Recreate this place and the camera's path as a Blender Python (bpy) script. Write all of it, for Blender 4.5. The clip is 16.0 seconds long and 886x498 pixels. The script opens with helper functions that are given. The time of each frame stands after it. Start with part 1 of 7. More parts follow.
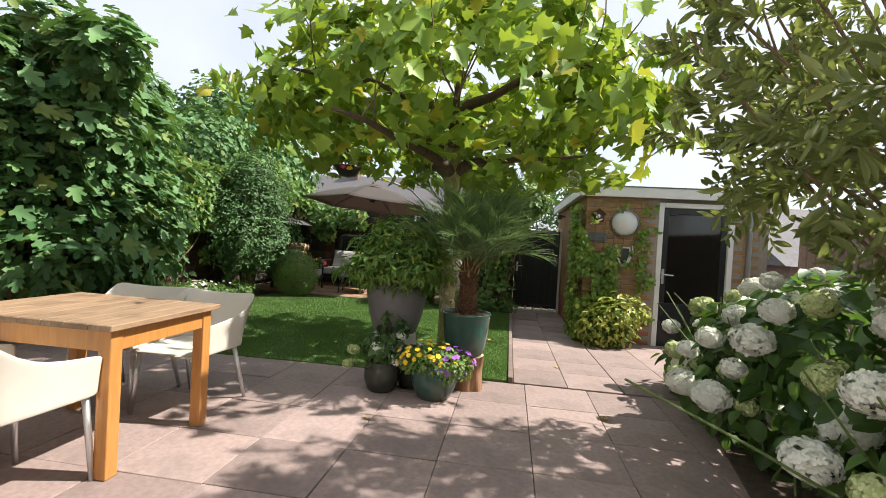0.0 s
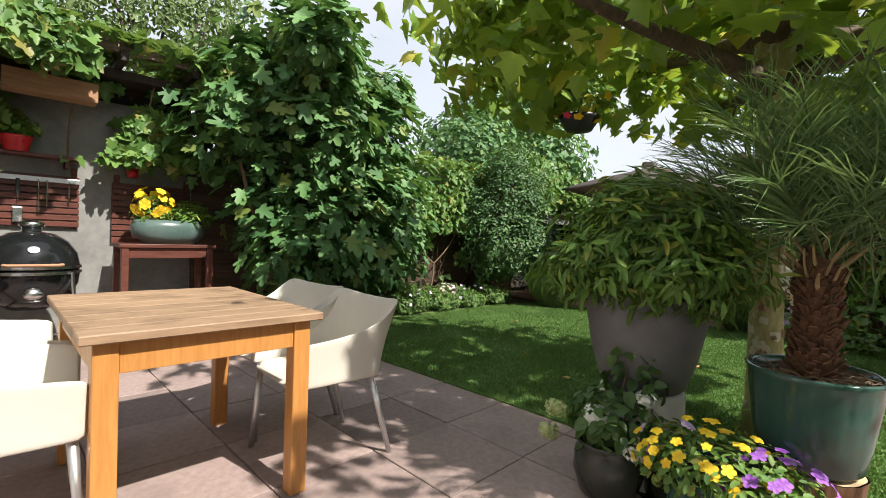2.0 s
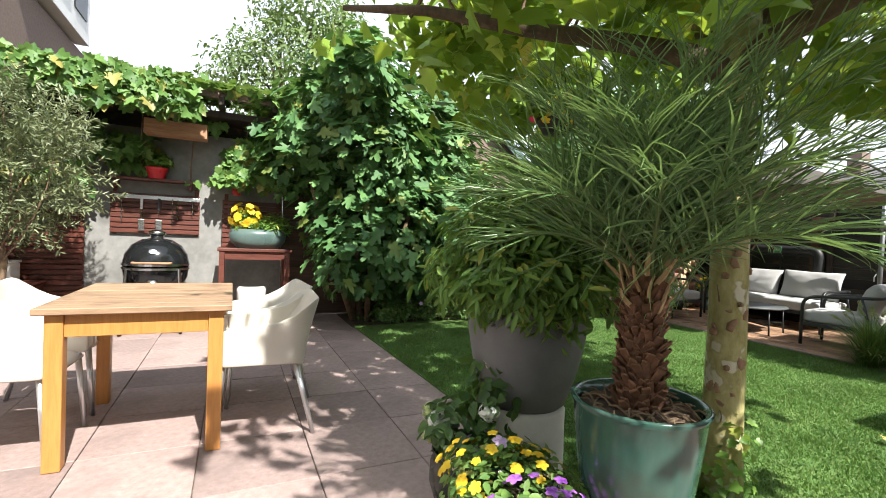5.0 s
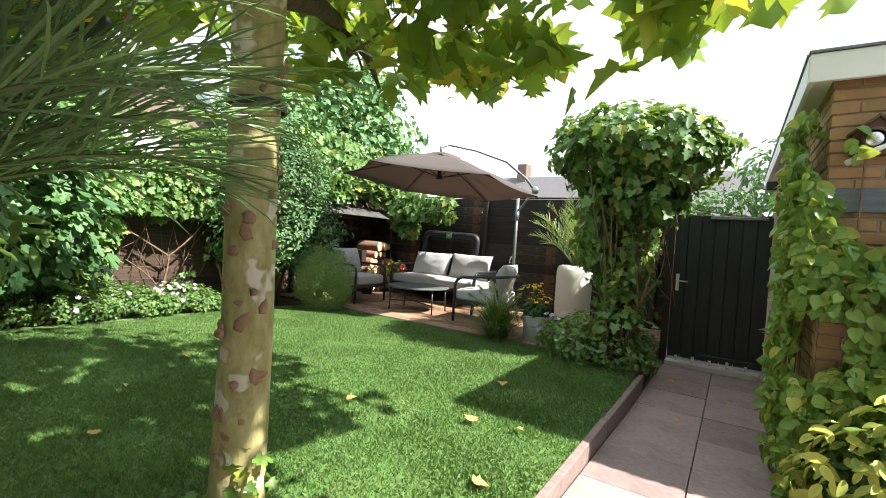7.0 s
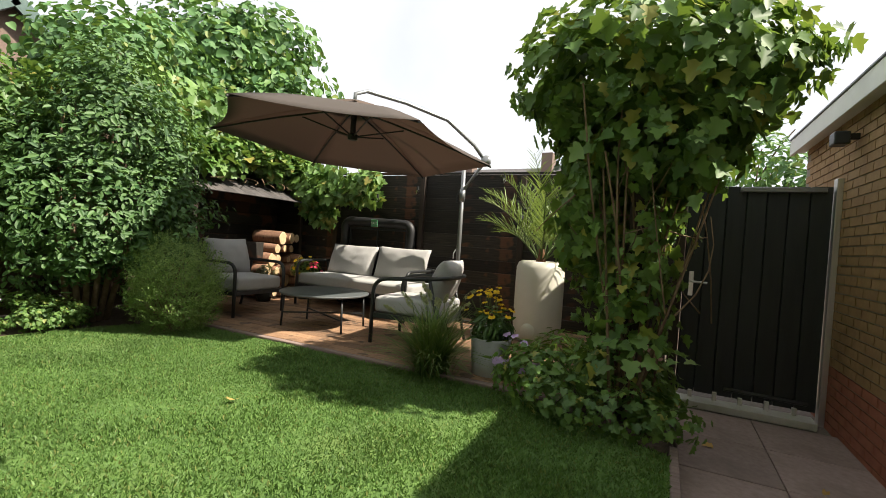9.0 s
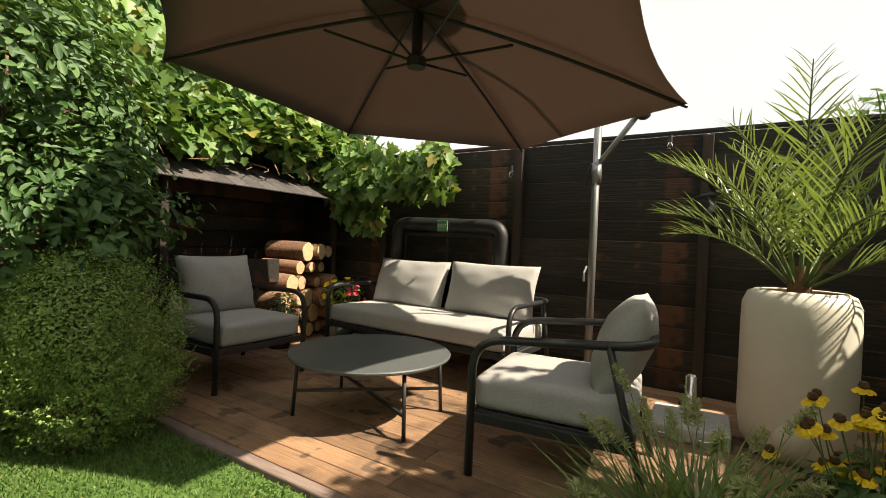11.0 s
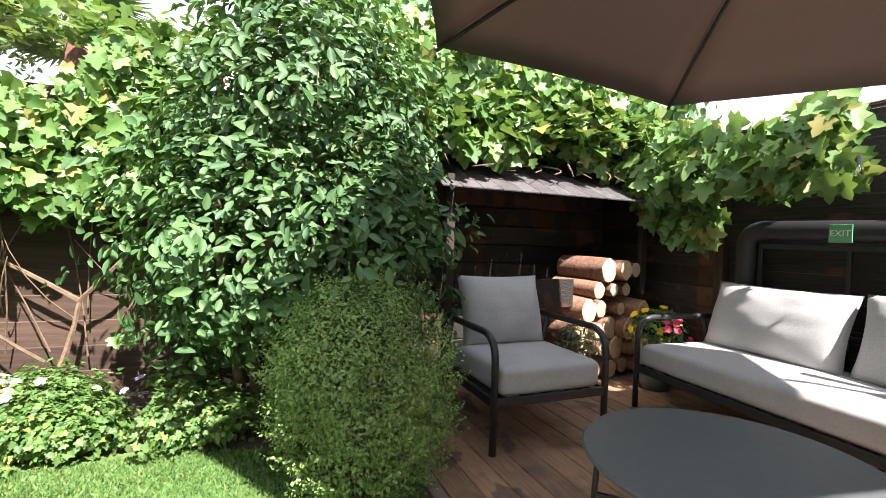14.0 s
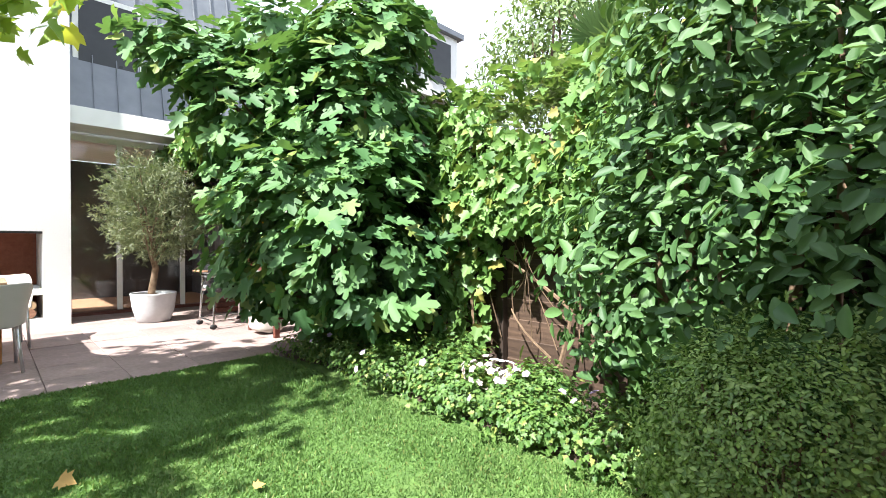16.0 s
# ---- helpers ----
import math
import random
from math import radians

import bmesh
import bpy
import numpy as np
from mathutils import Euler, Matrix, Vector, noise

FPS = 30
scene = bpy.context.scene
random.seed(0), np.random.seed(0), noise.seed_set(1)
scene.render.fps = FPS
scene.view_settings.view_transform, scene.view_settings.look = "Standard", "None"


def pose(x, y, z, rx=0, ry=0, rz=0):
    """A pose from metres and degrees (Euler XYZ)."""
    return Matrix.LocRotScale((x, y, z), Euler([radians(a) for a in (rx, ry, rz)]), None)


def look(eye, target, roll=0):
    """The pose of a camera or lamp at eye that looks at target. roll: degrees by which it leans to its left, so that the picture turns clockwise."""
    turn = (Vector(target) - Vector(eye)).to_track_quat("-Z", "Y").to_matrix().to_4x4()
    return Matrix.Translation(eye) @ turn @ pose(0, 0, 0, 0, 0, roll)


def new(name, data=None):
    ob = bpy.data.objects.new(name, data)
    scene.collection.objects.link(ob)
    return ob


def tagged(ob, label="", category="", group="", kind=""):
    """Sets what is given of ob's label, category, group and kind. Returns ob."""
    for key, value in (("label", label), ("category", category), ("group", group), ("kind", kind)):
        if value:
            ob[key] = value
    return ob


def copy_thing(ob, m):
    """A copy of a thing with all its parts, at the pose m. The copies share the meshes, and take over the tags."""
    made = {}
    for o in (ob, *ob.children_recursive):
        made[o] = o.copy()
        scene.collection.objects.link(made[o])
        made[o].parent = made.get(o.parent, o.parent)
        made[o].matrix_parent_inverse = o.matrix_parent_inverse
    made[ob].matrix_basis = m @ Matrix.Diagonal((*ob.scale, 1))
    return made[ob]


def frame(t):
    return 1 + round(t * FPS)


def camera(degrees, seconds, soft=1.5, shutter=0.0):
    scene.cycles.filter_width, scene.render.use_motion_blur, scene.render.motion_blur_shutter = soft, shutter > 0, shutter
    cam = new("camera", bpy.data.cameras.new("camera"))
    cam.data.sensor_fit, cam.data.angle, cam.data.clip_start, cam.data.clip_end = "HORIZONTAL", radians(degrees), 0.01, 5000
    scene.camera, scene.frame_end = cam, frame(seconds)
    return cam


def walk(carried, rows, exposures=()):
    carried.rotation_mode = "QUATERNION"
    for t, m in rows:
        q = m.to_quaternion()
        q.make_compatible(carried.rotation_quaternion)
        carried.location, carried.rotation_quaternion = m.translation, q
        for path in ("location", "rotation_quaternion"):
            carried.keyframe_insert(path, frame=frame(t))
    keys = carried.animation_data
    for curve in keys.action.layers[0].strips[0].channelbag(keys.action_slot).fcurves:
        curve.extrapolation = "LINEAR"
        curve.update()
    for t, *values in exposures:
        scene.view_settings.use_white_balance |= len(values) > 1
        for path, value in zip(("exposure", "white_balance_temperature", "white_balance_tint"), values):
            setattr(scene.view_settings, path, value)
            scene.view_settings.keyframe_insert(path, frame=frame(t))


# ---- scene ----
cam = camera(89.1, 16.0, soft=0.9)
# seconds, eye x y z, turn about x y z in degrees
ROWS = [
    (0, 0.000, 0.000, 1.270, 89.00, -3.34, 8.56),
    (0.5, -0.025, 0.155, 1.260, 89.24, -3.28, 8.86),
    (1, -0.111, 0.479, 1.196, 89.02, -3.30, 10.08),
    (1.5, -0.193, 1.088, 1.126, 88.50, -2.84, 27.74),
    (2, -0.152, 1.697, 1.114, 88.48, -2.24, 44.94),
    (2.5, 0.084, 2.092, 1.149, 88.68, -2.01, 56.50),
    (3, 0.338, 2.198, 1.168, 88.91, -2.06, 62.84),
    (3.2, 0.402, 2.211, 1.155, 89.10, -2.10, 64.49),
    (5.3, 0.733, 2.858, 1.173, 88.53, -2.56, 64.91),
    (5.5, 0.722, 2.984, 1.152, 88.53, -2.84, 60.85),
    (6, 0.713, 3.291, 1.154, 88.58, -3.23, 49.66),
    (6.5, 0.721, 3.639, 1.141, 88.60, -3.63, 39.39),
    (7, 0.723, 3.943, 1.133, 88.81, -3.89, 33.08),
    (7.5, 0.641, 4.304, 1.118, 88.80, -4.06, 29.24),
    (8, 0.478, 4.752, 1.025, 88.80, -4.10, 27.14),
    (8.2, 0.389, 4.960, 1.022, 88.76, -4.25, 26.70),
    (10.3, -1.004, 6.869, 1.066, 89.14, -2.85, 26.55),
    (10.5, -1.184, 7.062, 1.058, 89.30, -2.63, 28.28),
    (11, -1.566, 7.460, 1.048, 89.37, -2.45, 31.51),
    (11.5, -1.745, 7.646, 1.045, 89.42, -2.31, 31.64),
    (12, -1.805, 7.714, 1.045, 89.52, -2.32, 31.47),
    (12.5, -1.828, 7.756, 1.040, 89.64, -2.22, 31.06),
    (13, -1.918, 7.834, 1.066, 89.45, -2.22, 35.33),
    (13.5, -2.115, 7.942, 1.069, 89.22, -2.16, 50.07),
    (14, -2.274, 8.039, 1.102, 88.95, -1.93, 67.92),
    (14.5, -2.420, 8.201, 1.094, 89.07, -1.44, 86.64),
    (15, -2.554, 8.353, 1.074, 89.15, -0.80, 105.91),
    (15.5, -2.695, 8.486, 1.099, 89.40, -0.30, 121.66),
    (16, -2.774, 8.593, 1.114, 89.60, 0.05, 134.59),
]
walk(cam, [(t, pose(x, y, z, rx, ry, rz)) for t, x, y, z, rx, ry, rz in ROWS],
     exposures=[(0, 0.87, 6500, 10), (0.5, 0.82, 6500, 10), (1, 0.77, 6500, 10), (1.5, 0.64, 6550, 10), (2, 0.78, 6500, 10), (3, 0.8, 6400, 10), (5.5, 1.45, 6300, 10), (7, 1.62, 6300, 10), (7.5, 1.32, 6300, 10), (8, 1.2, 6350, 10), (10.5, 0.78, 7900, 10), (11.2, 1.1, 7800, 10), (12.5, 1.45, 7100, 10), (13.5, 1.68, 6500, 10), (14, 1.96, 6250, 18), (14.5, 2.04, 6100, 18), (15.5, 1.92, 6100, 15), (16, 1.8, 6150, 11)])

# ---- light: hazy bright sky, sun from the shed side ----
SUN_EL, SUN_AZ = 50.0, 9.0          # azimuth counted from +x towards +y
world = bpy.data.worlds.new("sky")
scene.world = world
world.use_nodes = True
wn, wl = world.node_tree.nodes, world.node_tree.links
wn.clear()
w_out = wn.new("ShaderNodeOutputWorld")
w_bg = wn.new("ShaderNodeBackground")
w_sky = wn.new("ShaderNodeTexSky")
w_sky.sky_type = "NISHITA"
w_sky.sun_disc = False
w_sky.sun_elevation = radians(SUN_EL)
w_sky.sun_rotation = radians(90 - SUN_AZ)
w_bg.inputs["Strength"].default_value = 0.095
w_co = wn.new("ShaderNodeTexCoord")
w_no = wn.new("ShaderNodeTexNoise")
w_no.inputs["Scale"].default_value = 2.2
w_no.inputs["Detail"].default_value = 6
w_rp = wn.new("ShaderNodeValToRGB")
w_rp.color_ramp.elements[0].position, w_rp.color_ramp.elements[0].color = 0.3, (0.62, 0.62, 0.62, 1)
w_rp.color_ramp.elements[1].position, w_rp.color_ramp.elements[1].color = 0.65, (0.95, 0.95, 0.95, 1)
w_mx = wn.new("ShaderNodeMix")
w_mx.data_type = "RGBA"
w_mx.inputs["B"].default_value = (6.0, 6.25, 6.7, 1)
wl.new(w_co.outputs["Generated"], w_no.inputs["Vector"])
wl.new(w_no.outputs["Fac"], w_rp.inputs["Fac"])
wl.new(w_rp.outputs["Color"], w_mx.inputs["Factor"])
wl.new(w_sky.outputs["Color"], w_mx.inputs["A"])
wl.new(w_mx.outputs["Result"], w_bg.inputs["Color"])
wl.new(w_bg.outputs["Background"], w_out.inputs["Surface"])
sun = new("sun", bpy.data.lights.new("sun", "SUN"))
sun.data.energy, sun.data.angle, sun.data.color = 4.9, radians(0.8), (1.0, 0.95, 0.86)
sd = Vector((math.cos(radians(SUN_AZ)) * math.cos(radians(SUN_EL)), math.sin(radians(SUN_AZ)) * math.cos(radians(SUN_EL)), math.sin(radians(SUN_EL))))
sun.matrix_world = look(sd * 30, (0, 0, 0))

rng = np.random.default_rng(7)


# ---- materials ----
def nodes_of(name):
    m = bpy.data.materials.new(name)
    m.use_nodes = True
    t = m.node_tree
    t.nodes.clear()
    out = t.nodes.new("ShaderNodeOutputMaterial")
    b = t.nodes.new("ShaderNodeBsdfPrincipled")
    t.links.new(b.outputs[0], out.inputs["Surface"])
    return m, t, b, out


def ramp(t, fac, stops):
    r = t.nodes.new("ShaderNodeValToRGB")
    e = r.color_ramp.elements
    while len(e) < len(stops):
        e.new(0.5)
    for k, (p, c) in enumerate(stops):
        e[k].position, e[k].color = p, (*c, 1)
    t.links.new(fac, r.inputs["Fac"])
    return r.outputs["Color"]


def noise_fac(t, scale, detail=4, stretch=(1, 1, 1), rough=0.6):
    co = t.nodes.new("ShaderNodeTexCoord")
    mp = t.nodes.new("ShaderNodeMapping")
    mp.inputs["Scale"].default_value = stretch
    n = t.nodes.new("ShaderNodeTexNoise")
    n.inputs["Scale"].default_value, n.inputs["Detail"].default_value, n.inputs["Roughness"].default_value = scale, detail, rough
    t.links.new(co.outputs["Object"], mp.inputs["Vector"])
    t.links.new(mp.outputs["Vector"], n.inputs["Vector"])
    return n.outputs["Fac"]


def mix(t, a, b, fac, mode="MIX"):
    x = t.nodes.new("ShaderNodeMix")
    x.data_type, x.blend_type = "RGBA", mode
    for k, v in (("A", a), ("B", b)):
        if isinstance(v, tuple):
            x.inputs[k].default_value = (*v, 1)
        else:
            t.links.new(v, x.inputs[k])
    if isinstance(fac, float):
        x.inputs["Factor"].default_value = fac
    else:
        t.links.new(fac, x.inputs["Factor"])
    return x.outputs["Result"]


def bump(t, b, h, strength=0.3, dist=0.01):
    n = t.nodes.new("ShaderNodeBump")
    n.inputs["Strength"].default_value, n.inputs["Distance"].default_value = strength, dist
    t.links.new(h, n.inputs["Height"])
    t.links.new(n.outputs["Normal"], b.inputs["Normal"])


def surface(name, c1, c2, scale=8, stretch=(1, 1, 1), rough=0.6, metal=0.0, relief=0.2, c3=None, big=1.3, vary=0.0, spots=None):
    """Two-scale mottled paint, stone, wood or cloth; vary: how far pieces differ from one another."""
    m, t, b, _ = nodes_of(name)
    f = noise_fac(t, scale, 5, stretch)
    col = ramp(t, f, [(0.3, c1), (0.7, c2)])
    f2 = noise_fac(t, big, 3)
    if c3:
        col = mix(t, col, c3, ramp(t, f2, [(0.5, (0, 0, 0)), (0.72, (0.8, 0.8, 0.8))]))
    if spots:
        f3 = noise_fac(t, spots[1], 2)
        col = mix(t, col, spots[0], ramp(t, f3, [(spots[2], (0, 0, 0)), (spots[2] + 0.05, (0.85, 0.85, 0.85))]))
    if vary:
        oi = t.nodes.new("ShaderNodeObjectInfo")
        col = mix(t, col, ramp(t, oi.outputs["Random"], [(0, (1 - vary,) * 3), (1, (1 + vary * 0.6,) * 3)]), 1.0, "MULTIPLY")
    t.links.new(col, b.inputs["Base Color"])
    rr = t.nodes.new("ShaderNodeMapRange")
    rr.inputs["To Min"].default_value, rr.inputs["To Max"].default_value = max(rough - 0.12, 0.03), min(rough + 0.12, 1)
    t.links.new(f2, rr.inputs["Value"])
    t.links.new(rr.outputs["Result"], b.inputs["Roughness"])
    b.inputs["Metallic"].default_value = metal
    if relief:
        bump(t, b, f, relief)
    return m


def leafy(name, dark, light, rare=None, shine=0.45, through_light=0.35, glow=None):
    """Leaf tissue: every leaf its own shade, some light passes through."""
    m, t, b, out = nodes_of(name)
    g = t.nodes.new("ShaderNodeNewGeometry")
    stops = [(0.0, dark), (0.85, light)]
    if rare:
        stops = [(0.0, dark), (0.9, light), (0.955, rare)]
    col = ramp(t, g.outputs["Random Per Island"], stops)
    f = noise_fac(t, 1.1, 2)
    col = mix(t, col, tuple(x * 0.55 for x in dark), ramp(t, f, [(0.45, (0, 0, 0)), (0.75, (0.5, 0.5, 0.5))]))
    t.links.new(col, b.inputs["Base Color"])
    b.inputs["Roughness"].default_value = shine
    tr = t.nodes.new("ShaderNodeBsdfTranslucent")
    c2 = mix(t, col, glow or (0.30, 0.42, 0.04), 0.55)
    t.links.new(c2, tr.inputs["Color"])
    mx = t.nodes.new("ShaderNodeMixShader")
    mx.inputs["Fac"].default_value = through_light
    t.links.new(b.outputs[0], mx.inputs[1])
    t.links.new(tr.outputs[0], mx.inputs[2])
    t.links.new(mx.outputs[0], out.inputs["Surface"])
    return m


M = {}
M["slab"] = surface("concrete_slab", (0.255, 0.185, 0.168), (0.345, 0.262, 0.24), 26, rough=0.85, relief=0.3, c3=(0.205, 0.158, 0.145), big=2.2, vary=0.22, spots=((0.20, 0.16, 0.14), 3.5, 0.66))
M["joint"] = surface("joint_sand", (0.16, 0.13, 0.11), (0.26, 0.22, 0.19), 40, rough=0.95, c3=(0.10, 0.12, 0.05))
M["soil"] = surface("soil", (0.045, 0.032, 0.022), (0.10, 0.07, 0.05), 25, rough=0.95, relief=0.8)
M["lawn_soil"] = surface("lawn_base", (0.050, 0.105, 0.020), (0.10, 0.19, 0.04), 18, rough=0.9, relief=0.6, c3=(0.13, 0.19, 0.05))
M["teak"] = surface("oiled_teak", (0.42, 0.18, 0.045), (0.54, 0.25, 0.07), 9, (6, 6, 0.6), rough=0.42, relief=0.08)
M["teak_top"] = surface("weathered_teak", (0.23, 0.145, 0.085), (0.38, 0.25, 0.155), 9, (9, 0.5, 3), rough=0.55, relief=0.2, c3=(0.14, 0.085, 0.05), big=5.5, vary=0.14)
M["shell"] = surface("cream_plastic", (0.58, 0.55, 0.48), (0.64, 0.60, 0.53), 3, rough=0.42, relief=0.0)
M["alu"] = surface("brushed_aluminium", (0.62, 0.62, 0.63), (0.72, 0.72, 0.73), 30, (1, 1, 0.1), rough=0.35, metal=0.9, relief=0.02)
M["steel"] = surface("steel", (0.55, 0.55, 0.55), (0.7, 0.7, 0.7), 12, rough=0.22, metal=1.0, relief=0)
M["frame"] = surface("anthracite_coat", (0.018, 0.020, 0.021), (0.028, 0.030, 0.032), 14, rough=0.42, relief=0.04)
M["cushion"] = surface("grey_cloth", (0.37, 0.365, 0.36), (0.45, 0.445, 0.435), 90, rough=0.95, relief=0.12, c3=(0.36, 0.355, 0.35), big=3)
M["canopy"] = surface("taupe_canvas", (0.115, 0.098, 0.087), (0.140, 0.121, 0.109), 60, rough=0.9, relief=0.06)
ct_, cb_ = M["canopy"].node_tree, M["canopy"].node_tree.nodes
c_tr = cb_.new("ShaderNodeBsdfTranslucent")
c_tr.inputs["Color"].default_value = (0.26, 0.195, 0.16, 1)
c_mx = cb_.new("ShaderNodeMixShader")
c_mx.inputs["Fac"].default_value = 0.45
ct_.links.new([q for q in cb_ if q.bl_idname == "ShaderNodeBsdfPrincipled"][0].outputs[0], c_mx.inputs[1])
ct_.links.new(c_tr.outputs[0], c_mx.inputs[2])
ct_.links.new(c_mx.outputs[0], [q for q in cb_ if q.bl_idname == "ShaderNodeOutputMaterial"][0].inputs["Surface"])
M["mast"] = surface("grey_mast", (0.20, 0.21, 0.21), (0.27, 0.28, 0.28), 10, (1, 1, 0.2), rough=0.35, metal=0.5, relief=0.03)
M["fence"] = surface("black_stained_board", (0.012, 0.011, 0.009), (0.046, 0.035, 0.026), 9, (0.5, 4, 9), rough=0.7, relief=0.7, spots=((0.12, 0.05, 0.026), 3.0, 0.57), vary=0.65, c3=(0.022, 0.030, 0.020), big=1.4)
M["fence_post"] = surface("stained_post", (0.022, 0.015, 0.011), (0.045, 0.028, 0.019), 9, (4, 4, 0.4), rough=0.7, relief=0.3)
M["left_board"] = surface("brown_board", (0.050, 0.030, 0.020), (0.105, 0.065, 0.042), 6, (4, 0.5, 7), rough=0.75, relief=0.3, vary=0.3)
M["deck"] = surface("deck_board", (0.235, 0.128, 0.072), (0.43, 0.262, 0.155), 9, (0.5, 16, 3), rough=0.7, relief=0.7, c3=(0.11, 0.07, 0.048), big=3.5, vary=0.4, spots=((0.10, 0.065, 0.045), 5.0, 0.60))
M["sleeper"] = surface("weathered_sleeper", (0.17, 0.12, 0.105), (0.27, 0.20, 0.175), 8, (0.7, 5, 5), rough=0.85, relief=0.4, vary=0.15)
M["brick"] = surface("yellow_brick", (0.33, 0.19, 0.085), (0.43, 0.265, 0.125), 18, rough=0.85, relief=0.35, c3=(0.27, 0.15, 0.075), big=4, vary=0.14)
M["brick_red"] = surface("red_brick", (0.27, 0.085, 0.05), (0.36, 0.13, 0.08), 14, rough=0.85, relief=0.35, vary=0.25)
M["mortar"] = surface("mortar", (0.26, 0.23, 0.19), (0.34, 0.31, 0.26), 30, rough=0.95)
M["white"] = surface("white_paint", (0.74, 0.74, 0.71), (0.80, 0.80, 0.77), 5, rough=0.5, relief=0.03, c3=(0.66, 0.66, 0.62), big=0.9)
M["render_white"] = surface("white_render", (0.76, 0.76, 0.74), (0.82, 0.82, 0.80), 60, rough=0.9, relief=0.15)
M["dark_door"] = surface("black_door_paint", (0.010, 0.013, 0.014), (0.018, 0.021, 0.022), 4, rough=0.3, relief=0.02)
M["gate"] = surface("gate_paint", (0.011, 0.016, 0.017), (0.022, 0.028, 0.028), 5, (5, 5, 0.4), rough=0.55, relief=0.15, vary=0.2)
M["grey_wall"] = surface("grey_stucco", (0.20, 0.20, 0.19), (0.27, 0.265, 0.25), 12, rough=0.9, relief=0.2, c3=(0.13, 0.13, 0.12), big=2.5)
M["redwood"] = surface("red_stained_wood", (0.085, 0.022, 0.014), (0.15, 0.045, 0.028), 8, (3, 0.6, 4), rough=0.5, relief=0.2, vary=0.2)
M["plank"] = surface("raw_plank", (0.30, 0.15, 0.08), (0.45, 0.25, 0.14), 9, (3, 0.5, 4), rough=0.75, relief=0.3)
M["bark"] = surface("plane_bark", (0.25, 0.215, 0.07), (0.44, 0.39, 0.19), 12, (2, 2, 0.8), rough=0.75, relief=0.5, c3=(0.13, 0.105, 0.04), big=9, spots=((0.60, 0.56, 0.45), 9, 0.57))
M["knot"] = surface("bark_scar", (0.20, 0.115, 0.065), (0.33, 0.20, 0.13), 30, rough=0.9, relief=0.5)
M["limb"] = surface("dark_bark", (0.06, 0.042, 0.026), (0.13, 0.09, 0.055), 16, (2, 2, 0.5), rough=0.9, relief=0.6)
M["twig"] = surface("vine_wood", (0.12, 0.075, 0.045), (0.23, 0.16, 0.10), 20, rough=0.9, relief=0.4)
M["stump"] = surface("stump_bark", (0.16, 0.075, 0.035), (0.36, 0.20, 0.11), 10, (3, 3, 0.35), rough=0.9, relief=0.8)
M["log_end"] = surface("cut_wood", (0.52, 0.36, 0.20), (0.66, 0.49, 0.30), 16, rough=0.85, relief=0.2, vary=0.15)
M["log_bark"] = surface("log_bark", (0.16, 0.075, 0.045), (0.34, 0.19, 0.12), 14, (0.4, 3, 3), rough=0.9, relief=0.5, vary=0.25)
M["fibre"] = surface("palm_fibre", (0.26, 0.17, 0.08), (0.42, 0.30, 0.15), 30, (1, 1, 0.2), rough=0.9, relief=0.3)
M["palm_trunk"] = surface("palm_boots", (0.085, 0.035, 0.018), (0.21, 0.105, 0.055), 18, rough=0.95, relief=0.6, vary=0.3)
M["teal"] = surface("teal_glaze", (0.022, 0.060, 0.050), (0.050, 0.115, 0.090), 7, (1, 1, 0.35), rough=0.16, relief=0.04, c3=(0.055, 0.045, 0.028), big=3)
M["dark_glaze"] = surface("dark_green_glaze", (0.022, 0.026, 0.020), (0.045, 0.052, 0.042), 7, (1, 1, 0.4), rough=0.22, relief=0.05, c3=(0.03, 0.025, 0.018))
M["grey_pot"] = surface("grey_stone_pot", (0.115, 0.115, 0.118), (0.16, 0.16, 0.162), 6, rough=0.55, relief=0.05, c3=(0.085, 0.083, 0.083), big=2)
M["pale_pot"] = surface("pale_grey_pot", (0.40, 0.41, 0.42), (0.48, 0.49, 0.50), 8, rough=0.6, relief=0.05)
M["cream_pot"] = surface("cream_polyester", (0.66, 0.63, 0.54), (0.72, 0.69, 0.60), 4, rough=0.45, relief=0.02)
M["plinth"] = surface("pale_plinth", (0.52, 0.50, 0.46), (0.62, 0.60, 0.56), 10, rough=0.7, relief=0.1, c3=(0.36, 0.35, 0.30))
M["planter_green"] = surface("celadon_bowl", (0.075, 0.12, 0.11), (0.12, 0.175, 0.16), 8, rough=0.3, relief=0.05)
M["red_pot"] = surface("red_enamel", (0.55, 0.02, 0.03), (0.65, 0.035, 0.045), 4, rough=0.3, relief=0)
M["black_gloss"] = surface("black_ceramic", (0.008, 0.009, 0.010), (0.014, 0.015, 0.016), 6, rough=0.12, relief=0.02)
M["rubber"] = surface("black_vinyl", (0.010, 0.010, 0.011), (0.02, 0.02, 0.021), 9, rough=0.55, relief=0.1)
M["granite"] = surface("granite_slab", (0.42, 0.42, 0.41), (0.62, 0.62, 0.61), 60, rough=0.7, relief=0.15)
M["roof_felt_and_dim_room"] = surface("roof_felt_and_dim_room", (0.05, 0.045, 0.045), (0.10, 0.092, 0.09), 30, rough=0.9, relief=0.3, c3=(0.14, 0.12, 0.11), vary=0.25)
M["zinc"] = surface("zinc_cladding", (0.15, 0.165, 0.185), (0.19, 0.205, 0.225), 4, rough=0.45, metal=0.3, relief=0.02, vary=0.08)
M["tile_roof"] = surface("roof_tiles", (0.10, 0.095, 0.10), (0.16, 0.15, 0.155), 12, rough=0.8, relief=0.3)
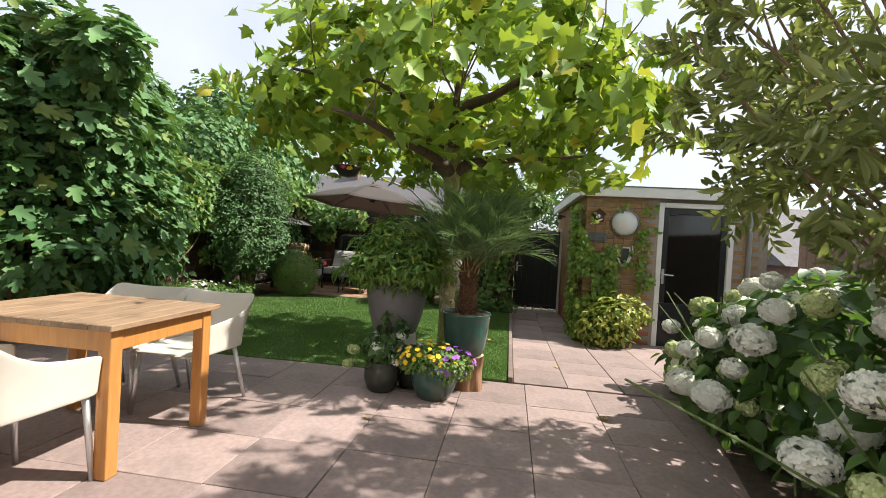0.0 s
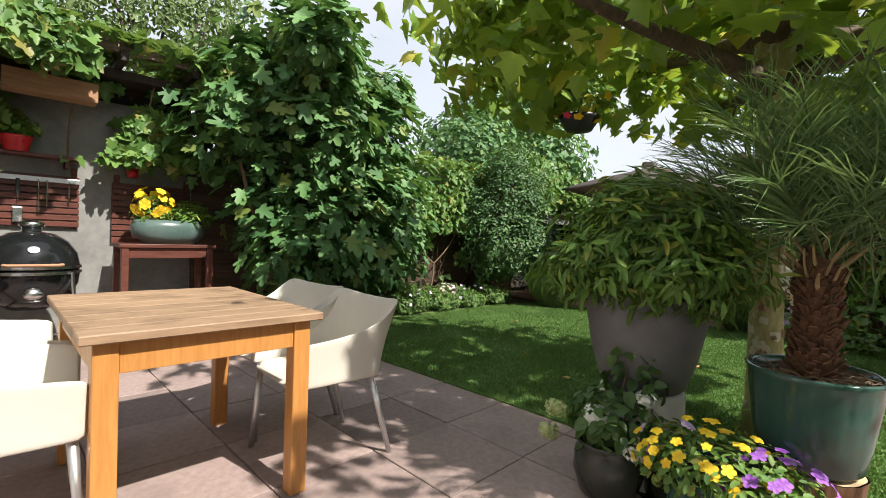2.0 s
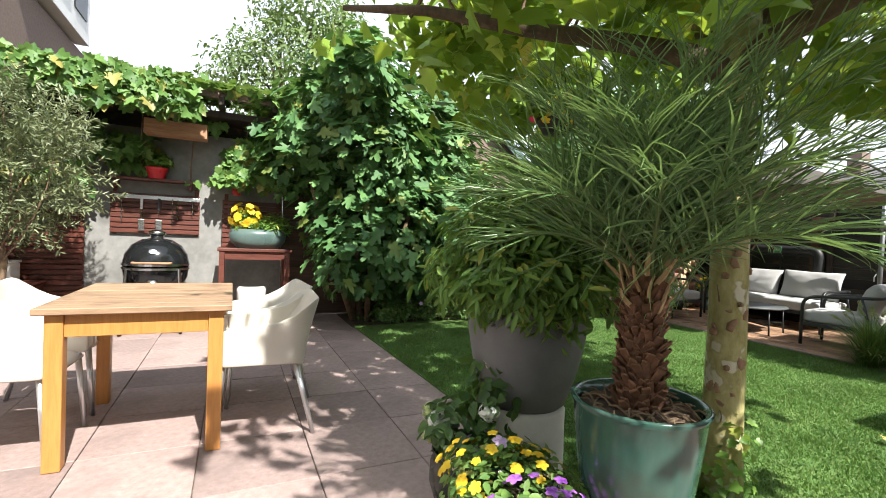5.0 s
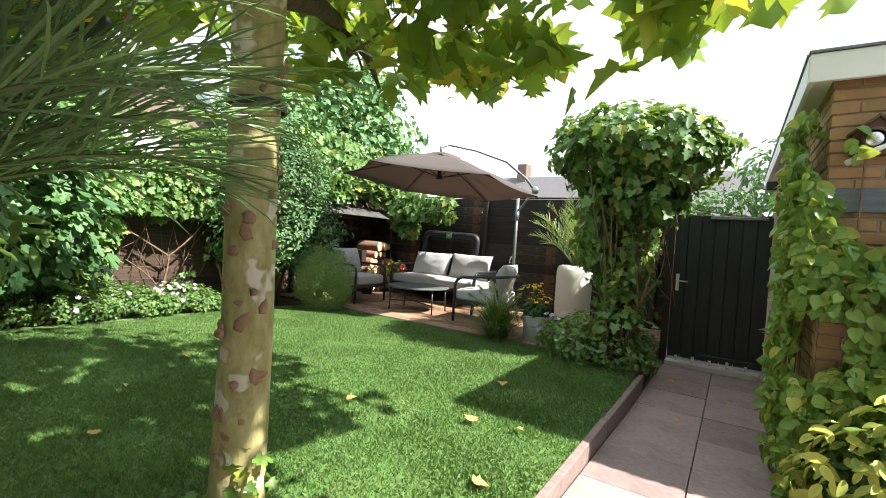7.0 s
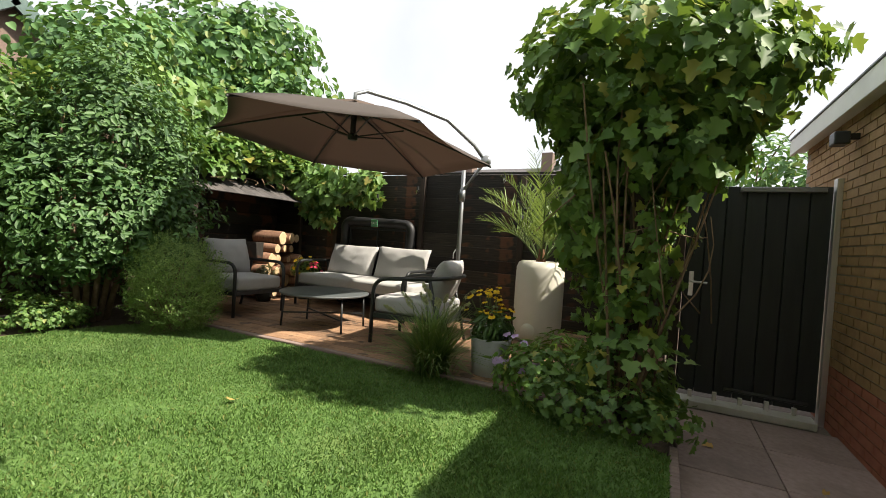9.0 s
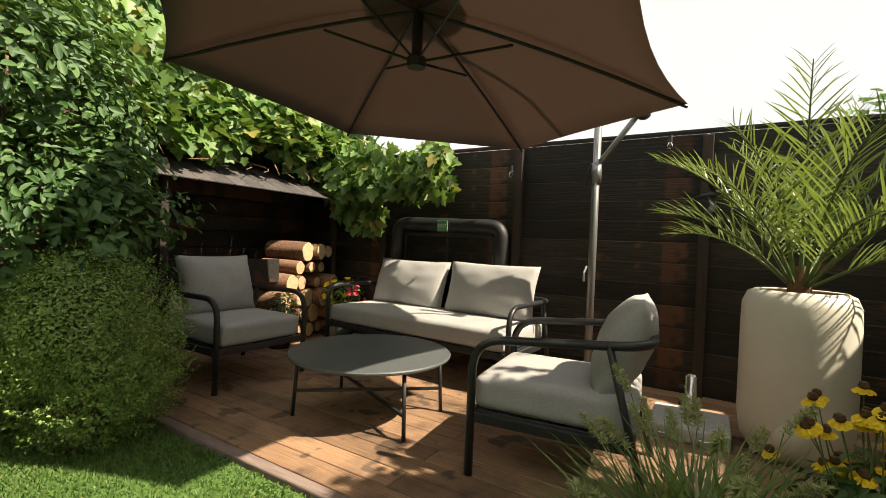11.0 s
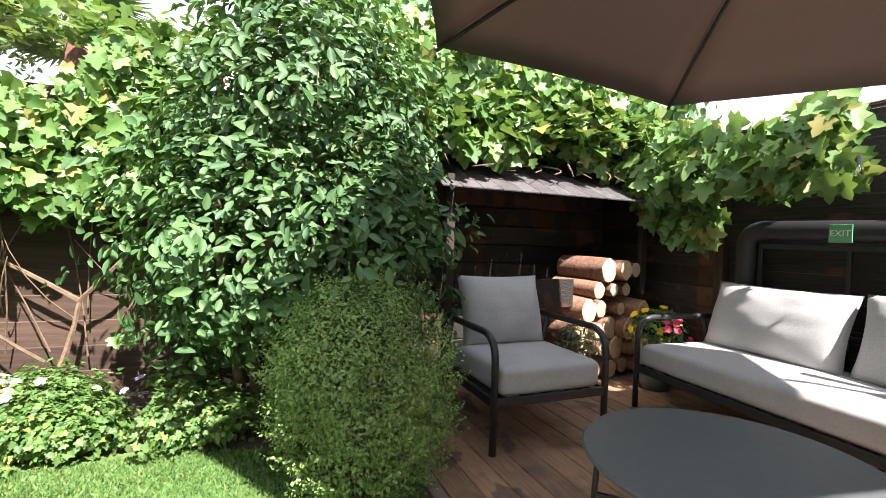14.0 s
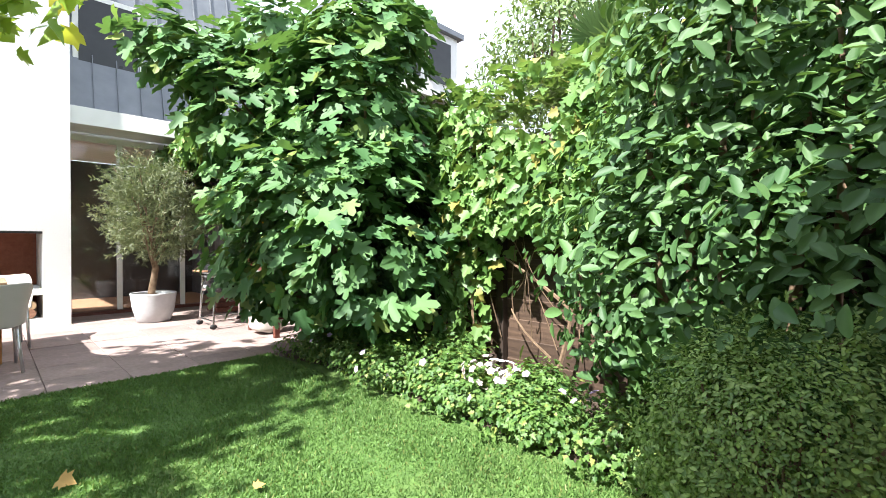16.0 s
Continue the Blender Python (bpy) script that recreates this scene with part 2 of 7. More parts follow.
M["house_brick"] = surface("brown_facade", (0.16, 0.115, 0.095), (0.22, 0.16, 0.13), 20, rough=0.9, relief=0.2)
M["exit_green"] = surface("exit_green", (0.10, 0.32, 0.16), (0.13, 0.37, 0.19), 5, rough=0.4, relief=0)
M["frosted"] = surface("opal_glass", (0.66, 0.66, 0.64), (0.72, 0.72, 0.70), 3, rough=0.25, relief=0)
M["yellow"] = surface("yellow_petal", (0.75, 0.46, 0.01), (0.85, 0.62, 0.03), 30, rough=0.7, relief=0)
M["purple"] = surface("purple_petal", (0.20, 0.035, 0.36), (0.42, 0.18, 0.58), 30, rough=0.7, relief=0)
M["lilac"] = surface("lilac_petal", (0.50, 0.34, 0.62), (0.62, 0.48, 0.72), 30, rough=0.7, relief=0)
M["red"] = surface("red_petal", (0.62, 0.025, 0.06), (0.75, 0.06, 0.16), 30, rough=0.7, relief=0)
M["brown_eye"] = surface("seed_head", (0.06, 0.025, 0.01), (0.10, 0.05, 0.02), 60, rough=0.95, relief=0.3)
M["hyd_white"] = leafy("white_floret", (0.76, 0.78, 0.68), (0.86, 0.86, 0.82), shine=0.8, through_light=0.2, glow=(0.7, 0.75, 0.5))
M["hyd_green"] = leafy("greenish_floret", (0.40, 0.50, 0.17), (0.66, 0.70, 0.40), shine=0.8, through_light=0.2, glow=(0.6, 0.7, 0.3))
M["pink_floret"] = leafy("pink_floret", (0.55, 0.40, 0.42), (0.75, 0.62, 0.62), shine=0.8, through_light=0.2, glow=(0.7, 0.6, 0.6))
M["l_plane"] = leafy("plane_leaf", (0.120, 0.240, 0.030), (0.300, 0.450, 0.060), (0.54, 0.48, 0.06), 0.45, 0.34, (0.55, 0.64, 0.05))
M["l_potshrub"] = leafy("pot_shrub_leaf", (0.065, 0.150, 0.026), (0.175, 0.310, 0.055), (0.34, 0.36, 0.06), 0.5, 0.3, (0.32, 0.46, 0.05))
M["l_fig"] = leafy("fig_leaf", (0.050, 0.135, 0.045), (0.145, 0.285, 0.090), (0.20, 0.26, 0.06), 0.60, 0.22, (0.22, 0.38, 0.05))
M["l_vine"] = leafy("vine_leaf", (0.060, 0.150, 0.030), (0.190, 0.325, 0.085), (0.30, 0.27, 0.07), 0.5, 0.26, (0.36, 0.50, 0.08))
M["l_hop"] = leafy("hop_leaf", (0.045, 0.115, 0.026), (0.160, 0.285, 0.065), (0.30, 0.30, 0.06), 0.5, 0.28, (0.34, 0.48, 0.06))
M["l_laurel"] = leafy("magnolia_leaf", (0.030, 0.088, 0.026), (0.098, 0.195, 0.058), None, 0.58, 0.16, (0.25, 0.42, 0.05))
M["l_box"] = leafy("privet_leaf", (0.120, 0.220, 0.058), (0.320, 0.450, 0.125), None, 0.5, 0.25, (0.25, 0.36, 0.05))
M["l_olive"] = leafy("olive_leaf", (0.085, 0.115, 0.055), (0.225, 0.255, 0.130), None, 0.45, 0.2, (0.32, 0.40, 0.10))
M["l_olive2"] = leafy("young_olive_leaf", (0.105, 0.145, 0.038), (0.250, 0.285, 0.095), None, 0.42, 0.3, (0.40, 0.46, 0.08))
M["l_hyd"] = leafy("hydrangea_leaf", (0.028, 0.075, 0.018), (0.085, 0.165, 0.040), None, 0.45, 0.28, (0.25, 0.45, 0.05))
M["l_climb"] = leafy("climber_leaf", (0.081, 0.188, 0.027), (0.194, 0.338, 0.056), (0.38, 0.42, 0.08), 0.45, 0.3, (0.35, 0.5, 0.05))
M["l_varieg"] = leafy("variegated_leaf", (0.150, 0.250, 0.037), (0.562, 0.550, 0.112), None, 0.45, 0.3, (0.5, 0.55, 0.1))
M["l_bed"] = leafy("bed_leaf", (0.070, 0.165, 0.035), (0.200, 0.330, 0.075), (0.28, 0.26, 0.06), 0.55, 0.3)
M["l_wall"] = leafy("wall_climber_leaf", (0.105, 0.225, 0.035), (0.290, 0.430, 0.085), (0.46, 0.48, 0.10), 0.42, 0.3, (0.42, 0.55, 0.06))
M["l_border"] = leafy("cranesbill_leaf", (0.045, 0.115, 0.026), (0.150, 0.265, 0.062), (0.26, 0.30, 0.08), 0.55, 0.25)
M["l_palm"] = leafy("palm_leaflet", (0.075, 0.155, 0.055), (0.190, 0.305, 0.120), None, 0.30, 0.25, (0.32, 0.45, 0.10))
M["l_palm2"] = leafy("date_palm_leaflet", (0.075, 0.135, 0.032), (0.170, 0.250, 0.070), None, 0.4, 0.3, (0.38, 0.48, 0.08))
M["l_grass"] = leafy("grass_blade", (0.070, 0.150, 0.035), (0.165, 0.285, 0.075), (0.20, 0.23, 0.07), 0.6, 0.25, (0.22, 0.40, 0.05))
M["l_reed"] = leafy("fountain_grass", (0.075, 0.145, 0.040), (0.190, 0.275, 0.085), (0.36, 0.31, 0.14), 0.5, 0.3)
M["plume"] = leafy("seed_plume", (0.30, 0.34, 0.15), (0.50, 0.52, 0.28), None, 0.8, 0.3, (0.5, 0.5, 0.25))
M["l_far"] = leafy("far_tree_leaf", (0.081, 0.144, 0.044), (0.188, 0.263, 0.094), None, 0.6, 0.3)
M["l_dry"] = leafy("dry_leaf", (0.375, 0.175, 0.044), (0.650, 0.450, 0.150), None, 0.7, 0.2, (0.5, 0.3, 0.05))
M["stem"] = surface("green_stem", (0.07, 0.11, 0.03), (0.12, 0.17, 0.05), 15, rough=0.7, relief=0)


def glass_mat(name, tint, rough=0.02):
    m, t, b, out = nodes_of(name)
    b.inputs["Base Color"].default_value = (*tint, 1)
    b.inputs["Roughness"].default_value = rough
    b.inputs["Transmission Weight"].default_value = 1.0
    b.inputs["IOR"].default_value = 1.45
    return m


M["glass"] = glass_mat("window_glass", (0.85, 0.9, 0.9))
M["bulb"] = glass_mat("bulb_glass", (0.95, 0.95, 0.92), 0.1)


# ---- mesh helpers ----
def part(name, bm, material, parent=None, label="", smooth=False, m=None):
    me = bpy.data.meshes.new(name)
    bm.to_mesh(me)
    bm.free()
    if smooth:
        me.polygons.foreach_set("use_smooth", np.ones(len(me.polygons), dtype=bool))
    me.materials.append(M[material] if isinstance(material, str) else material)
    ob = new(name, me)
    if m is not None:
        ob.matrix_basis = m
    if parent is not None:
        ob.parent = parent
    if label:
        ob["label"] = label
    return ob


def thing(name, m, label, category, group="", kind=""):
    ob = new(name)
    ob.empty_display_size = 0.1
    ob.matrix_basis = m
    return tagged(ob, label, category, group, kind)


def shared(name, me, parent, m, label=""):
    ob = new(name, me)
    ob.parent, ob.matrix_basis = parent, m
    return ob


def box(x0, x1, y0, y1, z0, z1, bevel=0.0, seg=2, bm=None):
    b = bmesh.new()
    bmesh.ops.create_cube(b, size=1, matrix=Matrix.LocRotScale(((x0 + x1) / 2, (y0 + y1) / 2, (z0 + z1) / 2), None, (x1 - x0, y1 - y0, z1 - z0)))
    if bevel:
        bmesh.ops.bevel(b, geom=b.edges[:], offset=bevel, segments=seg, affect="EDGES", profile=0.5)
    if bm is None:
        return b
    join(bm, b)
    return bm


def join(bm, other, m=None):
    if m is not None:
        bmesh.ops.transform(other, matrix=m, verts=other.verts)
    me = bpy.data.meshes.new("tmp")
    other.to_mesh(me)
    other.free()
    bm.from_mesh(me)
    bpy.data.meshes.remove(me)
    return bm


def lathe(profile, seg=28, bm=None, m=None, wob=0.0):
    """Turned body from (radius, height) pairs."""
    b = bmesh.new()
    rings = []
    for r, z in profile:
        if r < 1e-5:
            rings.append([b.verts.new((0, 0, z))])
        else:
            rings.append([b.verts.new((r * math.cos(a) * (1 + wob * noise.noise((math.cos(a) * 1.5, math.sin(a) * 1.5, z * 3))), r * math.sin(a) * (1 + wob * noise.noise((math.cos(a) * 1.5, math.sin(a) * 1.5, z * 3 + 9))), z)) for a in (2 * math.pi * k / seg for k in range(seg))])
    for p, q in zip(rings, rings[1:]):
        for k in range(seg):
            n = (k + 1) % seg
            if len(p) == 1 and len(q) > 1:
                b.faces.new((p[0], q[n], q[k]))
            elif len(q) == 1 and len(p) > 1:
                b.faces.new((p[k], p[n], q[0]))
            elif len(p) > 1:
                b.faces.new((p[k], p[n], q[n], q[k]))
    if m is not None:
        bmesh.ops.transform(b, matrix=m, verts=b.verts)
    if bm is None:
        return b
    return join(bm, b)


def tube(pts, r, seg=8, bm=None, flat=1.0):
    """Round bar along points; r a number or one per point."""
    b = bmesh.new() if bm is None else bm
    pts = [Vector(p) for p in pts]
    rs = list(r) if isinstance(r, (list, tuple)) else [r] * len(pts)
    up = Vector((0, 0, 1)) if abs((pts[-1] - pts[0]).normalized().z) < 0.9 else Vector((1, 0, 0))
    rings = []
    for k, p in enumerate(pts):
        d = (pts[min(k + 1, len(pts) - 1)] - pts[max(k - 1, 0)]).normalized()
        s = d.cross(up)
        if s.length < 1e-4:
            s = d.cross(Vector((0, 1, 0)))
        s.normalize()
        u = s.cross(d)
        up = u
        rings.append([b.verts.new(p + (s * math.cos(a) + u * math.sin(a) * flat) * rs[k]) for a in (2 * math.pi * j / seg for j in range(seg))])
    for p, q in zip(rings, rings[1:]):
        for j in range(seg):
            n = (j + 1) % seg
            b.faces.new((p[j], q[j], q[n], p[n]))
    b.faces.new(rings[0])
    b.faces.new(rings[-1][::-1])
    return b


def bend(pts, r=0.06, n=5):
    """Round the corners of a polyline."""
    pts = [Vector(p) for p in pts]
    out = [pts[0]]
    for a, b, c in zip(pts, pts[1:], pts[2:]):
        p = b + (a - b).normalized() * min(r, (a - b).length * 0.45)
        q = b + (c - b).normalized() * min(r, (c - b).length * 0.45)
        for k in range(n + 1):
            s = k / n
            out.append(p * (1 - s) ** 2 + b * 2 * s * (1 - s) + q * s * s)
    out.append(pts[-1])
    return out


def pillow(sx, sy, sz, puff=0.5, n=14, sag=0.0, power=5, pinch=0.035):
    """Soft cushion: a box whose faces swell and whose rim is rounded, with a few creases."""
    b = bmesh.new()
    bmesh.ops.create_grid(b, x_segments=n, y_segments=n, size=0.5)
    top = b.verts[:]
    bot = []
    geo = bmesh.ops.duplicate(b, geom=b.verts[:] + b.edges[:] + b.faces[:])
    bot = [g for g in geo["geom"] if isinstance(g, bmesh.types.BMVert)]

    def shape(v, side):
        x, y = v.co.x * 2, v.co.y * 2
        e = (max(0, 1 - abs(x) ** power) * max(0, 1 - abs(y) ** power)) ** 0.5
        h = sz * 0.5 * ((1 - puff) * min(1, e * 2.2) + puff * e * (1 - 0.25 * (x * x + y * y) * 0.5))
        w = noise.noise((x * 2.3 + sx * 7, y * 2.3, side * 3)) * 0.06 * sz
        pin = 1 - pinch * (1 - abs(x) ** 2) * abs(y) - pinch * (1 - abs(y) ** 2) * abs(x)
        v.co = Vector((x * sx / 2 * pin, y * sy / 2 * pin, side * h + w * e - sag * (1 - x * x) * (1 - y * y)))
    for v in top:
        shape(v, 1)
    for v in bot:
        shape(v, -1)
    bmesh.ops.reverse_faces(b, faces=[f for f in b.faces if all(v in set(bot) for v in f.verts)])
    bmesh.ops.remove_doubles(b, verts=b.verts, dist=0.0005)
    return b


def boxy_cushion(sx, sy, sz, r=0.035, n=14):
    """Firm seat cushion: a box with round edges, slightly domed and creased."""
    b = bmesh.new()
    bmesh.ops.create_cube(b, size=2)
    bmesh.ops.subdivide_edges(b, edges=b.edges[:], cuts=n, use_grid_fill=True)
    hx, hy, hz = sx / 2, sy / 2, sz / 2
    for v in b.verts:
        u = Vector([math.sin(c * math.pi / 2) for c in v.co])
        p = Vector((u.x * hx, u.y * hy, u.z * hz))
        c = Vector((max(-hx + r, min(hx - r, p.x)), max(-hy + r, min(hy - r, p.y)), max(-hz + r, min(hz - r, p.z))))
        d = p - c
        if d.length > 1e-6:
            p = c + d.normalized() * r
        dome = (1 - u.x ** 4) * (1 - u.y ** 4)
        p.z += math.copysign(0.012, u.z) * dome * (abs(u.z) > 0.5) + 0.005 * noise.noise((p.x * 7 + sx, p.y * 7, 2)) * dome
        v.co = p
    return b


# ---- foliage helpers ----
def outline(pts, fold=0.12, curl=0.1):
    """A leaf from its right-hand outline (x, y), stalk at 0, tip at 1, folded along the midrib."""
    right = [(x, y) for x, y in pts]
    v = [(0, 0, 0), (0, 1, -curl)]
    f1, f2 = [0], [0]
    for x, y in right:
        v.append((x, y, fold * x * 2 - curl * y * y))
        f1.append(len(v) - 1)
    f1.append(1)
    for x, y in right:
        v.append((-x, y, fold * x * 2 - curl * y * y))
        f2.append(len(v) - 1)
    f2.append(1)
    return np.array(v, float), [f1, f2[::-1]]


LEAF = {
    "plane": outline([(0.18, -0.05), (0.55, 0.12), (0.36, 0.28), (0.62, 0.55), (0.34, 0.55), (0.22, 0.72)], 0.14, 0.22),
    "fig": outline([(0.22, -0.04), (0.40, 0.16), (0.24, 0.30), (0.46, 0.58), (0.36, 0.70), (0.17, 0.52), (0.18, 0.86)], 0.10, 0.2),
    "vine": outline([(0.24, -0.10), (0.52, 0.08), (0.40, 0.22), (0.34, 0.30), (0.53, 0.50), (0.36, 0.58), (0.22, 0.62), (0.19, 0.80)], 0.12, 0.2),
    "oval": outline([(0.16, 0.15), (0.24, 0.42), (0.20, 0.70), (0.08, 0.92)], 0.22, 0.18),
    "broad": outline([(0.26, 0.06), (0.40, 0.32), (0.32, 0.64), (0.12, 0.90)], 0.16, 0.2),
    "thin": outline([(0.09, 0.25), (0.10, 0.6)], 0.15, 0.12),
    "lance": outline([(0.10, 0.2), (0.145, 0.5), (0.09, 0.8)], 0.2, 0.12),
    "small": outline([(0.24, 0.3), (0.22, 0.7)], 0.15, 0.1),
    "petal": outline([(0.35, 0.35), (0.42, 0.75), (0.2, 1.0)], 0.1, 0.2),
}


def unit(a):
    return a / np.maximum(np.linalg.norm(a, axis=1, keepdims=True), 1e-9)


def leaf_mesh(name, kind, pos, nrm, tip, size, material):
    """One mesh of many leaves: place, facing and tip direction of each."""
    tv, tf = LEAF[kind]
    n = len(pos)
    nrm = unit(nrm)
    tip = unit(tip - nrm * np.sum(tip * nrm, axis=1, keepdims=True))
    side = np.cross(tip, nrm)
    s = np.asarray(size).reshape(-1, 1, 1)
    v = pos[:, None, :] + s * (tv[None, :, 0:1] * side[:, None, :] + tv[None, :, 1:2] * tip[:, None, :] + tv[None, :, 2:3] * nrm[:, None, :])
    me = bpy.data.meshes.new(name)
    k = len(tv)
    me.vertices.add(n * k)
    me.vertices.foreach_set("co", v.reshape(-1).astype(np.float32))
    per = sum(len(f) for f in tf)
    idx = np.concatenate([np.array(f) for f in tf])
    me.loops.add(n * per)
    me.loops.foreach_set("vertex_index", (np.arange(n)[:, None] * k + idx[None, :]).reshape(-1).astype(np.int32))
    tot = np.array([len(f) for f in tf])
    sta = np.concatenate([[0], np.cumsum(tot)[:-1]])
    me.polygons.add(n * len(tf))
    me.polygons.foreach_set("loop_start", (np.arange(n)[:, None] * per + sta[None, :]).reshape(-1).astype(np.int32))
    me.update(calc_edges=True)
    me.validate()
    me.materials.append(M[material])
    return me


def put_mesh(name, me, parent=None, label=""):
    ob = new(name, me)
    if parent is not None:
        ob.parent = parent
    if label:
        ob["label"] = label
    return ob


def blob_cloud(blobs, count, rough=0.22, gap=0.0, deep=0.35):
    """Places and outward directions on the ragged skin of overlapping clumps (and some inside them)."""
    b = np.array(blobs, float)
    area = np.cbrt(b[:, 3] * b[:, 4] * b[:, 5]) ** 2
    pick = rng.choice(len(b), size=int(count * 2.6), p=area / area.sum())
    d = unit(rng.normal(size=(len(pick), 3)))
    c, r = b[pick, :3], b[pick, 3:6]
    bumpy = np.array([noise.noise(Vector((x * 2.6 + k * 3.1, y * 2.6, z * 2.6))) + 0.5 * noise.noise(Vector((x * 6 + k, y * 6, z * 6))) for (x, y, z), k in zip(d, pick)])
    rad = 1 + rough * bumpy
    inner = rng.random(len(pick)) < deep
    rad = np.where(inner, rad * rng.uniform(0.45, 0.92, len(pick)), rad * rng.uniform(0.9, 1.06, len(pick)))
    p = c + d * r * rad[:, None]
    keep = np.ones(len(p), bool)
    for k in range(len(b)):
        q = (p - b[k, :3]) / b[k, 3:6]
        keep &= ~((np.sum(q * q, axis=1) < 0.5) & (pick != k) & (rng.random(len(p)) < 0.8))
    if gap:
        holes = np.array([noise.noise(Vector((x * 2.2, y * 2.2, z * 2.2))) for x, y, z in p])
        keep &= holes > -0.55 + gap
    p, d = p[keep][:count], unit(d / r)[keep][:count]
    return p, d


def droop(nrm, amount=0.6, spread=0.7):
    """Tip directions that hang outwards and down, with scatter."""
    t = nrm * 0.5 + np.array([0, 0, -amount]) + rng.normal(size=nrm.shape) * spread
    return t


def tilt(nrm, up=0.5, spread=0.45):
    return unit(nrm + np.array([0, 0, up]) + rng.normal(size=nrm.shape) * spread)


def crown(name, blobs, count, kind, size, material, parent=None, up=0.5, rough=0.22, gap=0.0, deep=0.35, label="", amount=0.6, low=0.02):
    p, d = blob_cloud(blobs, count, rough, gap, deep)
    ok = p[:, 2] > low
    p, d = p[ok], d[ok]
    s = size * rng.uniform(0.6, 1.2, len(p))
    return put_mesh(name, leaf_mesh(name, kind, p, tilt(d, up), droop(d, amount), s, material), parent, label)


def sheet_cloud(n, axis, at, a0, a1, b0, b1, thick, mask=0.0, scale=1.6):
    """Places over an upright or flat patch, thinned by a ragged mask. axis 0, 1 or 2 is the facing direction (signed by thick)."""
    a, b = rng.uniform(a0, a1, n * 2), rng.uniform(b0, b1, n * 2)
    h = np.array([noise.noise(Vector((x * scale + axis * 7, y * scale, 3.3))) for x, y in zip(a, b)])
    k = h > mask - 0.5
    a, b, h = a[k][:n], b[k][:n], h[k][:n]
    off = at + thick * (rng.random(len(a)) * 0.7 + 0.4 * (h + 0.5))
    p = np.zeros((len(a), 3))
    o = [i for i in range(3) if i != axis]
    p[:, axis], p[:, o[0]], p[:, o[1]] = off, a, b
    d = np.zeros_like(p)
    d[:, axis] = 1 if thick > 0 else -1
    return p, d


def cover(name, clouds, kind, size, material, parent=None, up=0.4, label="", amount=0.8):
    p = np.concatenate([c[0] for c in clouds])
    d = np.concatenate([c[1] for c in clouds])
    s = size * rng.uniform(0.55, 1.2, len(p))
    return put_mesh(name, leaf_mesh(name, kind, p, tilt(d, up, 0.5), droop(d, amount), s, material), parent, label)


def petals(name, pos, nrm, size, count, material, parent, cup=0.5, label="", single=True):
    """Open flowers: petals round each place; each flower a part of its own unless it belongs to one head."""
    nrm = unit(nrm)
    groups = [[k] for k in range(len(pos))] if single else [list(range(len(pos)))]
    for g in groups:
        po, no = np.repeat(pos[g], count, axis=0), np.repeat(nrm[g], count, axis=0)
        ref = unit(np.cross(no, np.array([0.3, 0.9, 0.2])))
        bi = np.cross(no, ref)
        ang = np.tile(np.arange(count) * 2 * math.pi / count, len(g)) + rng.uniform(0, 6)
        out = ref * np.cos(ang)[:, None] + bi * np.sin(ang)[:, None]
        sz = size * rng.uniform(0.85, 1.15)
        put_mesh(name, leaf_mesh(name, "petal", po, unit(no - out * cup * 0.6), out + no * cup, np.full(len(po), sz), material), parent, label)


def stalks(starts, ends, r=0.006, sag=0.06, seg=5, bm=None):
    b = bm or bmesh.new()
    for p, q in zip(starts, ends):
        p, q = Vector(p), Vector(q)
        mid = (p + q) / 2 + Vector((rng.normal() * sag, rng.normal() * sag, rng.normal() * sag * 0.5))
        pts = [p * (1 - s) ** 2 + mid * 2 * s * (1 - s) + q * s * s for s in (0, 0.25, 0.5, 0.75, 1)]
        tube(pts, [r * (1 - 0.12 * k) for k in range(5)], seg, b)
    return b


I4 = Matrix.Identity(4)
FB = 11.2           # back fence
FL = -5.85          # left fence


# ---- ground ----
def flat_sheet(name, pts, z, material, label, category, depth=0.1):
    b = bmesh.new()
    f = b.faces.new([b.verts.new((x, y, z)) for x, y in pts])
    r = bmesh.ops.extrude_face_region(b, geom=[f])
    bmesh.ops.translate(b, vec=(0, 0, -depth), verts=[v for v in r["geom"] if isinstance(v, bmesh.types.BMVert)])
    bmesh.ops.recalc_face_normals(b, faces=b.faces)
    return tagged(part(name, b, material), label, category, kind="structure")


b = bmesh.new()
bmesh.ops.create_grid(b, x_segments=8, y_segments=8, size=400, matrix=pose(0, 0, -0.22))
tagged(part("ground", b, "soil"), "dark bare soil ground under the garden", "ground", kind="structure")

patio = flat_sheet("patio", [(-5.9, -0.9), (4.2, -0.9), (4.2, 4.22), (0.10, 4.22), (-5.9, 4.06)], -0.024, "joint", "pinkish concrete slab patio with sandy joints", "patio", 0.15)
path = tagged(part("path", box(0.10, 1.11, 4.22, 10.3, -0.3, -0.145), "joint"), "garden path of pinkish concrete slabs", "path", kind="structure")


def path_z(y):
    return -0.11 * min(1, max(0, (y - 4.3) / 3.4))


# lawn: gently uneven sheet with cut edge
LAWN = [(0.04, 4.22), (0.05, 8.3), (-0.9, 8.72), (-4.5, 8.72), (-4.86, 7.6), (-4.92, 6.2), (-5.0, 5.2), (-4.8, 4.1)]


def in_poly(x, y, poly):
    c = np.zeros(len(x), bool)
    for (x0, y0), (x1, y1) in zip(poly, poly[1:] + poly[:1]):
        if y0 != y1:
            c ^= ((y0 > y) != (y1 > y)) & (x < (x1 - x0) * (y - y0) / (y1 - y0) + x0)
    return c


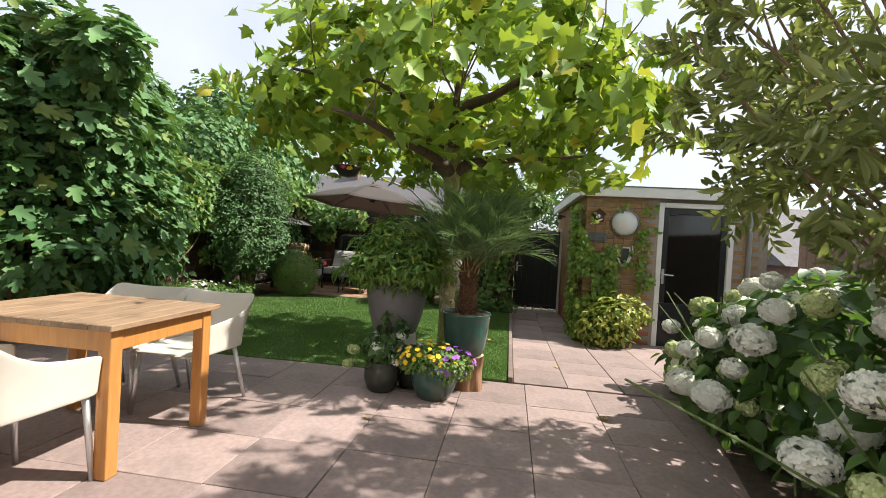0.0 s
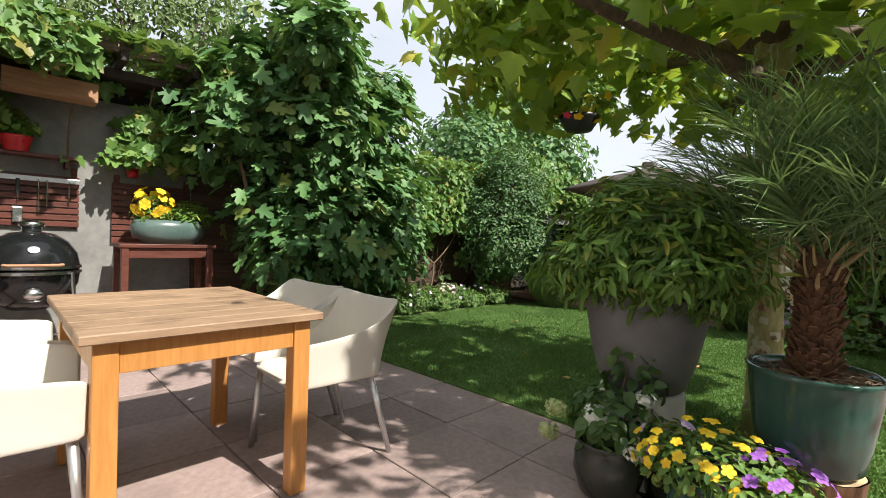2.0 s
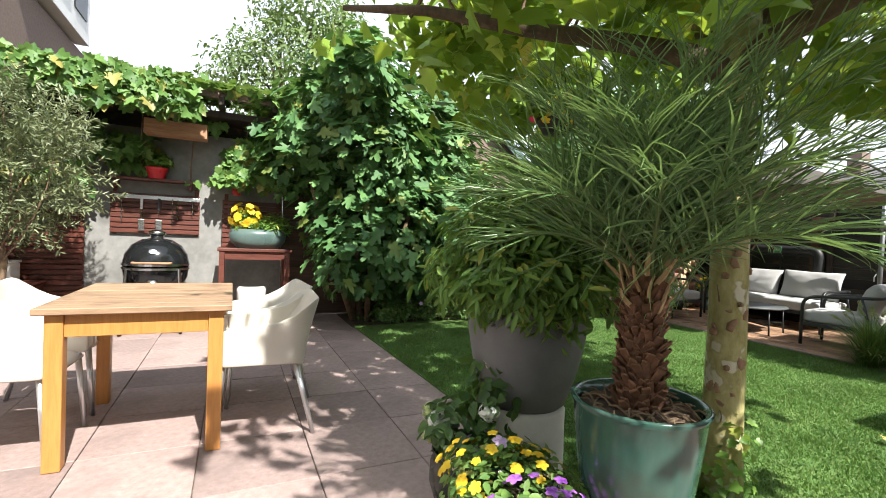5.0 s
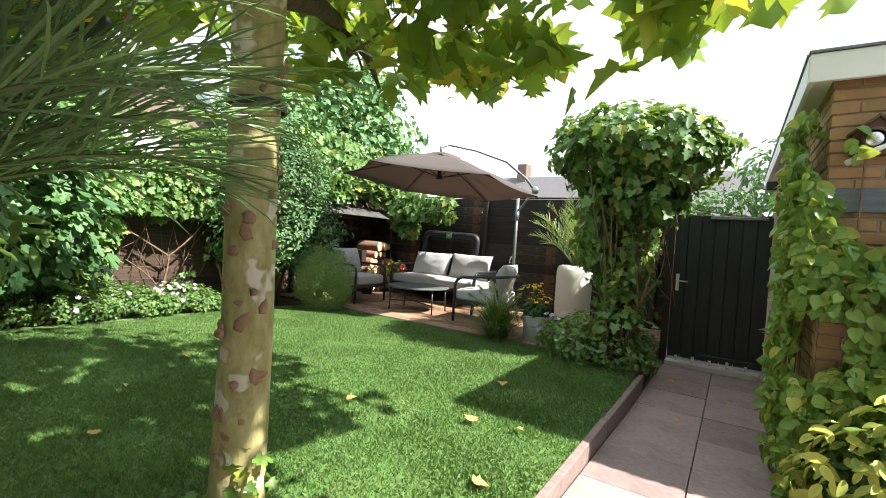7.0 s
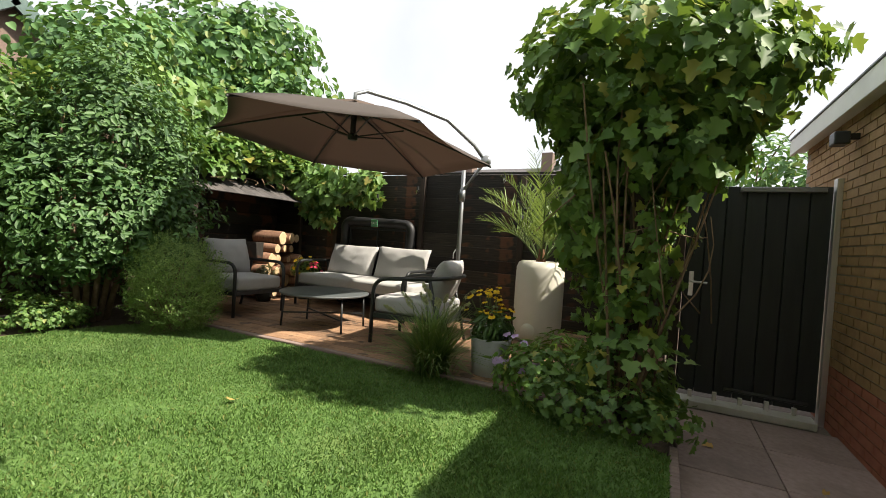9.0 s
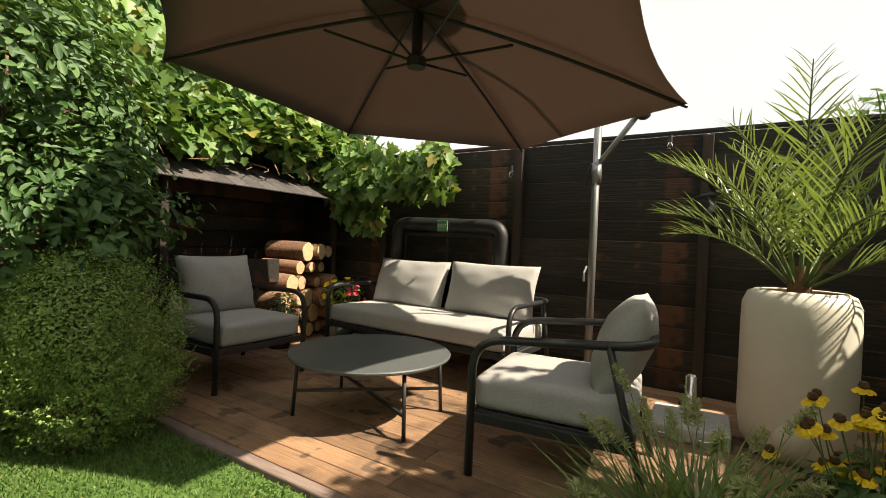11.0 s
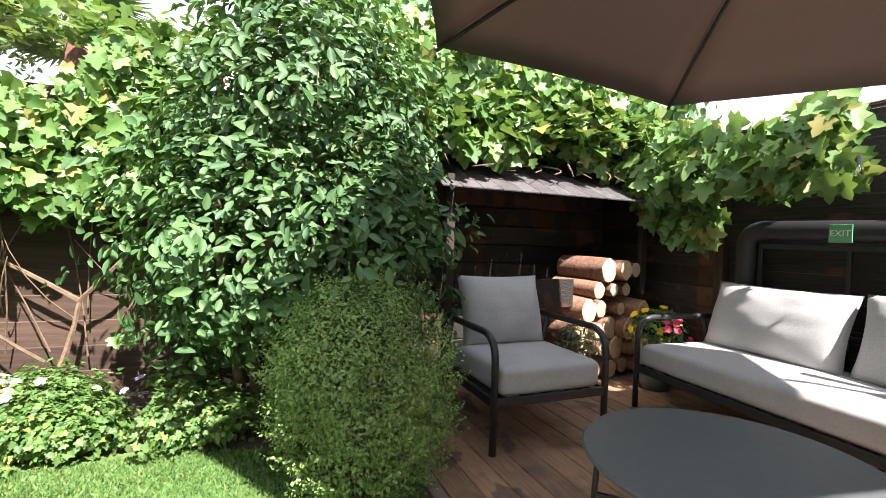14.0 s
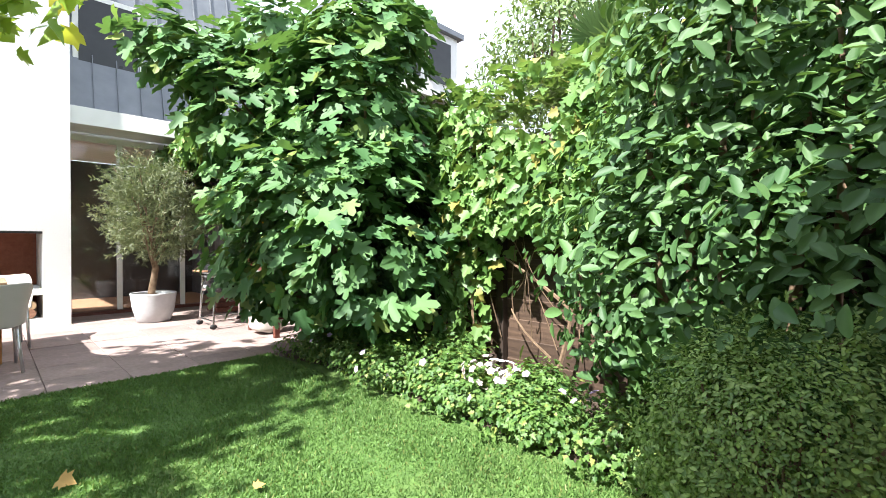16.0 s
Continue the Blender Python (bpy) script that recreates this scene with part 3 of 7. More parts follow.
lawn = flat_sheet("lawn", LAWN, 0.012, "lawn_soil", "green mown lawn with scattered fallen leaves", "lawn", 0.2)
n_blades = 330000
gx, gy = rng.uniform(-4.8, 0.1, n_blades), rng.uniform(4.05, 8.8, n_blades)
ok = in_poly(gx, gy, LAWN)
gx, gy = gx[ok], gy[ok]
gp = np.stack([gx, gy, np.full(len(gx), 0.008)], 1)
clump = np.array([noise.noise(Vector((x * 2.3, y * 2.3, 1))) for x, y in zip(gx, gy)])
gt = np.stack([rng.normal(size=len(gx)) * 0.85, rng.normal(size=len(gx)) * 0.85, np.ones(len(gx))], 1)
gn = unit(rng.normal(size=(len(gx), 3)) * np.array([1, 1, 0.3]))
LEAF["blade"] = (np.array([(-0.12, 0, 0), (0.12, 0, 0), (0.13, 0.6, 0.06), (0, 1, 0.2), (-0.13, 0.6, 0.06)], float), [[0, 1, 2, 3, 4]])
grass = put_mesh("grass", leaf_mesh("grass", "blade", gp, gn, gt, 0.021 * (1 + 0.45 * clump) * rng.uniform(0.55, 1.4, len(gx)), "l_grass"))
tagged(grass, "short green grass blades on the lawn", "grass", kind="stuff")

bed = flat_sheet("flower_bed", [(-4.5, 8.74), (-5.8, 8.74), (-5.8, 4.08), (-4.8, 4.08), (-4.98, 5.2), (-4.85, 6.2), (-4.68, 7.6)], 0.006, "soil", "dark soil of the planted border", "soil", 0.2)
bed2 = flat_sheet("flower_bed", [(0.03, 8.3), (0.03, 10.2), (-0.5, 10.2), (-1.9, 8.79), (-0.9, 8.74)], 0.015, "soil", "dark soil bed with fallen leaves under the climber", "soil", 0.2)
bed3 = flat_sheet("flower_bed", [(1.35, -0.4), (4.0, -0.4), (4.0, 4.6), (1.65, 4.6), (1.55, 3.6), (1.3, 2.4)], 0.02, "soil", "dark soil bed under the hydrangeas", "soil", 0.2)

# timber edge between lawn and path
kerb = thing("lawn_edging", I4, "weathered timber edging board along the lawn", "edging", kind="structure")
for k in range(3):
    y0 = 4.25 + k * 1.4
    part("edging_board", box(0.05, 0.095, y0, y0 + 1.393, -0.16, 0.035 - 0.01 * k, 0.006), "sleeper", kerb)

# deck
deck = thing("deck", I4, "brown weathered wooden deck with sun patches", "deck", kind="structure")
part("deck_base", box(-5.8, -0.55, 8.80, FB, -0.1, 0.012), "soil", deck)
part("deck_base", box(-0.55, 0.03, 10.21, FB, -0.1, 0.012), "soil", deck)
part("edging_stone", box(-4.5, -0.6, 8.735, 8.798, -0.1, 0.034, 0.008), "sleeper", deck)

# ---- fences ----
fence_back = thing("fence_back", I4, "tall black-stained fence of horizontal boards with reddish wear", "fence", kind="structure")
fence_left = thing("fence_left", I4, "dark brown wooden board fence under climbing vines", "fence", kind="structure")
fence_side = thing("fence_side", I4, "black-stained board fence beside the gate", "fence", kind="structure")


def board_fence(parent, horizontal_axis, a0, a1, at, z0, z1, h, material, posts, thick=0.02, facing=-1, top=False):
    """Overlapping boards between posts."""
    n = int((z1 - z0) / h)
    stops = sorted([a0, *posts, a1])
    mats = []
    for s0, s1 in zip(stops, stops[1:]):
        if s1 - s0 < 0.1:
            continue
        L = s1 - s0 - 0.004
        if horizontal_axis == 0:
            src = part("board", box(-L / 2, L / 2, -thick / 2, thick / 2, -h / 2 - 0.012, h / 2 - 0.004, 0.004, 1), material, parent)
        else:
            src = part("board", box(-thick / 2, thick / 2, -L / 2, L / 2, -h / 2 - 0.012, h / 2 - 0.004, 0.004, 1), material, parent)
        for k in range(n):
            z = z0 + h * (k + 0.5)
            c = (s0 + s1) / 2
            lean = 5 * facing
            m = pose(c, at, z + rng.normal() * 0.002, -lean, 0, rng.normal() * 0.1) if horizontal_axis == 0 else pose(at, c, z, 0, lean, 0)
            if k == 0:
                src.matrix_basis = m
            else:
                shared("board", src.data, parent, m)


back_posts = [-4.55, -3.08, -1.66, -0.25]
board_fence(fence_back, 0, FL, 0.05, FB, 0.03, 1.93, 0.158, "fence", back_posts)
for x in back_posts:
    part("post", box(x - 0.035, x + 0.035, FB - 0.075, FB - 0.012, 0, 1.9, 0.006), "fence_post", fence_back)
part("cap_board", box(FL, 0.05, FB - 0.03, FB + 0.03, 1.93, 1.955, 0.004), "fence", fence_back)
board_fence(fence_left, 1, 3.3, FB, FL, 0.02, 2.0, 0.165, "left_board", [4.5, 6.3, 8.1, 9.2], facing=1)
for y in (4.5, 6.3, 8.1, 9.2):
    part("post", box(FL + 0.012, FL + 0.08, y - 0.035, y + 0.035, 0, 1.9, 0.006), "fence_post", fence_left)
board_fence(fence_side, 1, 9.95, FB, 0.05, 0.0, 1.9, 0.158, "fence", [], facing=-1)

# ---- gate at the end of the path ----
gate = thing("gate", I4, "tall black vertical board gate with metal handle", "gate", kind="structure")
GY, GZ = 9.95, -0.06
for k in range(7):
    x0 = 0.115 + k * 0.133
    part("gate_board", box(x0, x0 + 0.127, GY, GY + 0.022, GZ, 1.62, 0.004, 1), "gate", gate)
part("gate_post", box(0.03, 0.105, GY - 0.03, GY + 0.05, -0.15, 1.75, 0.006), "fence_post", gate)
part("gate_post", box(1.05, 1.09, GY - 0.03, GY + 0.05, -0.15, 1.68, 0.004), "alu", gate, "grey metal post")
part("backing", box(0.11, 1.045, GY + 0.024, GY + 0.04, GZ + 0.02, 1.6), "gate", gate)
part("cross_bar", box(0.46, 1.0, GY - 0.03, GY - 0.002, 1.575, 1.61, 0.004), "mast", gate, "grey steel cross bar")
part("bottom_bar", tube([(0.45, GY - 0.03, GZ + 0.07), (0.98, GY - 0.03, GZ + 0.06)], 0.015), "frame", gate)
hd = part("handle_plate", box(0.15, 0.185, GY - 0.012, GY - 0.001, 0.72, 0.92, 0.003), "alu", gate, "metal lock plate")
part("lever", tube(bend([(0.167, GY - 0.012, 0.84), (0.167, GY - 0.055, 0.84), (0.28, GY - 0.055, 0.835)], 0.02), 0.009), "alu", hd)
part("threshold", box(0.11, 1.01, 9.75, 9.92, -0.14, -0.085, 0.006), "plinth", gate, "pale concrete strip under the gate")
for k in range(5):
    x = 0.2 + k * 0.17
    part("upstand", box(x, x + 0.03, 9.86, 9.89, -0.09, -0.03 + 0.012 * (k % 2), 0.003), "plinth", gate)

# ---- brick shed ----
SX, SY = 1.09, 6.98
shed = thing("shed", I4, "small yellow brick shed with red plinth and flat white-edged roof", "shed", kind="structure")
part("wall", box(SX + 0.008, SX + 0.15, SY + 0.008, 11.0, -0.35, 2.12), "mortar", shed)
part("wall", box(SX + 0.15, 2.12, SY + 0.008, SY + 0.15, -0.35, 2.12), "mortar", shed)
part("wall", box(3.15, 3.6, SY + 0.008, SY + 0.15, -0.35, 2.12), "mortar", shed)
part("wall", box(2.12, 3.15, SY + 0.05, SY + 0.15, 2.02, 2.12), "mortar", shed)
part("wall", box(SX + 0.15, 3.6, 10.9, 11.0, -0.35, 2.12), "mortar", shed)
part("wall", box(3.5, 3.6, SY + 0.15, 10.9, -0.35, 2.12), "mortar", shed)
part("inner_floor", box(SX + 0.16, 3.5, SY + 0.16, 10.85, -0.3, -0.1), "mortar", shed)
part("roof", box(SX - 0.08, 3.75, SY - 0.05, 11.1, 2.125, 2.195, 0.01), "roof_felt_and_dim_room", shed)
part("fascia", box(SX - 0.112, 3.77, SY - 0.08, SY - 0.052, 2.07, 2.215, 0.004), "white", shed, "white painted fascia board")
part("fascia", box(SX - 0.115, SX - 0.087, SY - 0.05, 11.1, 2.07, 2.215, 0.004), "white", shed, "white painted fascia board")
part("soffit", box(SX - 0.085, SX + 0.0, SY - 0.05, 11.1, 2.10, 2.122), "white", shed)
part("roof_trim", box(SX - 0.12, 3.78, SY - 0.09, SY - 0.04, 2.217, 2.232, 0.003), "zinc", shed)
part("roof_trim", box(SX - 0.125, SX - 0.075, SY - 0.038, 11.11, 2.217, 2.232, 0.003), "zinc", shed)
part("door_frame", box(2.12, 2.19, SY + 0.0, SY + 0.09, -0.1, 2.02, 0.006), "white", shed, "white door frame")
part("door_frame", box(3.08, 3.15, SY + 0.0, SY + 0.09, -0.1, 2.02, 0.006), "white", shed, "white door frame")
part("door_frame", box(2.19, 3.08, SY + 0.0, SY + 0.09, 1.95, 2.02, 0.006), "white", shed, "white door frame")
door = part("door", box(2.192, 3.078, SY + 0.045, SY + 0.085, -0.09, 0.55, 0.004), "dark_door", shed, "black door with a tall dark glass pane")
part("door_stile", box(2.192, 2.275, SY + 0.045, SY + 0.085, 0.552, 1.948, 0.004), "dark_door", door)
part("door_stile", box(2.995, 3.078, SY + 0.045, SY + 0.085, 0.552, 1.948, 0.004), "dark_door", door)
part("door_rail", box(2.277, 2.993, SY + 0.045, SY + 0.085, 1.86, 1.948, 0.004), "dark_door", door)
pane = part("door_pane", box(2.277, 2.993, SY + 0.06, SY + 0.068, 0.552, 1.858), "glass", door)
pane.visible_shadow = False
part("handle_plate", box(2.215, 2.25, SY + 0.032, SY + 0.044, 0.83, 1.05, 0.003), "alu", door)
part("lever", tube(bend([(2.232, SY + 0.032, 0.97), (2.232, SY - 0.02, 0.97), (2.36, SY - 0.02, 0.965)], 0.02), 0.009), "alu", door)
part("downpipe", tube([(3.34, SY - 0.02, 2.12), (3.34, SY - 0.02, -0.08)], 0.035, 12), "mast", shed, "grey plastic downpipe")

# wall lamp, plaque and ornaments on the shed
lamp = thing("wall_lamp", pose(1.645, SY - 0.004, 1.69), "round opal wall lamp on the shed", "lamp")
part("shade", lathe([(0.0, 0.09), (0.10, 0.08), (0.165, 0.045), (0.185, 0.0)], 32, m=pose(0, 0, 0, 90)), "frosted", lamp, smooth=True)
part("rim", lathe([(0.187, -0.0), (0.203, 0.004), (0.203, 0.03), (0.187, 0.034)], 32, m=pose(0, 0, 0, 90)), "mast", lamp, smooth=True)
board = thing("wall_board", pose(1.24, SY - 0.004, 1.47), "weathered slate-blue painted board on the brick wall", "sign")
part("plate", box(-0.16, 0.16, -0.022, 0.0, -0.062, 0.062, 0.005), surface("slate_blue_paint", (0.085, 0.105, 0.115), (0.15, 0.175, 0.185), 12, (0.6, 3, 4), rough=0.8, relief=0.3), board)
plaque = thing("wall_plaque", pose(1.65, SY - 0.004, 1.2), "dark shield-shaped wall plaque with pale edge", "plaque")
bb = bmesh.new()
bb.faces.new([bb.verts.new(p) for p in ((-0.09, 0, 0.14), (-0.1, 0, 0.05), (-0.05, 0, -0.12), (0, 0, -0.16), (0.05, 0, -0.12), (0.1, 0, 0.05), (0.09, 0, 0.14))])
ex = bmesh.ops.extrude_face_region(bb, geom=bb.faces[:])
bmesh.ops.translate(bb, vec=(0, -0.02, 0), verts=[v for v in ex["geom"] if isinstance(v, bmesh.types.BMVert)])
bmesh.ops.recalc_face_normals(bb, faces=bb.faces)
part("shield", bb, "white", plaque)
bb = bmesh.new()
bb.faces.new([bb.verts.new(p) for p in ((-0.07, -0.024, 0.12), (-0.08, -0.024, 0.05), (-0.035, -0.024, -0.1), (0, -0.024, -0.13), (0.035, -0.024, -0.1), (0.08, -0.024, 0.05), (0.07, -0.024, 0.12))])
ex = bmesh.ops.extrude_face_region(bb, geom=bb.faces[:])
bmesh.ops.translate(bb, vec=(0, -0.01, 0), verts=[v for v in ex["geom"] if isinstance(v, bmesh.types.BMVert)])
bmesh.ops.recalc_face_normals(bb, faces=bb.faces)
part("relief", bb, "dark_glaze", plaque)
for sx in (-1, 1):
    part("horn", tube([(0.03 * sx, -0.035, -0.13), (0.085 * sx, -0.05, -0.04), (0.125 * sx, -0.045, 0.07), (0.115 * sx, -0.04, 0.17)], [0.016, 0.015, 0.012, 0.004], 8), "white", plaque, "pale curved horn", smooth=True)
horn = thing("wall_ornament", pose(1.255, SY - 0.002, 1.76), "dark wooden gabled wall ornament with round glass and white horn", "ornament")
bb = bmesh.new()
bb.faces.new([bb.verts.new(p) for p in ((-0.085, 0, -0.07), (0.085, 0, -0.07), (0.085, 0, 0.05), (0, 0, 0.12), (-0.085, 0, 0.05))])
ex = bmesh.ops.extrude_face_region(bb, geom=bb.faces[:])
bmesh.ops.translate(bb, vec=(0, -0.05, 0), verts=[v for v in ex["geom"] if isinstance(v, bmesh.types.BMVert)])
bmesh.ops.recalc_face_normals(bb, faces=bb.faces)
part("backing", bb, "redwood", horn)
for sx in (-1, 1):
    part("roof_slat", box(0.0, 0.135, -0.07, 0.0, 0.0, 0.014, 0.003, 1), "limb", horn, m=pose(0, 0, 0.122, 0, 39 if sx > 0 else 141, 0))
part("ring", lathe([(0.042, 0.0), (0.055, 0.0), (0.055, 0.018), (0.042, 0.018)], 20, m=pose(0, -0.051, 0.01, 90)), "limb", horn, smooth=True)
part("lens", lathe([(0, 0.006), (0.03, 0.004), (0.041, 0.0)], 20, m=pose(0, -0.052, 0.01, 90)), "steel", horn, "round dark glass", smooth=True)
part("horn", tube([(-0.10, -0.06, -0.11), (-0.05, -0.10, -0.085), (0.01, -0.12, -0.05), (0.05, -0.12, -0.03)], [0.017, 0.016, 0.013, 0.006], 8), "white", horn, smooth=True)
vent = thing("roof_vent", pose(1.7, 8.6, 2.195), "white round roof vent cowl on the shed roof", "vent")
part("pipe", lathe([(0.06, 0), (0.06, 0.16), (0.13, 0.24), (0.14, 0.30), (0.1, 0.33), (0.0, 0.34)], 20), "white", vent, smooth=True)
spot = thing("wall_spotlight", pose(SX + 0.0, 9.7, 1.93), "small dark security spotlight under the shed eave", "lamp")
part("bracket", box(-0.06, 0.0, -0.02, 0.02, -0.02, 0.02, 0.004), "frame", spot)
part("head", box(-0.15, -0.06, -0.06, 0.06, -0.06, 0.03, 0.01), "frame", spot)


# ---- house with white chimney block, glass doors and zinc upper storey ----
house = thing("house", I4, "white rendered house with glass doors and grey zinc upper storey", "house", kind="structure")
HY = -0.62
part("chimney_block", box(-3.62, -2.02, HY - 0.3, 0.30, 1.32, 6.0), "render_white", house, "white rendered chimney block")
part("chimney_side", box(-3.62, -3.32, HY - 0.3, 0.30, -0.1, 1.32), "render_white", house)
part("chimney_side", box(-2.32, -2.02, HY - 0.3, 0.30, -0.1, 1.32), "render_white", house)
part("hearth", box(-3.32, -2.32, HY - 0.3, 0.30, -0.1, 0.12), "render_white", house)
part("hearth_shelf", box(-3.318, -2.322, HY - 0.2, 0.28, 0.44, 0.52, 0.004), "render_white", house)
part("hearth_back", box(-3.318, -2.322, HY - 0.28, HY - 0.2, 0.12, 1.32), "brick_red", house, "sooty brick back of the outdoor fireplace")
part("hearth_lintel", box(-3.318, -2.322, 0.20, 0.285, 1.29, 1.32, 0.003), "frame", house)
for k in range(9):
    x = -3.22 + (k % 5) * 0.17 + 0.06 * (k // 5)
    part("log", lathe([(0, 0), (0.06, 0), (0.063, 0.34), (0, 0.34)], 10, m=pose(x, -0.06, 0.19 + 0.11 * (k // 5), -90, 0, rng.uniform(-8, 8)), wob=0.1), "log_end" if k % 2 else "log_bark", house)
part("wall", box(-2.02, 5.2, HY - 0.3, HY, -0.1, 6.0), "render_white", house)
part("door_sill", box(-6.3, -3.63, HY - 0.1, HY + 0.12, -0.02, 0.05, 0.006), "redwood", house)
for x in (-3.68, -4.35, -5.3, -6.25):
    part("window_post", box(x - 0.035, x + 0.035, HY - 0.05, HY + 0.03, 0.05, 2.8, 0.004), "white", house)
part("window_head", box(-6.285, -3.64, HY - 0.05, HY + 0.03, 2.8, 2.9, 0.004), "white", house)
for x0, x1 in ((-4.31, -3.72), (-5.26, -4.39), (-6.21, -5.34)):
    g = part("pane", box(x0, x1, HY - 0.02, HY - 0.012, 0.06, 2.79), "glass", house)
    g.visible_shadow = False
# room walls are unseen; the dark felt colour stands in for a dim interior
part("room_wall", box(-6.3, -2.0, -3.6, -3.5, -0.1, 2.9), "roof_felt_and_dim_room", house)
part("room_wall", box(-6.4, -6.3, -3.5, HY - 0.1, -0.1, 2.9), "roof_felt_and_dim_room", house)
part("room_floor", box(-6.3, -2.03, -3.5, HY - 0.11, -0.1, 0.0), "plank", house)
part("room_ceiling", box(-6.3, -2.03, -3.5, HY - 0.06, 2.91, 2.98), "white", house)
part("soffit", box(-6.35, -3.63, HY, 0.16, 2.94, 2.98), "white", house)
part("fascia", box(-6.38, -3.625, 0.162, 0.20, 2.9, 3.16, 0.006), "white", house, "white fascia board")
part("fascia", box(-6.42, -6.38, HY - 0.3, 0.20, 2.9, 3.16, 0.006), "white", house)
for k in range(9):
    x0 = -6.4 + k * 0.308
    bb = box(x0, x0 + 0.302, -0.02, 0.02, 0, 2.9, 0.003, 1)
    part("zinc_panel", bb, "zinc", house, m=pose(0, 0.02, 3.17, 14))
    part("seam", box(x0 - 0.006, x0 + 0.006, 0.02, 0.05, 0, 2.9), "zinc", house, m=pose(0, 0.02, 3.17, 14))
for x0 in (-4.6, -6.0):
    w = part("window", box(x0, x0 + 0.9, -0.02, 0.10, 3.75, 5.0, 0.004), "white", house, m=pose(0, -0.26, 0))
    part("pane", box(x0 + 0.07, x0 + 0.83, 0.10, 0.108, 3.83, 4.92), "dark_door", w)
terrace = thing("neighbour_house", I4, "neighbouring terraced house with white dormer and brown brick", "house", kind="structure")
part("wall", box(-14.0, -6.45, -5.0, -0.7, -0.1, 5.2), "house_brick", terrace)
part("roof", box(-14.0, -6.45, -5.2, -1.0, 5.2, 5.4), "tile_roof", terrace)
d2 = part("dormer", box(-12.6, -9.0, -3.0, -0.5, 5.3, 7.2, 0.01), "white", terrace, "white dormer")
for x0 in (-12.3, -11.1, -9.95):
    part("pane", box(x0, x0 + 0.85, -0.5, -0.47, 5.75, 6.95), "dark_door", d2)
part("trim", box(-12.75, -8.85, -3.1, -0.35, 7.2, 7.36, 0.01), "zinc", d2)

# far houses and roofs over the fences
far = thing("far_house", pose(-13.0, 10.2, -2.9, 0, 0, 90), "brown gabled house with green verge far behind the hedge", "house")
bb = bmesh.new()
v = [bb.verts.new(p) for p in ((-4, 0, 0), (4, 0, 0), (4, 0, 5), (0, 0, 8.4), (-4, 0, 5), (-4, 9, 0), (4, 9, 0), (4, 9, 5), (0, 9, 8.4), (-4, 9, 5))]
for f in ((0, 1, 2, 3, 4), (5, 9, 8, 7, 6), (0, 4, 9, 5), (1, 6, 7, 2)):
    bb.faces.new([v[k] for k in f])
part("wall", bb, "house_brick", far)
for s in (-1, 1):
    part("roof", box(0, 5.4, -0.3, 9.3, 0, 0.14), "tile_roof", far, m=pose(0, 0, 8.45, 0, 40 if s > 0 else 140, 0))
    part("verge", box(0, 5.4, -0.36, -0.302, -0.16, 0.12), "planter_green", far, "pale green verge board", m=pose(0, 0, 8.45, 0, 40 if s > 0 else 140, 0))
part("window", box(-1.2, 0.2, -0.05, 0.0, 5.2, 6.6, 0.01), "white", far)
row = thing("far_house", pose(-9.0, 31, -2.0, 0, 0, -4), "far terraced house with grey tiled roof", "house")
part("wall", box(-7, 10, 0, 6, 0, 5.0), "house_brick", row)
bb = bmesh.new()
v = [bb.verts.new(p) for p in ((-7.3, -0.4, 4.9), (10.3, -0.4, 4.9), (10.3, 3, 8.0), (-7.3, 3, 8.0), (-7.3, 6.4, 4.9), (10.3, 6.4, 4.9))]
for f in ((0, 1, 2, 3), (3, 2, 5, 4), (0, 3, 4), (1, 5, 2), (0, 4, 5, 1)):
    bb.faces.new([v[k] for k in f])
bmesh.ops.recalc_face_normals(bb, faces=bb.faces)
part("roof", bb, "tile_roof", row)
for x in (-4, 1.5, 7):
    part("chimney", box(x, x + 0.7, 2.6, 3.4, 7.5, 8.9, 0.02), "house_brick", row)
    part("window", box(x, x + 1.4, -0.03, 0.0, 3.0, 4.4, 0.01), "white", row)
nb = thing("neighbour_shed", pose(7.6, 12.0, -1.1), "neighbouring low building with grey tiled roof", "house")
part("wall", box(-0.9, 6, 0, 7, 0, 2.3), "house_brick", nb)
bb = bmesh.new()
v = [bb.verts.new(p) for p in ((-1.1, -0.2, 2.25), (6.2, -0.2, 2.25), (6.2, 3.5, 4.0), (-1.1, 3.5, 4.0), (-1.1, 7.2, 2.25), (6.2, 7.2, 2.25))]
for f in ((0, 1, 2, 3), (3, 2, 5, 4), (0, 3, 4), (1, 5, 2), (0, 4, 5, 1)):
    bb.faces.new([v[k] for k in f])
bmesh.ops.recalc_face_normals(bb, faces=bb.faces)
part("roof", bb, "tile_roof", nb)
fence_right = thing("fence_right", I4, "weathered grey picket fence beside the shed", "fence", kind="structure")
for k in range(40):
    part("picket", box(4.05, 4.07, -0.5 + k * 0.19, -0.5 + k * 0.19 + 0.17, -0.05, 1.7 + 0.03 * (k % 3), 0.004, 1), "sleeper", fence_right)
part("rail", box(4.072, 4.11, -0.5, 7.05, 1.3, 1.38), "sleeper", fence_right)
part("rail", box(4.072, 4.11, -0.5, 7.05, 0.3, 0.38), "sleeper", fence_right)


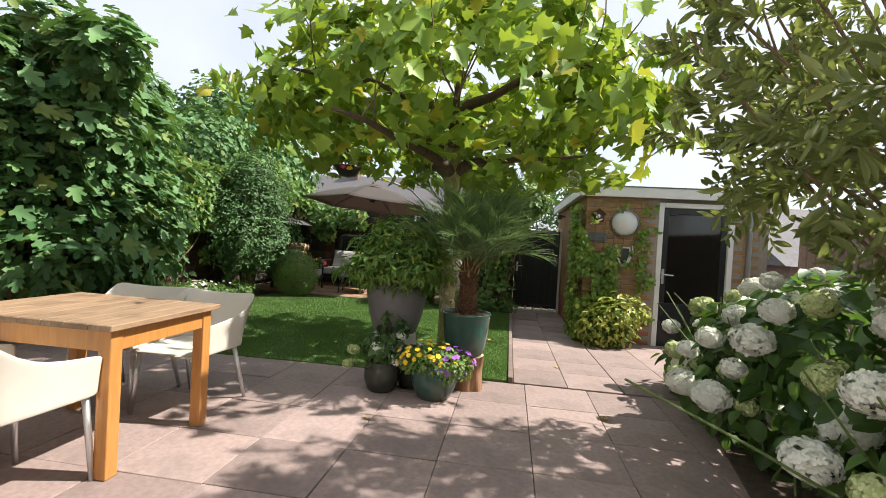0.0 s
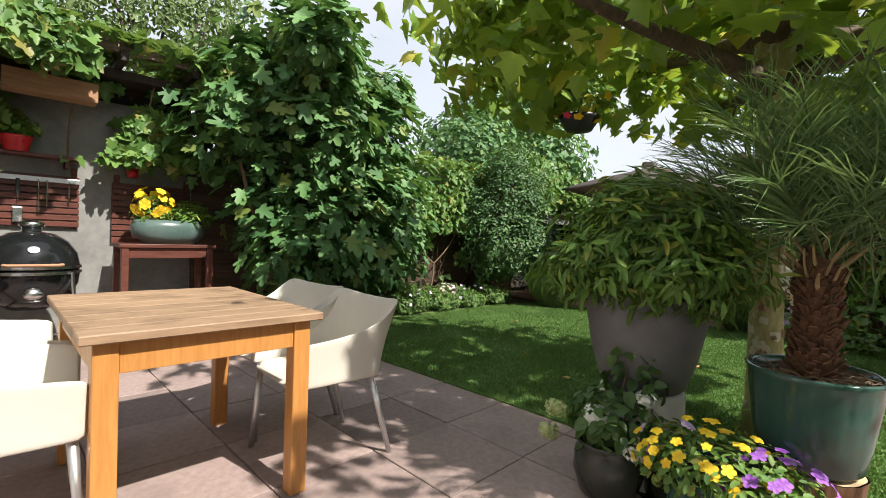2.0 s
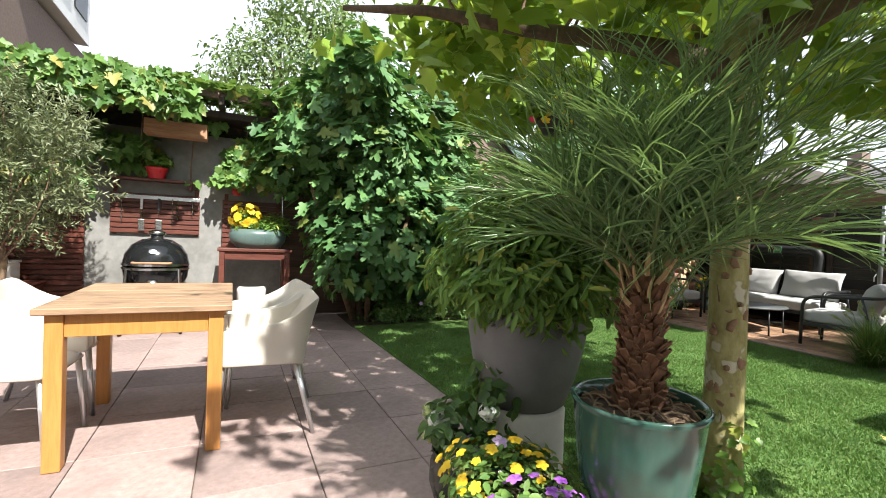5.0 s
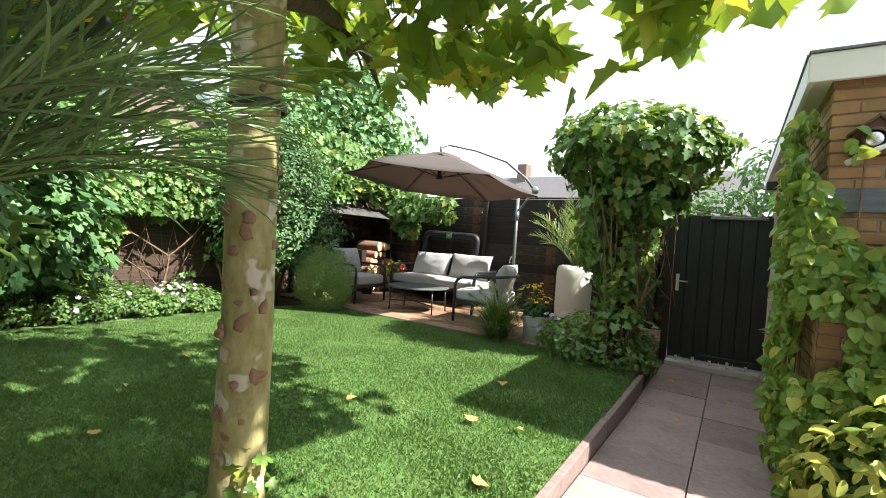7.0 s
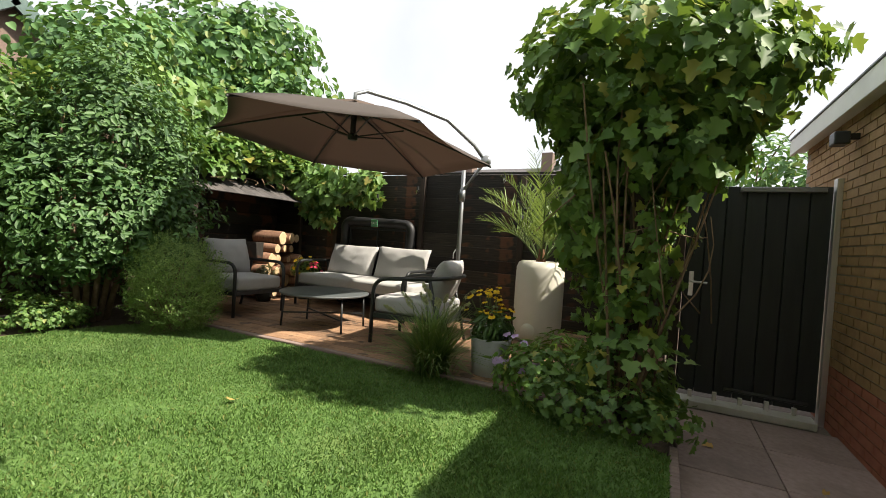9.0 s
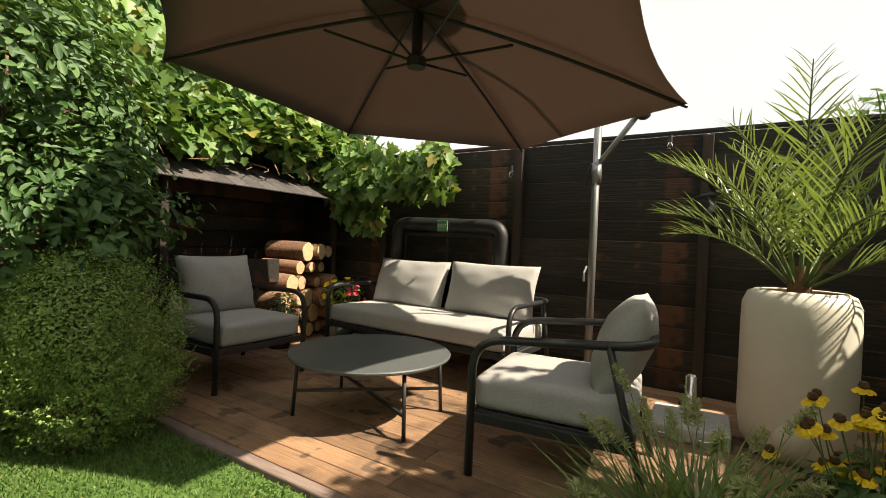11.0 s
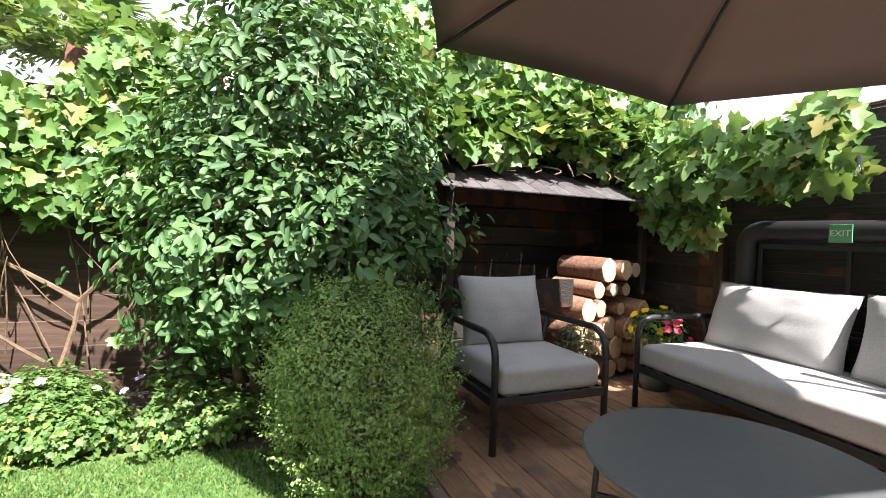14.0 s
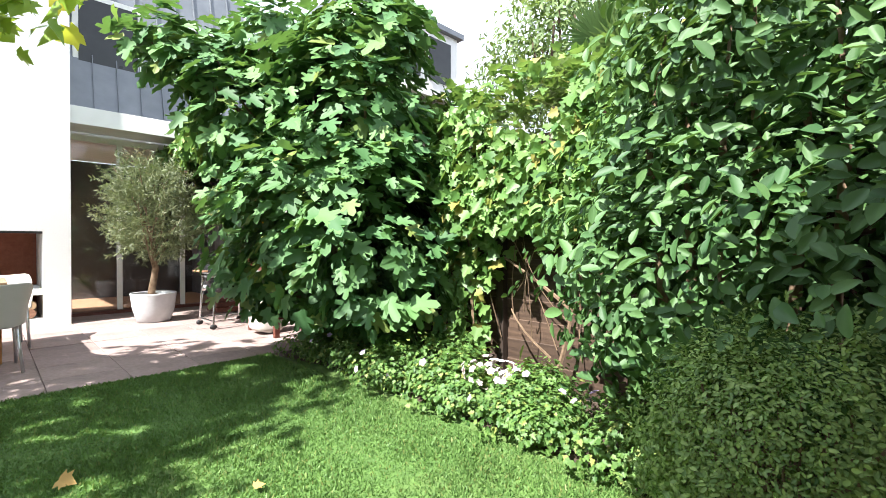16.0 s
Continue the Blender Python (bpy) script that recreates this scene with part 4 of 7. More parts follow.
# ---- dining table and chairs ----
table = thing("dining_table", pose(-2.38, 2.29, 0), "square teak dining table with weathered plank top", "table")
for k in range(8):
    x0 = -0.53 + k * 0.1325
    part("plank", box(x0, x0 + 0.1305, -0.41, 0.41, 0.742, 0.774, 0.004, 1), "teak_top", table)
for x in (-0.455, 0.455):
    for y in (-0.335, 0.335):
        part("leg", box(x - 0.036, x + 0.036, y - 0.036, y + 0.036, 0, 0.741, 0.005), "teak", table)
for y in (-0.35, 0.35):
    part("apron", box(-0.418, 0.418, y - 0.013, y + 0.013, 0.632, 0.740, 0.003), "teak", table)
for x in (-0.47, 0.47):
    part("apron", box(x - 0.013, x + 0.013, -0.298, 0.298, 0.632, 0.740, 0.003), "teak", table)


def plastic_chair(m):
    """Moulded armchair shell on four round legs; it faces -y."""
    ch = thing("garden_chair", m, "cream moulded plastic armchair with aluminium legs", "chair", "chairs round the table")
    b = bmesh.new()
    # seat pan
    n = 9
    pan = [[b.verts.new((u * 0.252, -0.235 + 0.45 * v, 0.445 - 0.028 * math.sin(v * math.pi) * (1 - u * u) - 0.03 * (v < 0.05))) for v in (j / (n - 1) for j in range(n))] for u in (-1 + 2 * i / (n - 1) for i in range(n))]
    for i in range(n - 1):
        for j in range(n - 1):
            b.faces.new((pan[i][j], pan[i + 1][j], pan[i + 1][j + 1], pan[i][j + 1]))
    # one wall: arm, flared back corner, back, flared corner, arm
    way = [(-0.265, -0.225, 0.625), (-0.272, -0.10, 0.632), (-0.278, 0.03, 0.650), (-0.282, 0.13, 0.70), (-0.275, 0.215, 0.805), (-0.20, 0.238, 0.795), (-0.10, 0.25, 0.785), (0, 0.254, 0.782)]
    way = way + [(-x, y, z) for x, y, z in way[-2::-1]]
    wall_v = []
    for x, y, z in way:
        col = []
        for j in range(7):
            q = j / 6
            low_z = 0.425 - 0.035 * (abs(x) < 0.24) - 0.02 * max(0, -y) 
            flare = 0.035 * q ** 2 * (1 if y > 0.1 else 0.25)
            back = (0.075 * q ** 1.4) * max(0, min(1, (y + 0.02) / 0.22))
            col.append(b.verts.new((x * (0.955 + 0.045 * q) + math.copysign(flare, x) * (abs(x) > 0.05), y - 0.02 + back, low_z + (z - low_z) * q)))
        wall_v.append(col)
    for p_, q_ in zip(wall_v, wall_v[1:]):
        for j in range(6):
            b.faces.new((p_[j], q_[j], q_[j + 1], p_[j + 1]))
    sh = part("shell", b, "shell", ch, smooth=True)
    so = sh.modifiers.new("wall", "SOLIDIFY")
    so.thickness = 0.009
    su = sh.modifiers.new("soft", "SUBSURF")
    su.levels = su.render_levels = 1
    for sx in (-1, 1):
        part("leg", tube([(sx * 0.225, -0.20, 0.43), (sx * 0.245, -0.235, 0.0)], [0.017, 0.013], 10), "alu", ch, smooth=True)
        part("leg", tube([(sx * 0.205, 0.175, 0.43), (sx * 0.235, 0.29, 0.0)], [0.017, 0.013], 10), "alu", ch, smooth=True)
    return ch


c0 = plastic_chair(pose(-2.18, 2.87, 0, 0, 0, -3))
copy_thing(c0, pose(-2.74, 2.90, 0, 0, 0, 4))
copy_thing(c0, pose(-2.22, 1.70, 0, 0, 0, 176))
copy_thing(c0, pose(-2.84, 1.70, 0, 0, 0, 184))


# ---- lounge furniture ----
DZ = 0.034


def lounge_seat(name, m, width, cushions, label, category, rear=0.60, lean=72, drop=0.0):
    """Tubular lounge seat that faces -y, front at y=0, depth 0.72."""
    th = thing(name, m, label, category)
    w, d = width / 2, 0.70
    # one bent tube: front leg, arm, round the back, arm, front leg
    pts = [(-w, 0, 0), (-w, 0, 0.60), (-w, d + 0.02, rear), (w, d + 0.02, rear), (w, 0, 0.60), (w, 0, 0)]
    part("arm_tube", tube(bend(pts, 0.14, 8), 0.019, 10), "frame", th, smooth=True)
    for s in (-1, 1):
        part("rear_leg", tube([(s * w, d - 0.14, rear), (s * w, d + 0.03, 0.0)], 0.015, 8, flat=1.3), "frame", th, smooth=True)
        part("side_rail", box(s * w - 0.012, s * w + 0.012, 0.02, d - 0.03, 0.24, 0.285, 0.004), "frame", th)
    part("front_rail", box(-w + 0.013, w - 0.013, -0.012, 0.012, 0.24, 0.285, 0.004), "frame", th)
    part("back_rail", box(-w + 0.013, w - 0.013, d - 0.055, d - 0.03, 0.24, 0.285, 0.004), "frame", th)
    nsl = int(width / 0.12)
    for k in range(nsl):
        x = -w + 0.06 + (width - 0.12) * k / (nsl - 1)
        part("slat", box(x - 0.02, x + 0.02, 0.013, d - 0.056, 0.262, 0.28, 0.003, 1), "frame", th)
    part("seat_cushion", boxy_cushion(width - 0.07, d - 0.02, 0.145), "cushion", th, "grey seat cushion", smooth=True, m=pose(0, d / 2 - 0.015, 0.36))
    cw = (width - 0.10) / cushions
    for k in range(cushions):
        x = -width / 2 + 0.05 + cw * (k + 0.5)
        part("back_cushion", pillow(cw - 0.02, 0.46, 0.225, 0.9, 22, power=2.6, pinch=0.05), "cushion", th, "grey back cushion", smooth=True, m=pose(x, d - 0.13 + drop, 0.635 - drop + 0.01 * k, lean + 2 * k, 0, rng.uniform(-2, 2)))
    return th


lounge_seat("lounge_armchair", pose(-4.24, 9.49, DZ, 0, 0, 90), 0.70, 1, "dark tubular armchair with grey cushions in the shade", "armchair")
lounge_seat("lounge_armchair", pose(-2.505, 9.548, DZ, 0, 0, -84), 0.64, 1, "dark tubular armchair with grey cushions in dappled sun", "armchair", 0.66, 70, 0.03)
lounge_seat("lounge_sofa", pose(-3.65, 10.33, DZ, 0, 0, -4.0), 1.82, 2, "dark tubular two-seat sofa with pale grey cushions", "sofa")

ct = thing("coffee_table", pose(-3.28, 9.50, DZ), "round anthracite metal coffee table with crossed stretchers", "coffee table")
part("tabletop", lathe([(0.0, 0.352), (0.455, 0.352), (0.465, 0.358), (0.468, 0.368), (0.462, 0.374), (0, 0.376)], 48), surface("table_plate", (0.085, 0.095, 0.098), (0.10, 0.11, 0.113), 30, rough=0.5, relief=0.03), ct, smooth=False)
for a in (radians(42), radians(156), radians(222), radians(-25)):
    part("leg", tube([(0.41 * math.cos(a), 0.41 * math.sin(a), 0.352), (0.43 * math.cos(a), 0.43 * math.sin(a), 0)], 0.011, 8), "frame", ct, smooth=True)
for k, a in enumerate((42, 155.5)):
    part("stretcher", box(-0.418, 0.418, -0.008, 0.008, 0.135 - 0.017 * k, 0.151 - 0.017 * k), "frame", ct, m=pose(0, 0, 0, 0, 0, a))

# ---- cantilever umbrella ----
UC = Vector((-3.04, 9.50, 0))
umb = thing("cantilever_umbrella", I4, "large taupe cantilever umbrella, open, on a grey mast", "umbrella")
R_U, Z_E, Z_T = 1.47, 1.95, 2.38
corners = [Vector((UC.x + R_U * math.cos(radians(28 + 60 * k)), UC.y + R_U * math.sin(radians(28 + 60 * k)), Z_E)) for k in range(6)]
for c_ in corners:                  # the canopy hangs slightly askew
    c_.z -= 0.04 * (c_.x - UC.x) + 0.06 * (c_.y - UC.y)
topv = Vector((UC.x, UC.y, Z_T))
for k in range(6):
    p, q = corners[k], corners[(k + 1) % 6]
    b = bmesh.new()
    n = 8
    rows_v = []
    for i in range(n + 1):
        s = i / n
        line = []
        for j in range(n + 1):
            u = j / n
            e = p.lerp(q, u)
            inward = 1 - 0.055 * 4 * u * (1 - u) * s
            pt = topv.lerp(Vector((UC.x + (e.x - UC.x) * inward, UC.y + (e.y - UC.y) * inward, e.z)), s)
            pt.z += 0.05 * math.sin(math.pi * s) - 0.035 * 4 * u * (1 - u) * s * s + 0.02 * 4 * u * (1 - u) * s
            line.append(b.verts.new(pt))
        rows_v.append(line)
    for i in range(n):
        for j in range(n):
            b.faces.new((rows_v[i][j], rows_v[i + 1][j], rows_v[i + 1][j + 1], rows_v[i][j + 1]))
    bmesh.ops.remove_doubles(b, verts=b.verts, dist=0.001)
    pan = part("canopy_panel", b, "canopy", umb, smooth=True)
    s = pan.modifiers.new("cloth", "SOLIDIFY")
    s.thickness = 0.003
hub = part("hub", lathe([(0, Z_T - 0.36), (0.05, Z_T - 0.36), (0.055, Z_T - 0.31), (0.03, Z_T - 0.29), (0.03, Z_T - 0.05), (0, Z_T - 0.05)], 16, m=pose(UC.x, UC.y, 0)), "frame", umb, smooth=False)
for k in range(6):
    e = corners[k] - Vector((0, 0, 0.018))
    t0 = topv - Vector((0, 0, 0.05))
    mid = t0.lerp(e, 0.5) + Vector((0, 0, 0.028))
    rib = part("rib", tube([t0, t0.lerp(e, 0.25) + Vector((0, 0, 0.022)), mid, t0.lerp(e, 0.75) + Vector((0, 0, 0.02)), e], 0.010, 6), "frame", umb)
    part("strut", tube([Vector((UC.x, UC.y, Z_T - 0.33)), t0.lerp(e, 0.36) + Vector((0, 0, 0.0))], 0.008, 6), "frame", rib)
part("valve_cap", lathe([(0, Z_T + 0.05), (0.12, Z_T + 0.03), (0.3, Z_T - 0.03)], 24, m=pose(UC.x, UC.y, 0)), "canopy", umb, smooth=True)
MX, MY = -2.36, 10.87
part("mast", tube([(MX, MY, DZ), (MX, MY, 2.10)], 0.027, 14), "mast", umb, smooth=True)
part("base_foot", box(MX - 0.35, MX + 0.35, MY - 0.03, MY + 0.03, DZ, DZ + 0.03, 0.004), "frame", umb)
part("base_foot", box(MX - 0.03, MX + 0.03, MY - 0.35, MY + 0.20, DZ + 0.0, DZ + 0.032, 0.004), "frame", umb)
jn = part("joint_sleeve", tube([(MX, MY, 1.54), (MX, MY, 1.69)], 0.038, 14), "mast", umb, smooth=True)
part("clamp_lever", tube([(MX - 0.035, MY - 0.02, 1.68), (MX - 0.06, MY - 0.03, 1.59), (MX - 0.05, MY - 0.03, 1.52)], 0.010, 8), "frame", jn)
part("brace", tube([(MX + 0.02, MY, 1.69), (MX + 0.29, MY - 0.03, 2.03)], 0.02, 10), "mast", umb, smooth=True)
part("arm", tube([(MX + 0.29, MY - 0.03, 2.03), (MX + 0.18, MY - 0.14, 2.2), (MX - 0.02, MY - 0.5, 2.42), (UC.x + 0.28, UC.y + 0.55, 2.55), (UC.x + 0.06, UC.y + 0.12, 2.56), (UC.x, UC.y, 2.50), (UC.x, UC.y, 2.39)], 0.021, 10), "mast", umb, smooth=True)
part("crank_housing", lathe([(0, -0.05), (0.05, -0.045), (0.055, 0.04), (0.03, 0.05), (0, 0.05)], 16, m=pose(MX + 0.31, MY - 0.05, 2.03, 70, 20, 0)), "mast", umb, smooth=True)
part("crank", tube([(MX - 0.03, MY - 0.03, 0.93), (MX - 0.04, MY - 0.06, 0.88), (MX - 0.04, MY - 0.06, 0.82)], 0.008, 8), "alu", umb)

# loose umbrella weight with steel sleeve
wt = thing("umbrella_base", pose(-1.67, 10.42, DZ, 0, 0, 0), "square granite parasol base with steel tube", "parasol base")
part("slab", box(-0.2, 0.2, -0.2, 0.2, 0, 0.075, 0.008), "granite", wt)
part("tube", lathe([(0.034, 0.075), (0.034, 0.32), (0.029, 0.32), (0.029, 0.08), (0.0, 0.08)], 20), "steel", wt, "polished steel tube", smooth=True)
for z in (0.15, 0.25):
    part("screw", lathe([(0, 0), (0.012, 0), (0.012, 0.025), (0, 0.025)], 10, m=pose(-0.034, 0, z, 0, -90, 0)), "frame", wt)
for x in (-0.1, 0.1):
    part("grip", tube(bend([(x - 0.04, -0.2, 0.04), (x - 0.04, -0.225, 0.035), (x + 0.04, -0.225, 0.035), (x + 0.04, -0.2, 0.04)], 0.015), 0.006), "steel", wt)

# padded trampoline-like frame leaning on the fence, with exit sign
pad = thing("padded_frame", I4, "black padded rectangular frame leaning against the fence", "frame")
part("pad", tube(bend([(-4.30, FB - 0.14, DZ), (-4.31, FB - 0.13, 1.24), (-3.18, FB - 0.13, 1.22), (-3.17, FB - 0.14, DZ)], 0.12, 6), 0.062, 12), "rubber", pad, smooth=True)
for x in (-4.22, -3.26):
    part("inner_bar", box(x - 0.012, x + 0.012, FB - 0.13, FB - 0.106, DZ, 1.14, 0.003), "frame", pad)
part("inner_bar", box(-4.207, -3.273, FB - 0.13, FB - 0.106, 1.12, 1.15, 0.003), "frame", pad)
part("inner_bar", box(-3.75, -3.73, FB - 0.13, FB - 0.106, DZ, 1.12, 0.003), "frame", pad)
sign = thing("exit_sign", pose(-3.75, FB - 0.205, 1.215), "small green exit sign with white letters", "sign")
part("plate", box(-0.055, 0.055, 0.0, 0.008, -0.05, 0.05, 0.002), "exit_green", sign)
txt = bpy.data.curves.new("exit_text", "FONT")
txt.body, txt.size, txt.align_x, txt.align_y, txt.extrude = "EXIT", 0.048, "CENTER", "CENTER", 0.0008
tob = bpy.data.objects.new("letters_source", txt)
me = bpy.data.meshes.new_from_object(tob)
bpy.data.objects.remove(tob)
me.name = "letters"
me.materials.append(M["white"])
lt = new("letters", me)
lt.parent, lt.matrix_basis = sign, pose(0, -0.002, 0, 90)

# metal swallow and hanging bulbs
bird = thing("wall_bird", pose(-1.66, FB - 0.16, 1.46, 0, 0, 0), "dark metal swallow ornament on a fence post", "ornament")
part("pin", tube([(0, 0.08, 0), (0, 0, 0)], 0.006), "frame", bird)
bb = bmesh.new()
tube([(0.17, 0, 0.03), (0.10, 0, 0.025), (0.02, 0, 0.0), (-0.08, 0, -0.02)], [0.006, 0.02, 0.022, 0.006], 8, bb)
part("body", bb, "frame", bird, smooth=True)
for pts in ([(0.05, 0, 0.01), (0.02, -0.02, 0.09), (-0.07, -0.03, 0.13), (-0.16, -0.02, 0.12)], [(0.03, 0, 0.0), (0.05, -0.03, -0.08), (0.0, -0.05, -0.15), (-0.08, -0.05, -0.19)]):
    part("wing", tube(pts, [0.028, 0.026, 0.016, 0.002], 8, flat=0.25), "frame", bird, smooth=True)
for dy in (0.02, -0.03):
    part("tail", tube([(-0.07, 0, -0.02), (-0.16, 0, -0.04 + dy), (-0.25, 0, -0.05 + 2 * dy)], [0.012, 0.008, 0.002], 6, flat=0.3), "frame", bird)
for (x, y, z) in ((-3.12, FB - 0.13, 1.70), (-3.62, FB - 0.35, 1.56), (-1.9, FB - 0.1, 1.86)):
    bu = thing("string_light", pose(x, y, z), "clear glass bulb hanging from a black socket", "lamp", "string lights")
    part("socket", lathe([(0, 0.05), (0.014, 0.05), (0.016, 0.0), (0, 0.0)], 10), "frame", bu)
    part("bulb", lathe([(0.012, 0.0), (0.024, -0.03), (0.022, -0.05), (0.0, -0.062)], 12), "bulb", bu, smooth=True)

# ---- wood store with split logs ----
store = thing("wood_store", I4, "low black wood store with felt shingle roof", "wood store")
SXF = -5.12
part("post", box(SXF - 0.05, SXF, 9.22, 9.28, 0, 1.50, 0.005), "fence_post", store)
part("post", box(SXF - 0.05, SXF, 10.98, 11.04, 0, 1.50, 0.005), "fence_post", store)
for k in range(9):
    part("back_board", box(FL + 0.04, FL + 0.06, 9.22, FB - 0.04, 0.1 + k * 0.165, 0.255 + k * 0.165, 0.004, 1), "fence", store)
part("bench_board", box(SXF - 0.02, SXF + 0.0, 9.29, 10.3, 0.62, 0.84, 0.005), "fence", store)
part("rafter", box(FL + 0.08, SXF + 0.04, 9.2, 9.25, 1.50, 1.56), "fence_post", store, m=pose(0, 0, 0))
for k in range(4):
    for j in range(13):
        y0 = 9.12 + j * 0.15
        part("shingle", box(-0.13, 0.13, y0 + 0.002, y0 + 0.148, 0, 0.012, 0.002, 1), "roof_felt_and_dim_room", store, m=pose(SXF + 0.02 - k * 0.19, 0, 1.51 + k * 0.085, 0, 24, 0))
for lv in range(6):
    for j in range(5 - (lv > 1) - (lv > 3)):
        r = rng.uniform(0.05, 0.098)
        y = 10.33 + j * 0.17 + (0.085 if lv % 2 else 0) + (0.16 if lv > 3 else 0)
        z = DZ + 0.09 + lv * 0.158
        if y + r > 11.12:
            continue
        lg = thing("firewood_log", pose(-5.12 + rng.uniform(-0.03, 0.10), y, z, 0, 0, 14) @ pose(0, 0, 0, 0, -90, 0) @ pose(0, 0, 0, rng.uniform(-2, 2), rng.uniform(-3, 3), rng.uniform(0, 360)), "round split firewood log with pale cut end", "log", "stacked firewood")
        part("bark", lathe([(r, 0.0), (r * 1.02, 0.15), (r * 0.98, 0.44)], 16, wob=0.16), "log_bark", lg, smooth=True)
        part("cut_face", lathe([(0, -0.004), (r * 0.93, -0.004), (r * 1.0, 0.003)], 16, wob=0.16), "log_end", lg)

# ---- barbecue corner ----
bbqwall = thing("barbecue_wall", I4, "grey stucco garden wall behind the barbecue", "wall", kind="structure")
part("stucco", box(FL - 0.1, FL, -0.6, 3.3, -0.1, 2.35), "grey_wall", bbqwall)
part("top_board", box(FL - 0.09, FL - 0.06, -0.6, 3.3, 2.35, 2.68, 0.004), "fence", bbqwall)
for y0, y1, z0, z1, nm in ((1.36, 2.30, 1.07, 1.62, "slat_panel"), (2.56, 3.28, 0.93, 1.6, "slat_panel"), (0.25, 1.12, 0.25, 1.35, "slat_panel")):
    pn = thing("slatted_panel", I4, "dark red stained slatted wooden panel on the wall", "panel", "slatted panels")
    for k in range(int((z1 - z0) / 0.062)):
        z = z0 + k * 0.062
        part("slat", box(FL + 0.022, FL + 0.04, y0, y1, z, z + 0.05, 0.003, 1), "redwood", pn)
    for y in (y0 + 0.02, y1 - 0.06):
        part("stile", box(FL + 0.002, FL + 0.021, y, y + 0.045, z0 - 0.02, z1 + 0.02, 0.003, 1), "redwood", pn)
sh2 = thing("wall_shelf", I4, "dark red wooden shelf above the barbecue tools", "shelf")
part("board", box(FL + 0.001, FL + 0.2, 1.3, 2.3, 1.70, 1.73, 0.004), "redwood", sh2)
for y in (1.42, 2.18):
    part("bracket", box(FL + 0.001, FL + 0.16, y, y + 0.03, 1.62, 1.698, 0.004), "redwood", sh2)
rp = thing("red_pot", pose(FL + 0.15, 1.84, 1.731), "round red enamel pot with a green plant", "plant pot")
part("pot", lathe([(0, 0), (0.085, 0), (0.115, 0.12), (0.125, 0.13), (0.118, 0.135), (0.105, 0.10), (0, 0.10)], 24), "red_pot", rp, smooth=True)
crown("foliage", [(0, 0, 0.22, 0.13, 0.16, 0.09)], 240, "vine", 0.055, "l_climb", rp, up=1.0, amount=-0.4)
rail = thing("tool_rail", pose(FL + 0.05, 1.84, 1.5), "steel rail with hanging barbecue tools", "tool rail")
part("bar", box(-0.004, 0.006, -0.44, 0.46, -0.015, 0.03, 0.003), "alu", rail)
for k, y in enumerate((-0.36, -0.16, 0.02, 0.16, 0.22, 0.38)):
    tl = part("tool", tube([(0.012, y, 0.0), (0.014, y, -0.30 + 0.05 * (k % 3))], 0.006), "steel", rail)
    if k in (1, 2):
        part("blade", box(0.008, 0.02, y - 0.035, y + 0.035, -0.40, -0.26, 0.005), "steel", tl)
        part("grip", box(0.006, 0.022, y - 0.014, y + 0.014, -0.14, 0.0, 0.004), "white" if k == 1 else "frame", tl)
box1 = thing("window_box", pose(FL + 0.36, 2.06, 2.30), "wooden planter box hanging under the pergola", "planter")
part("front", box(0.09, 0.11, -0.32, 0.32, -0.08, 0.09, 0.004), "plank", box1)
part("front", box(-0.11, -0.09, -0.32, 0.32, -0.08, 0.09, 0.004), "plank", box1)
part("bottom", box(-0.09, 0.09, -0.32, 0.32, -0.08, -0.06, 0.004), "plank", box1)
part("end", box(-0.09, 0.09, -0.32, -0.30, -0.06, 0.09, 0.004), "plank", box1)
part("end", box(-0.09, 0.09, 0.30, 0.32, -0.06, 0.09, 0.004), "plank", box1)
perg = thing("pergola_roof", I4, "dark timber pergola beam covered in grape vine", "pergola", kind="structure")
part("beam", box(FL - 0.05, FL + 0.45, -0.5, 4.6, 2.50, 2.58, 0.005), "fence_post", perg)
for k in range(9):
    part("rafter", box(FL - 0.1, FL + 0.75, -0.4 + k * 0.58, -0.34 + k * 0.58, 2.585, 2.68, 0.005), "fence_post", perg)
part("edge_board", box(FL + 0.6, FL + 0.66, -0.5, 4.6, 2.685, 2.80, 0.005), "sleeper", perg, "grey weathered roof edge board")

bbq = thing("kamado_barbecue", pose(-5.17, 1.93, 0) @ Matrix.Diagonal((1.2, 1.2, 0.88, 1)), "black ceramic egg barbecue on a wheeled steel cart", "barbecue")
part("bowl", lathe([(0.0, 0.44), (0.12, 0.45), (0.21, 0.54), (0.255, 0.68), (0.265, 0.80), (0.262, 0.82)], 32), "black_gloss", bbq, smooth=True)
lid = part("lid", lathe([(0.262, 0.835), (0.265, 0.86), (0.25, 0.97), (0.20, 1.08), (0.12, 1.15), (0.06, 1.165)], 32), "black_gloss", bbq, smooth=True)
part("chimney_cap", lathe([(0.055, 1.16), (0.055, 1.21), (0.07, 1.215), (0.07, 1.25), (0.03, 1.275), (0, 1.28)], 18), "steel", lid, smooth=True)
for z in (0.795, 0.845):
    part("band", lathe([(0.262, z - 0.012), (0.274, z - 0.012), (0.274, z + 0.014), (0.262, z + 0.014)], 32), "steel", bbq)
part("vent_door", lathe([(0, 0.03), (0.05, 0.03), (0.055, 0.0)], 16, m=pose(0.243, 0, 0.62, 0, 80, 0)), "steel", bbq, smooth=True)
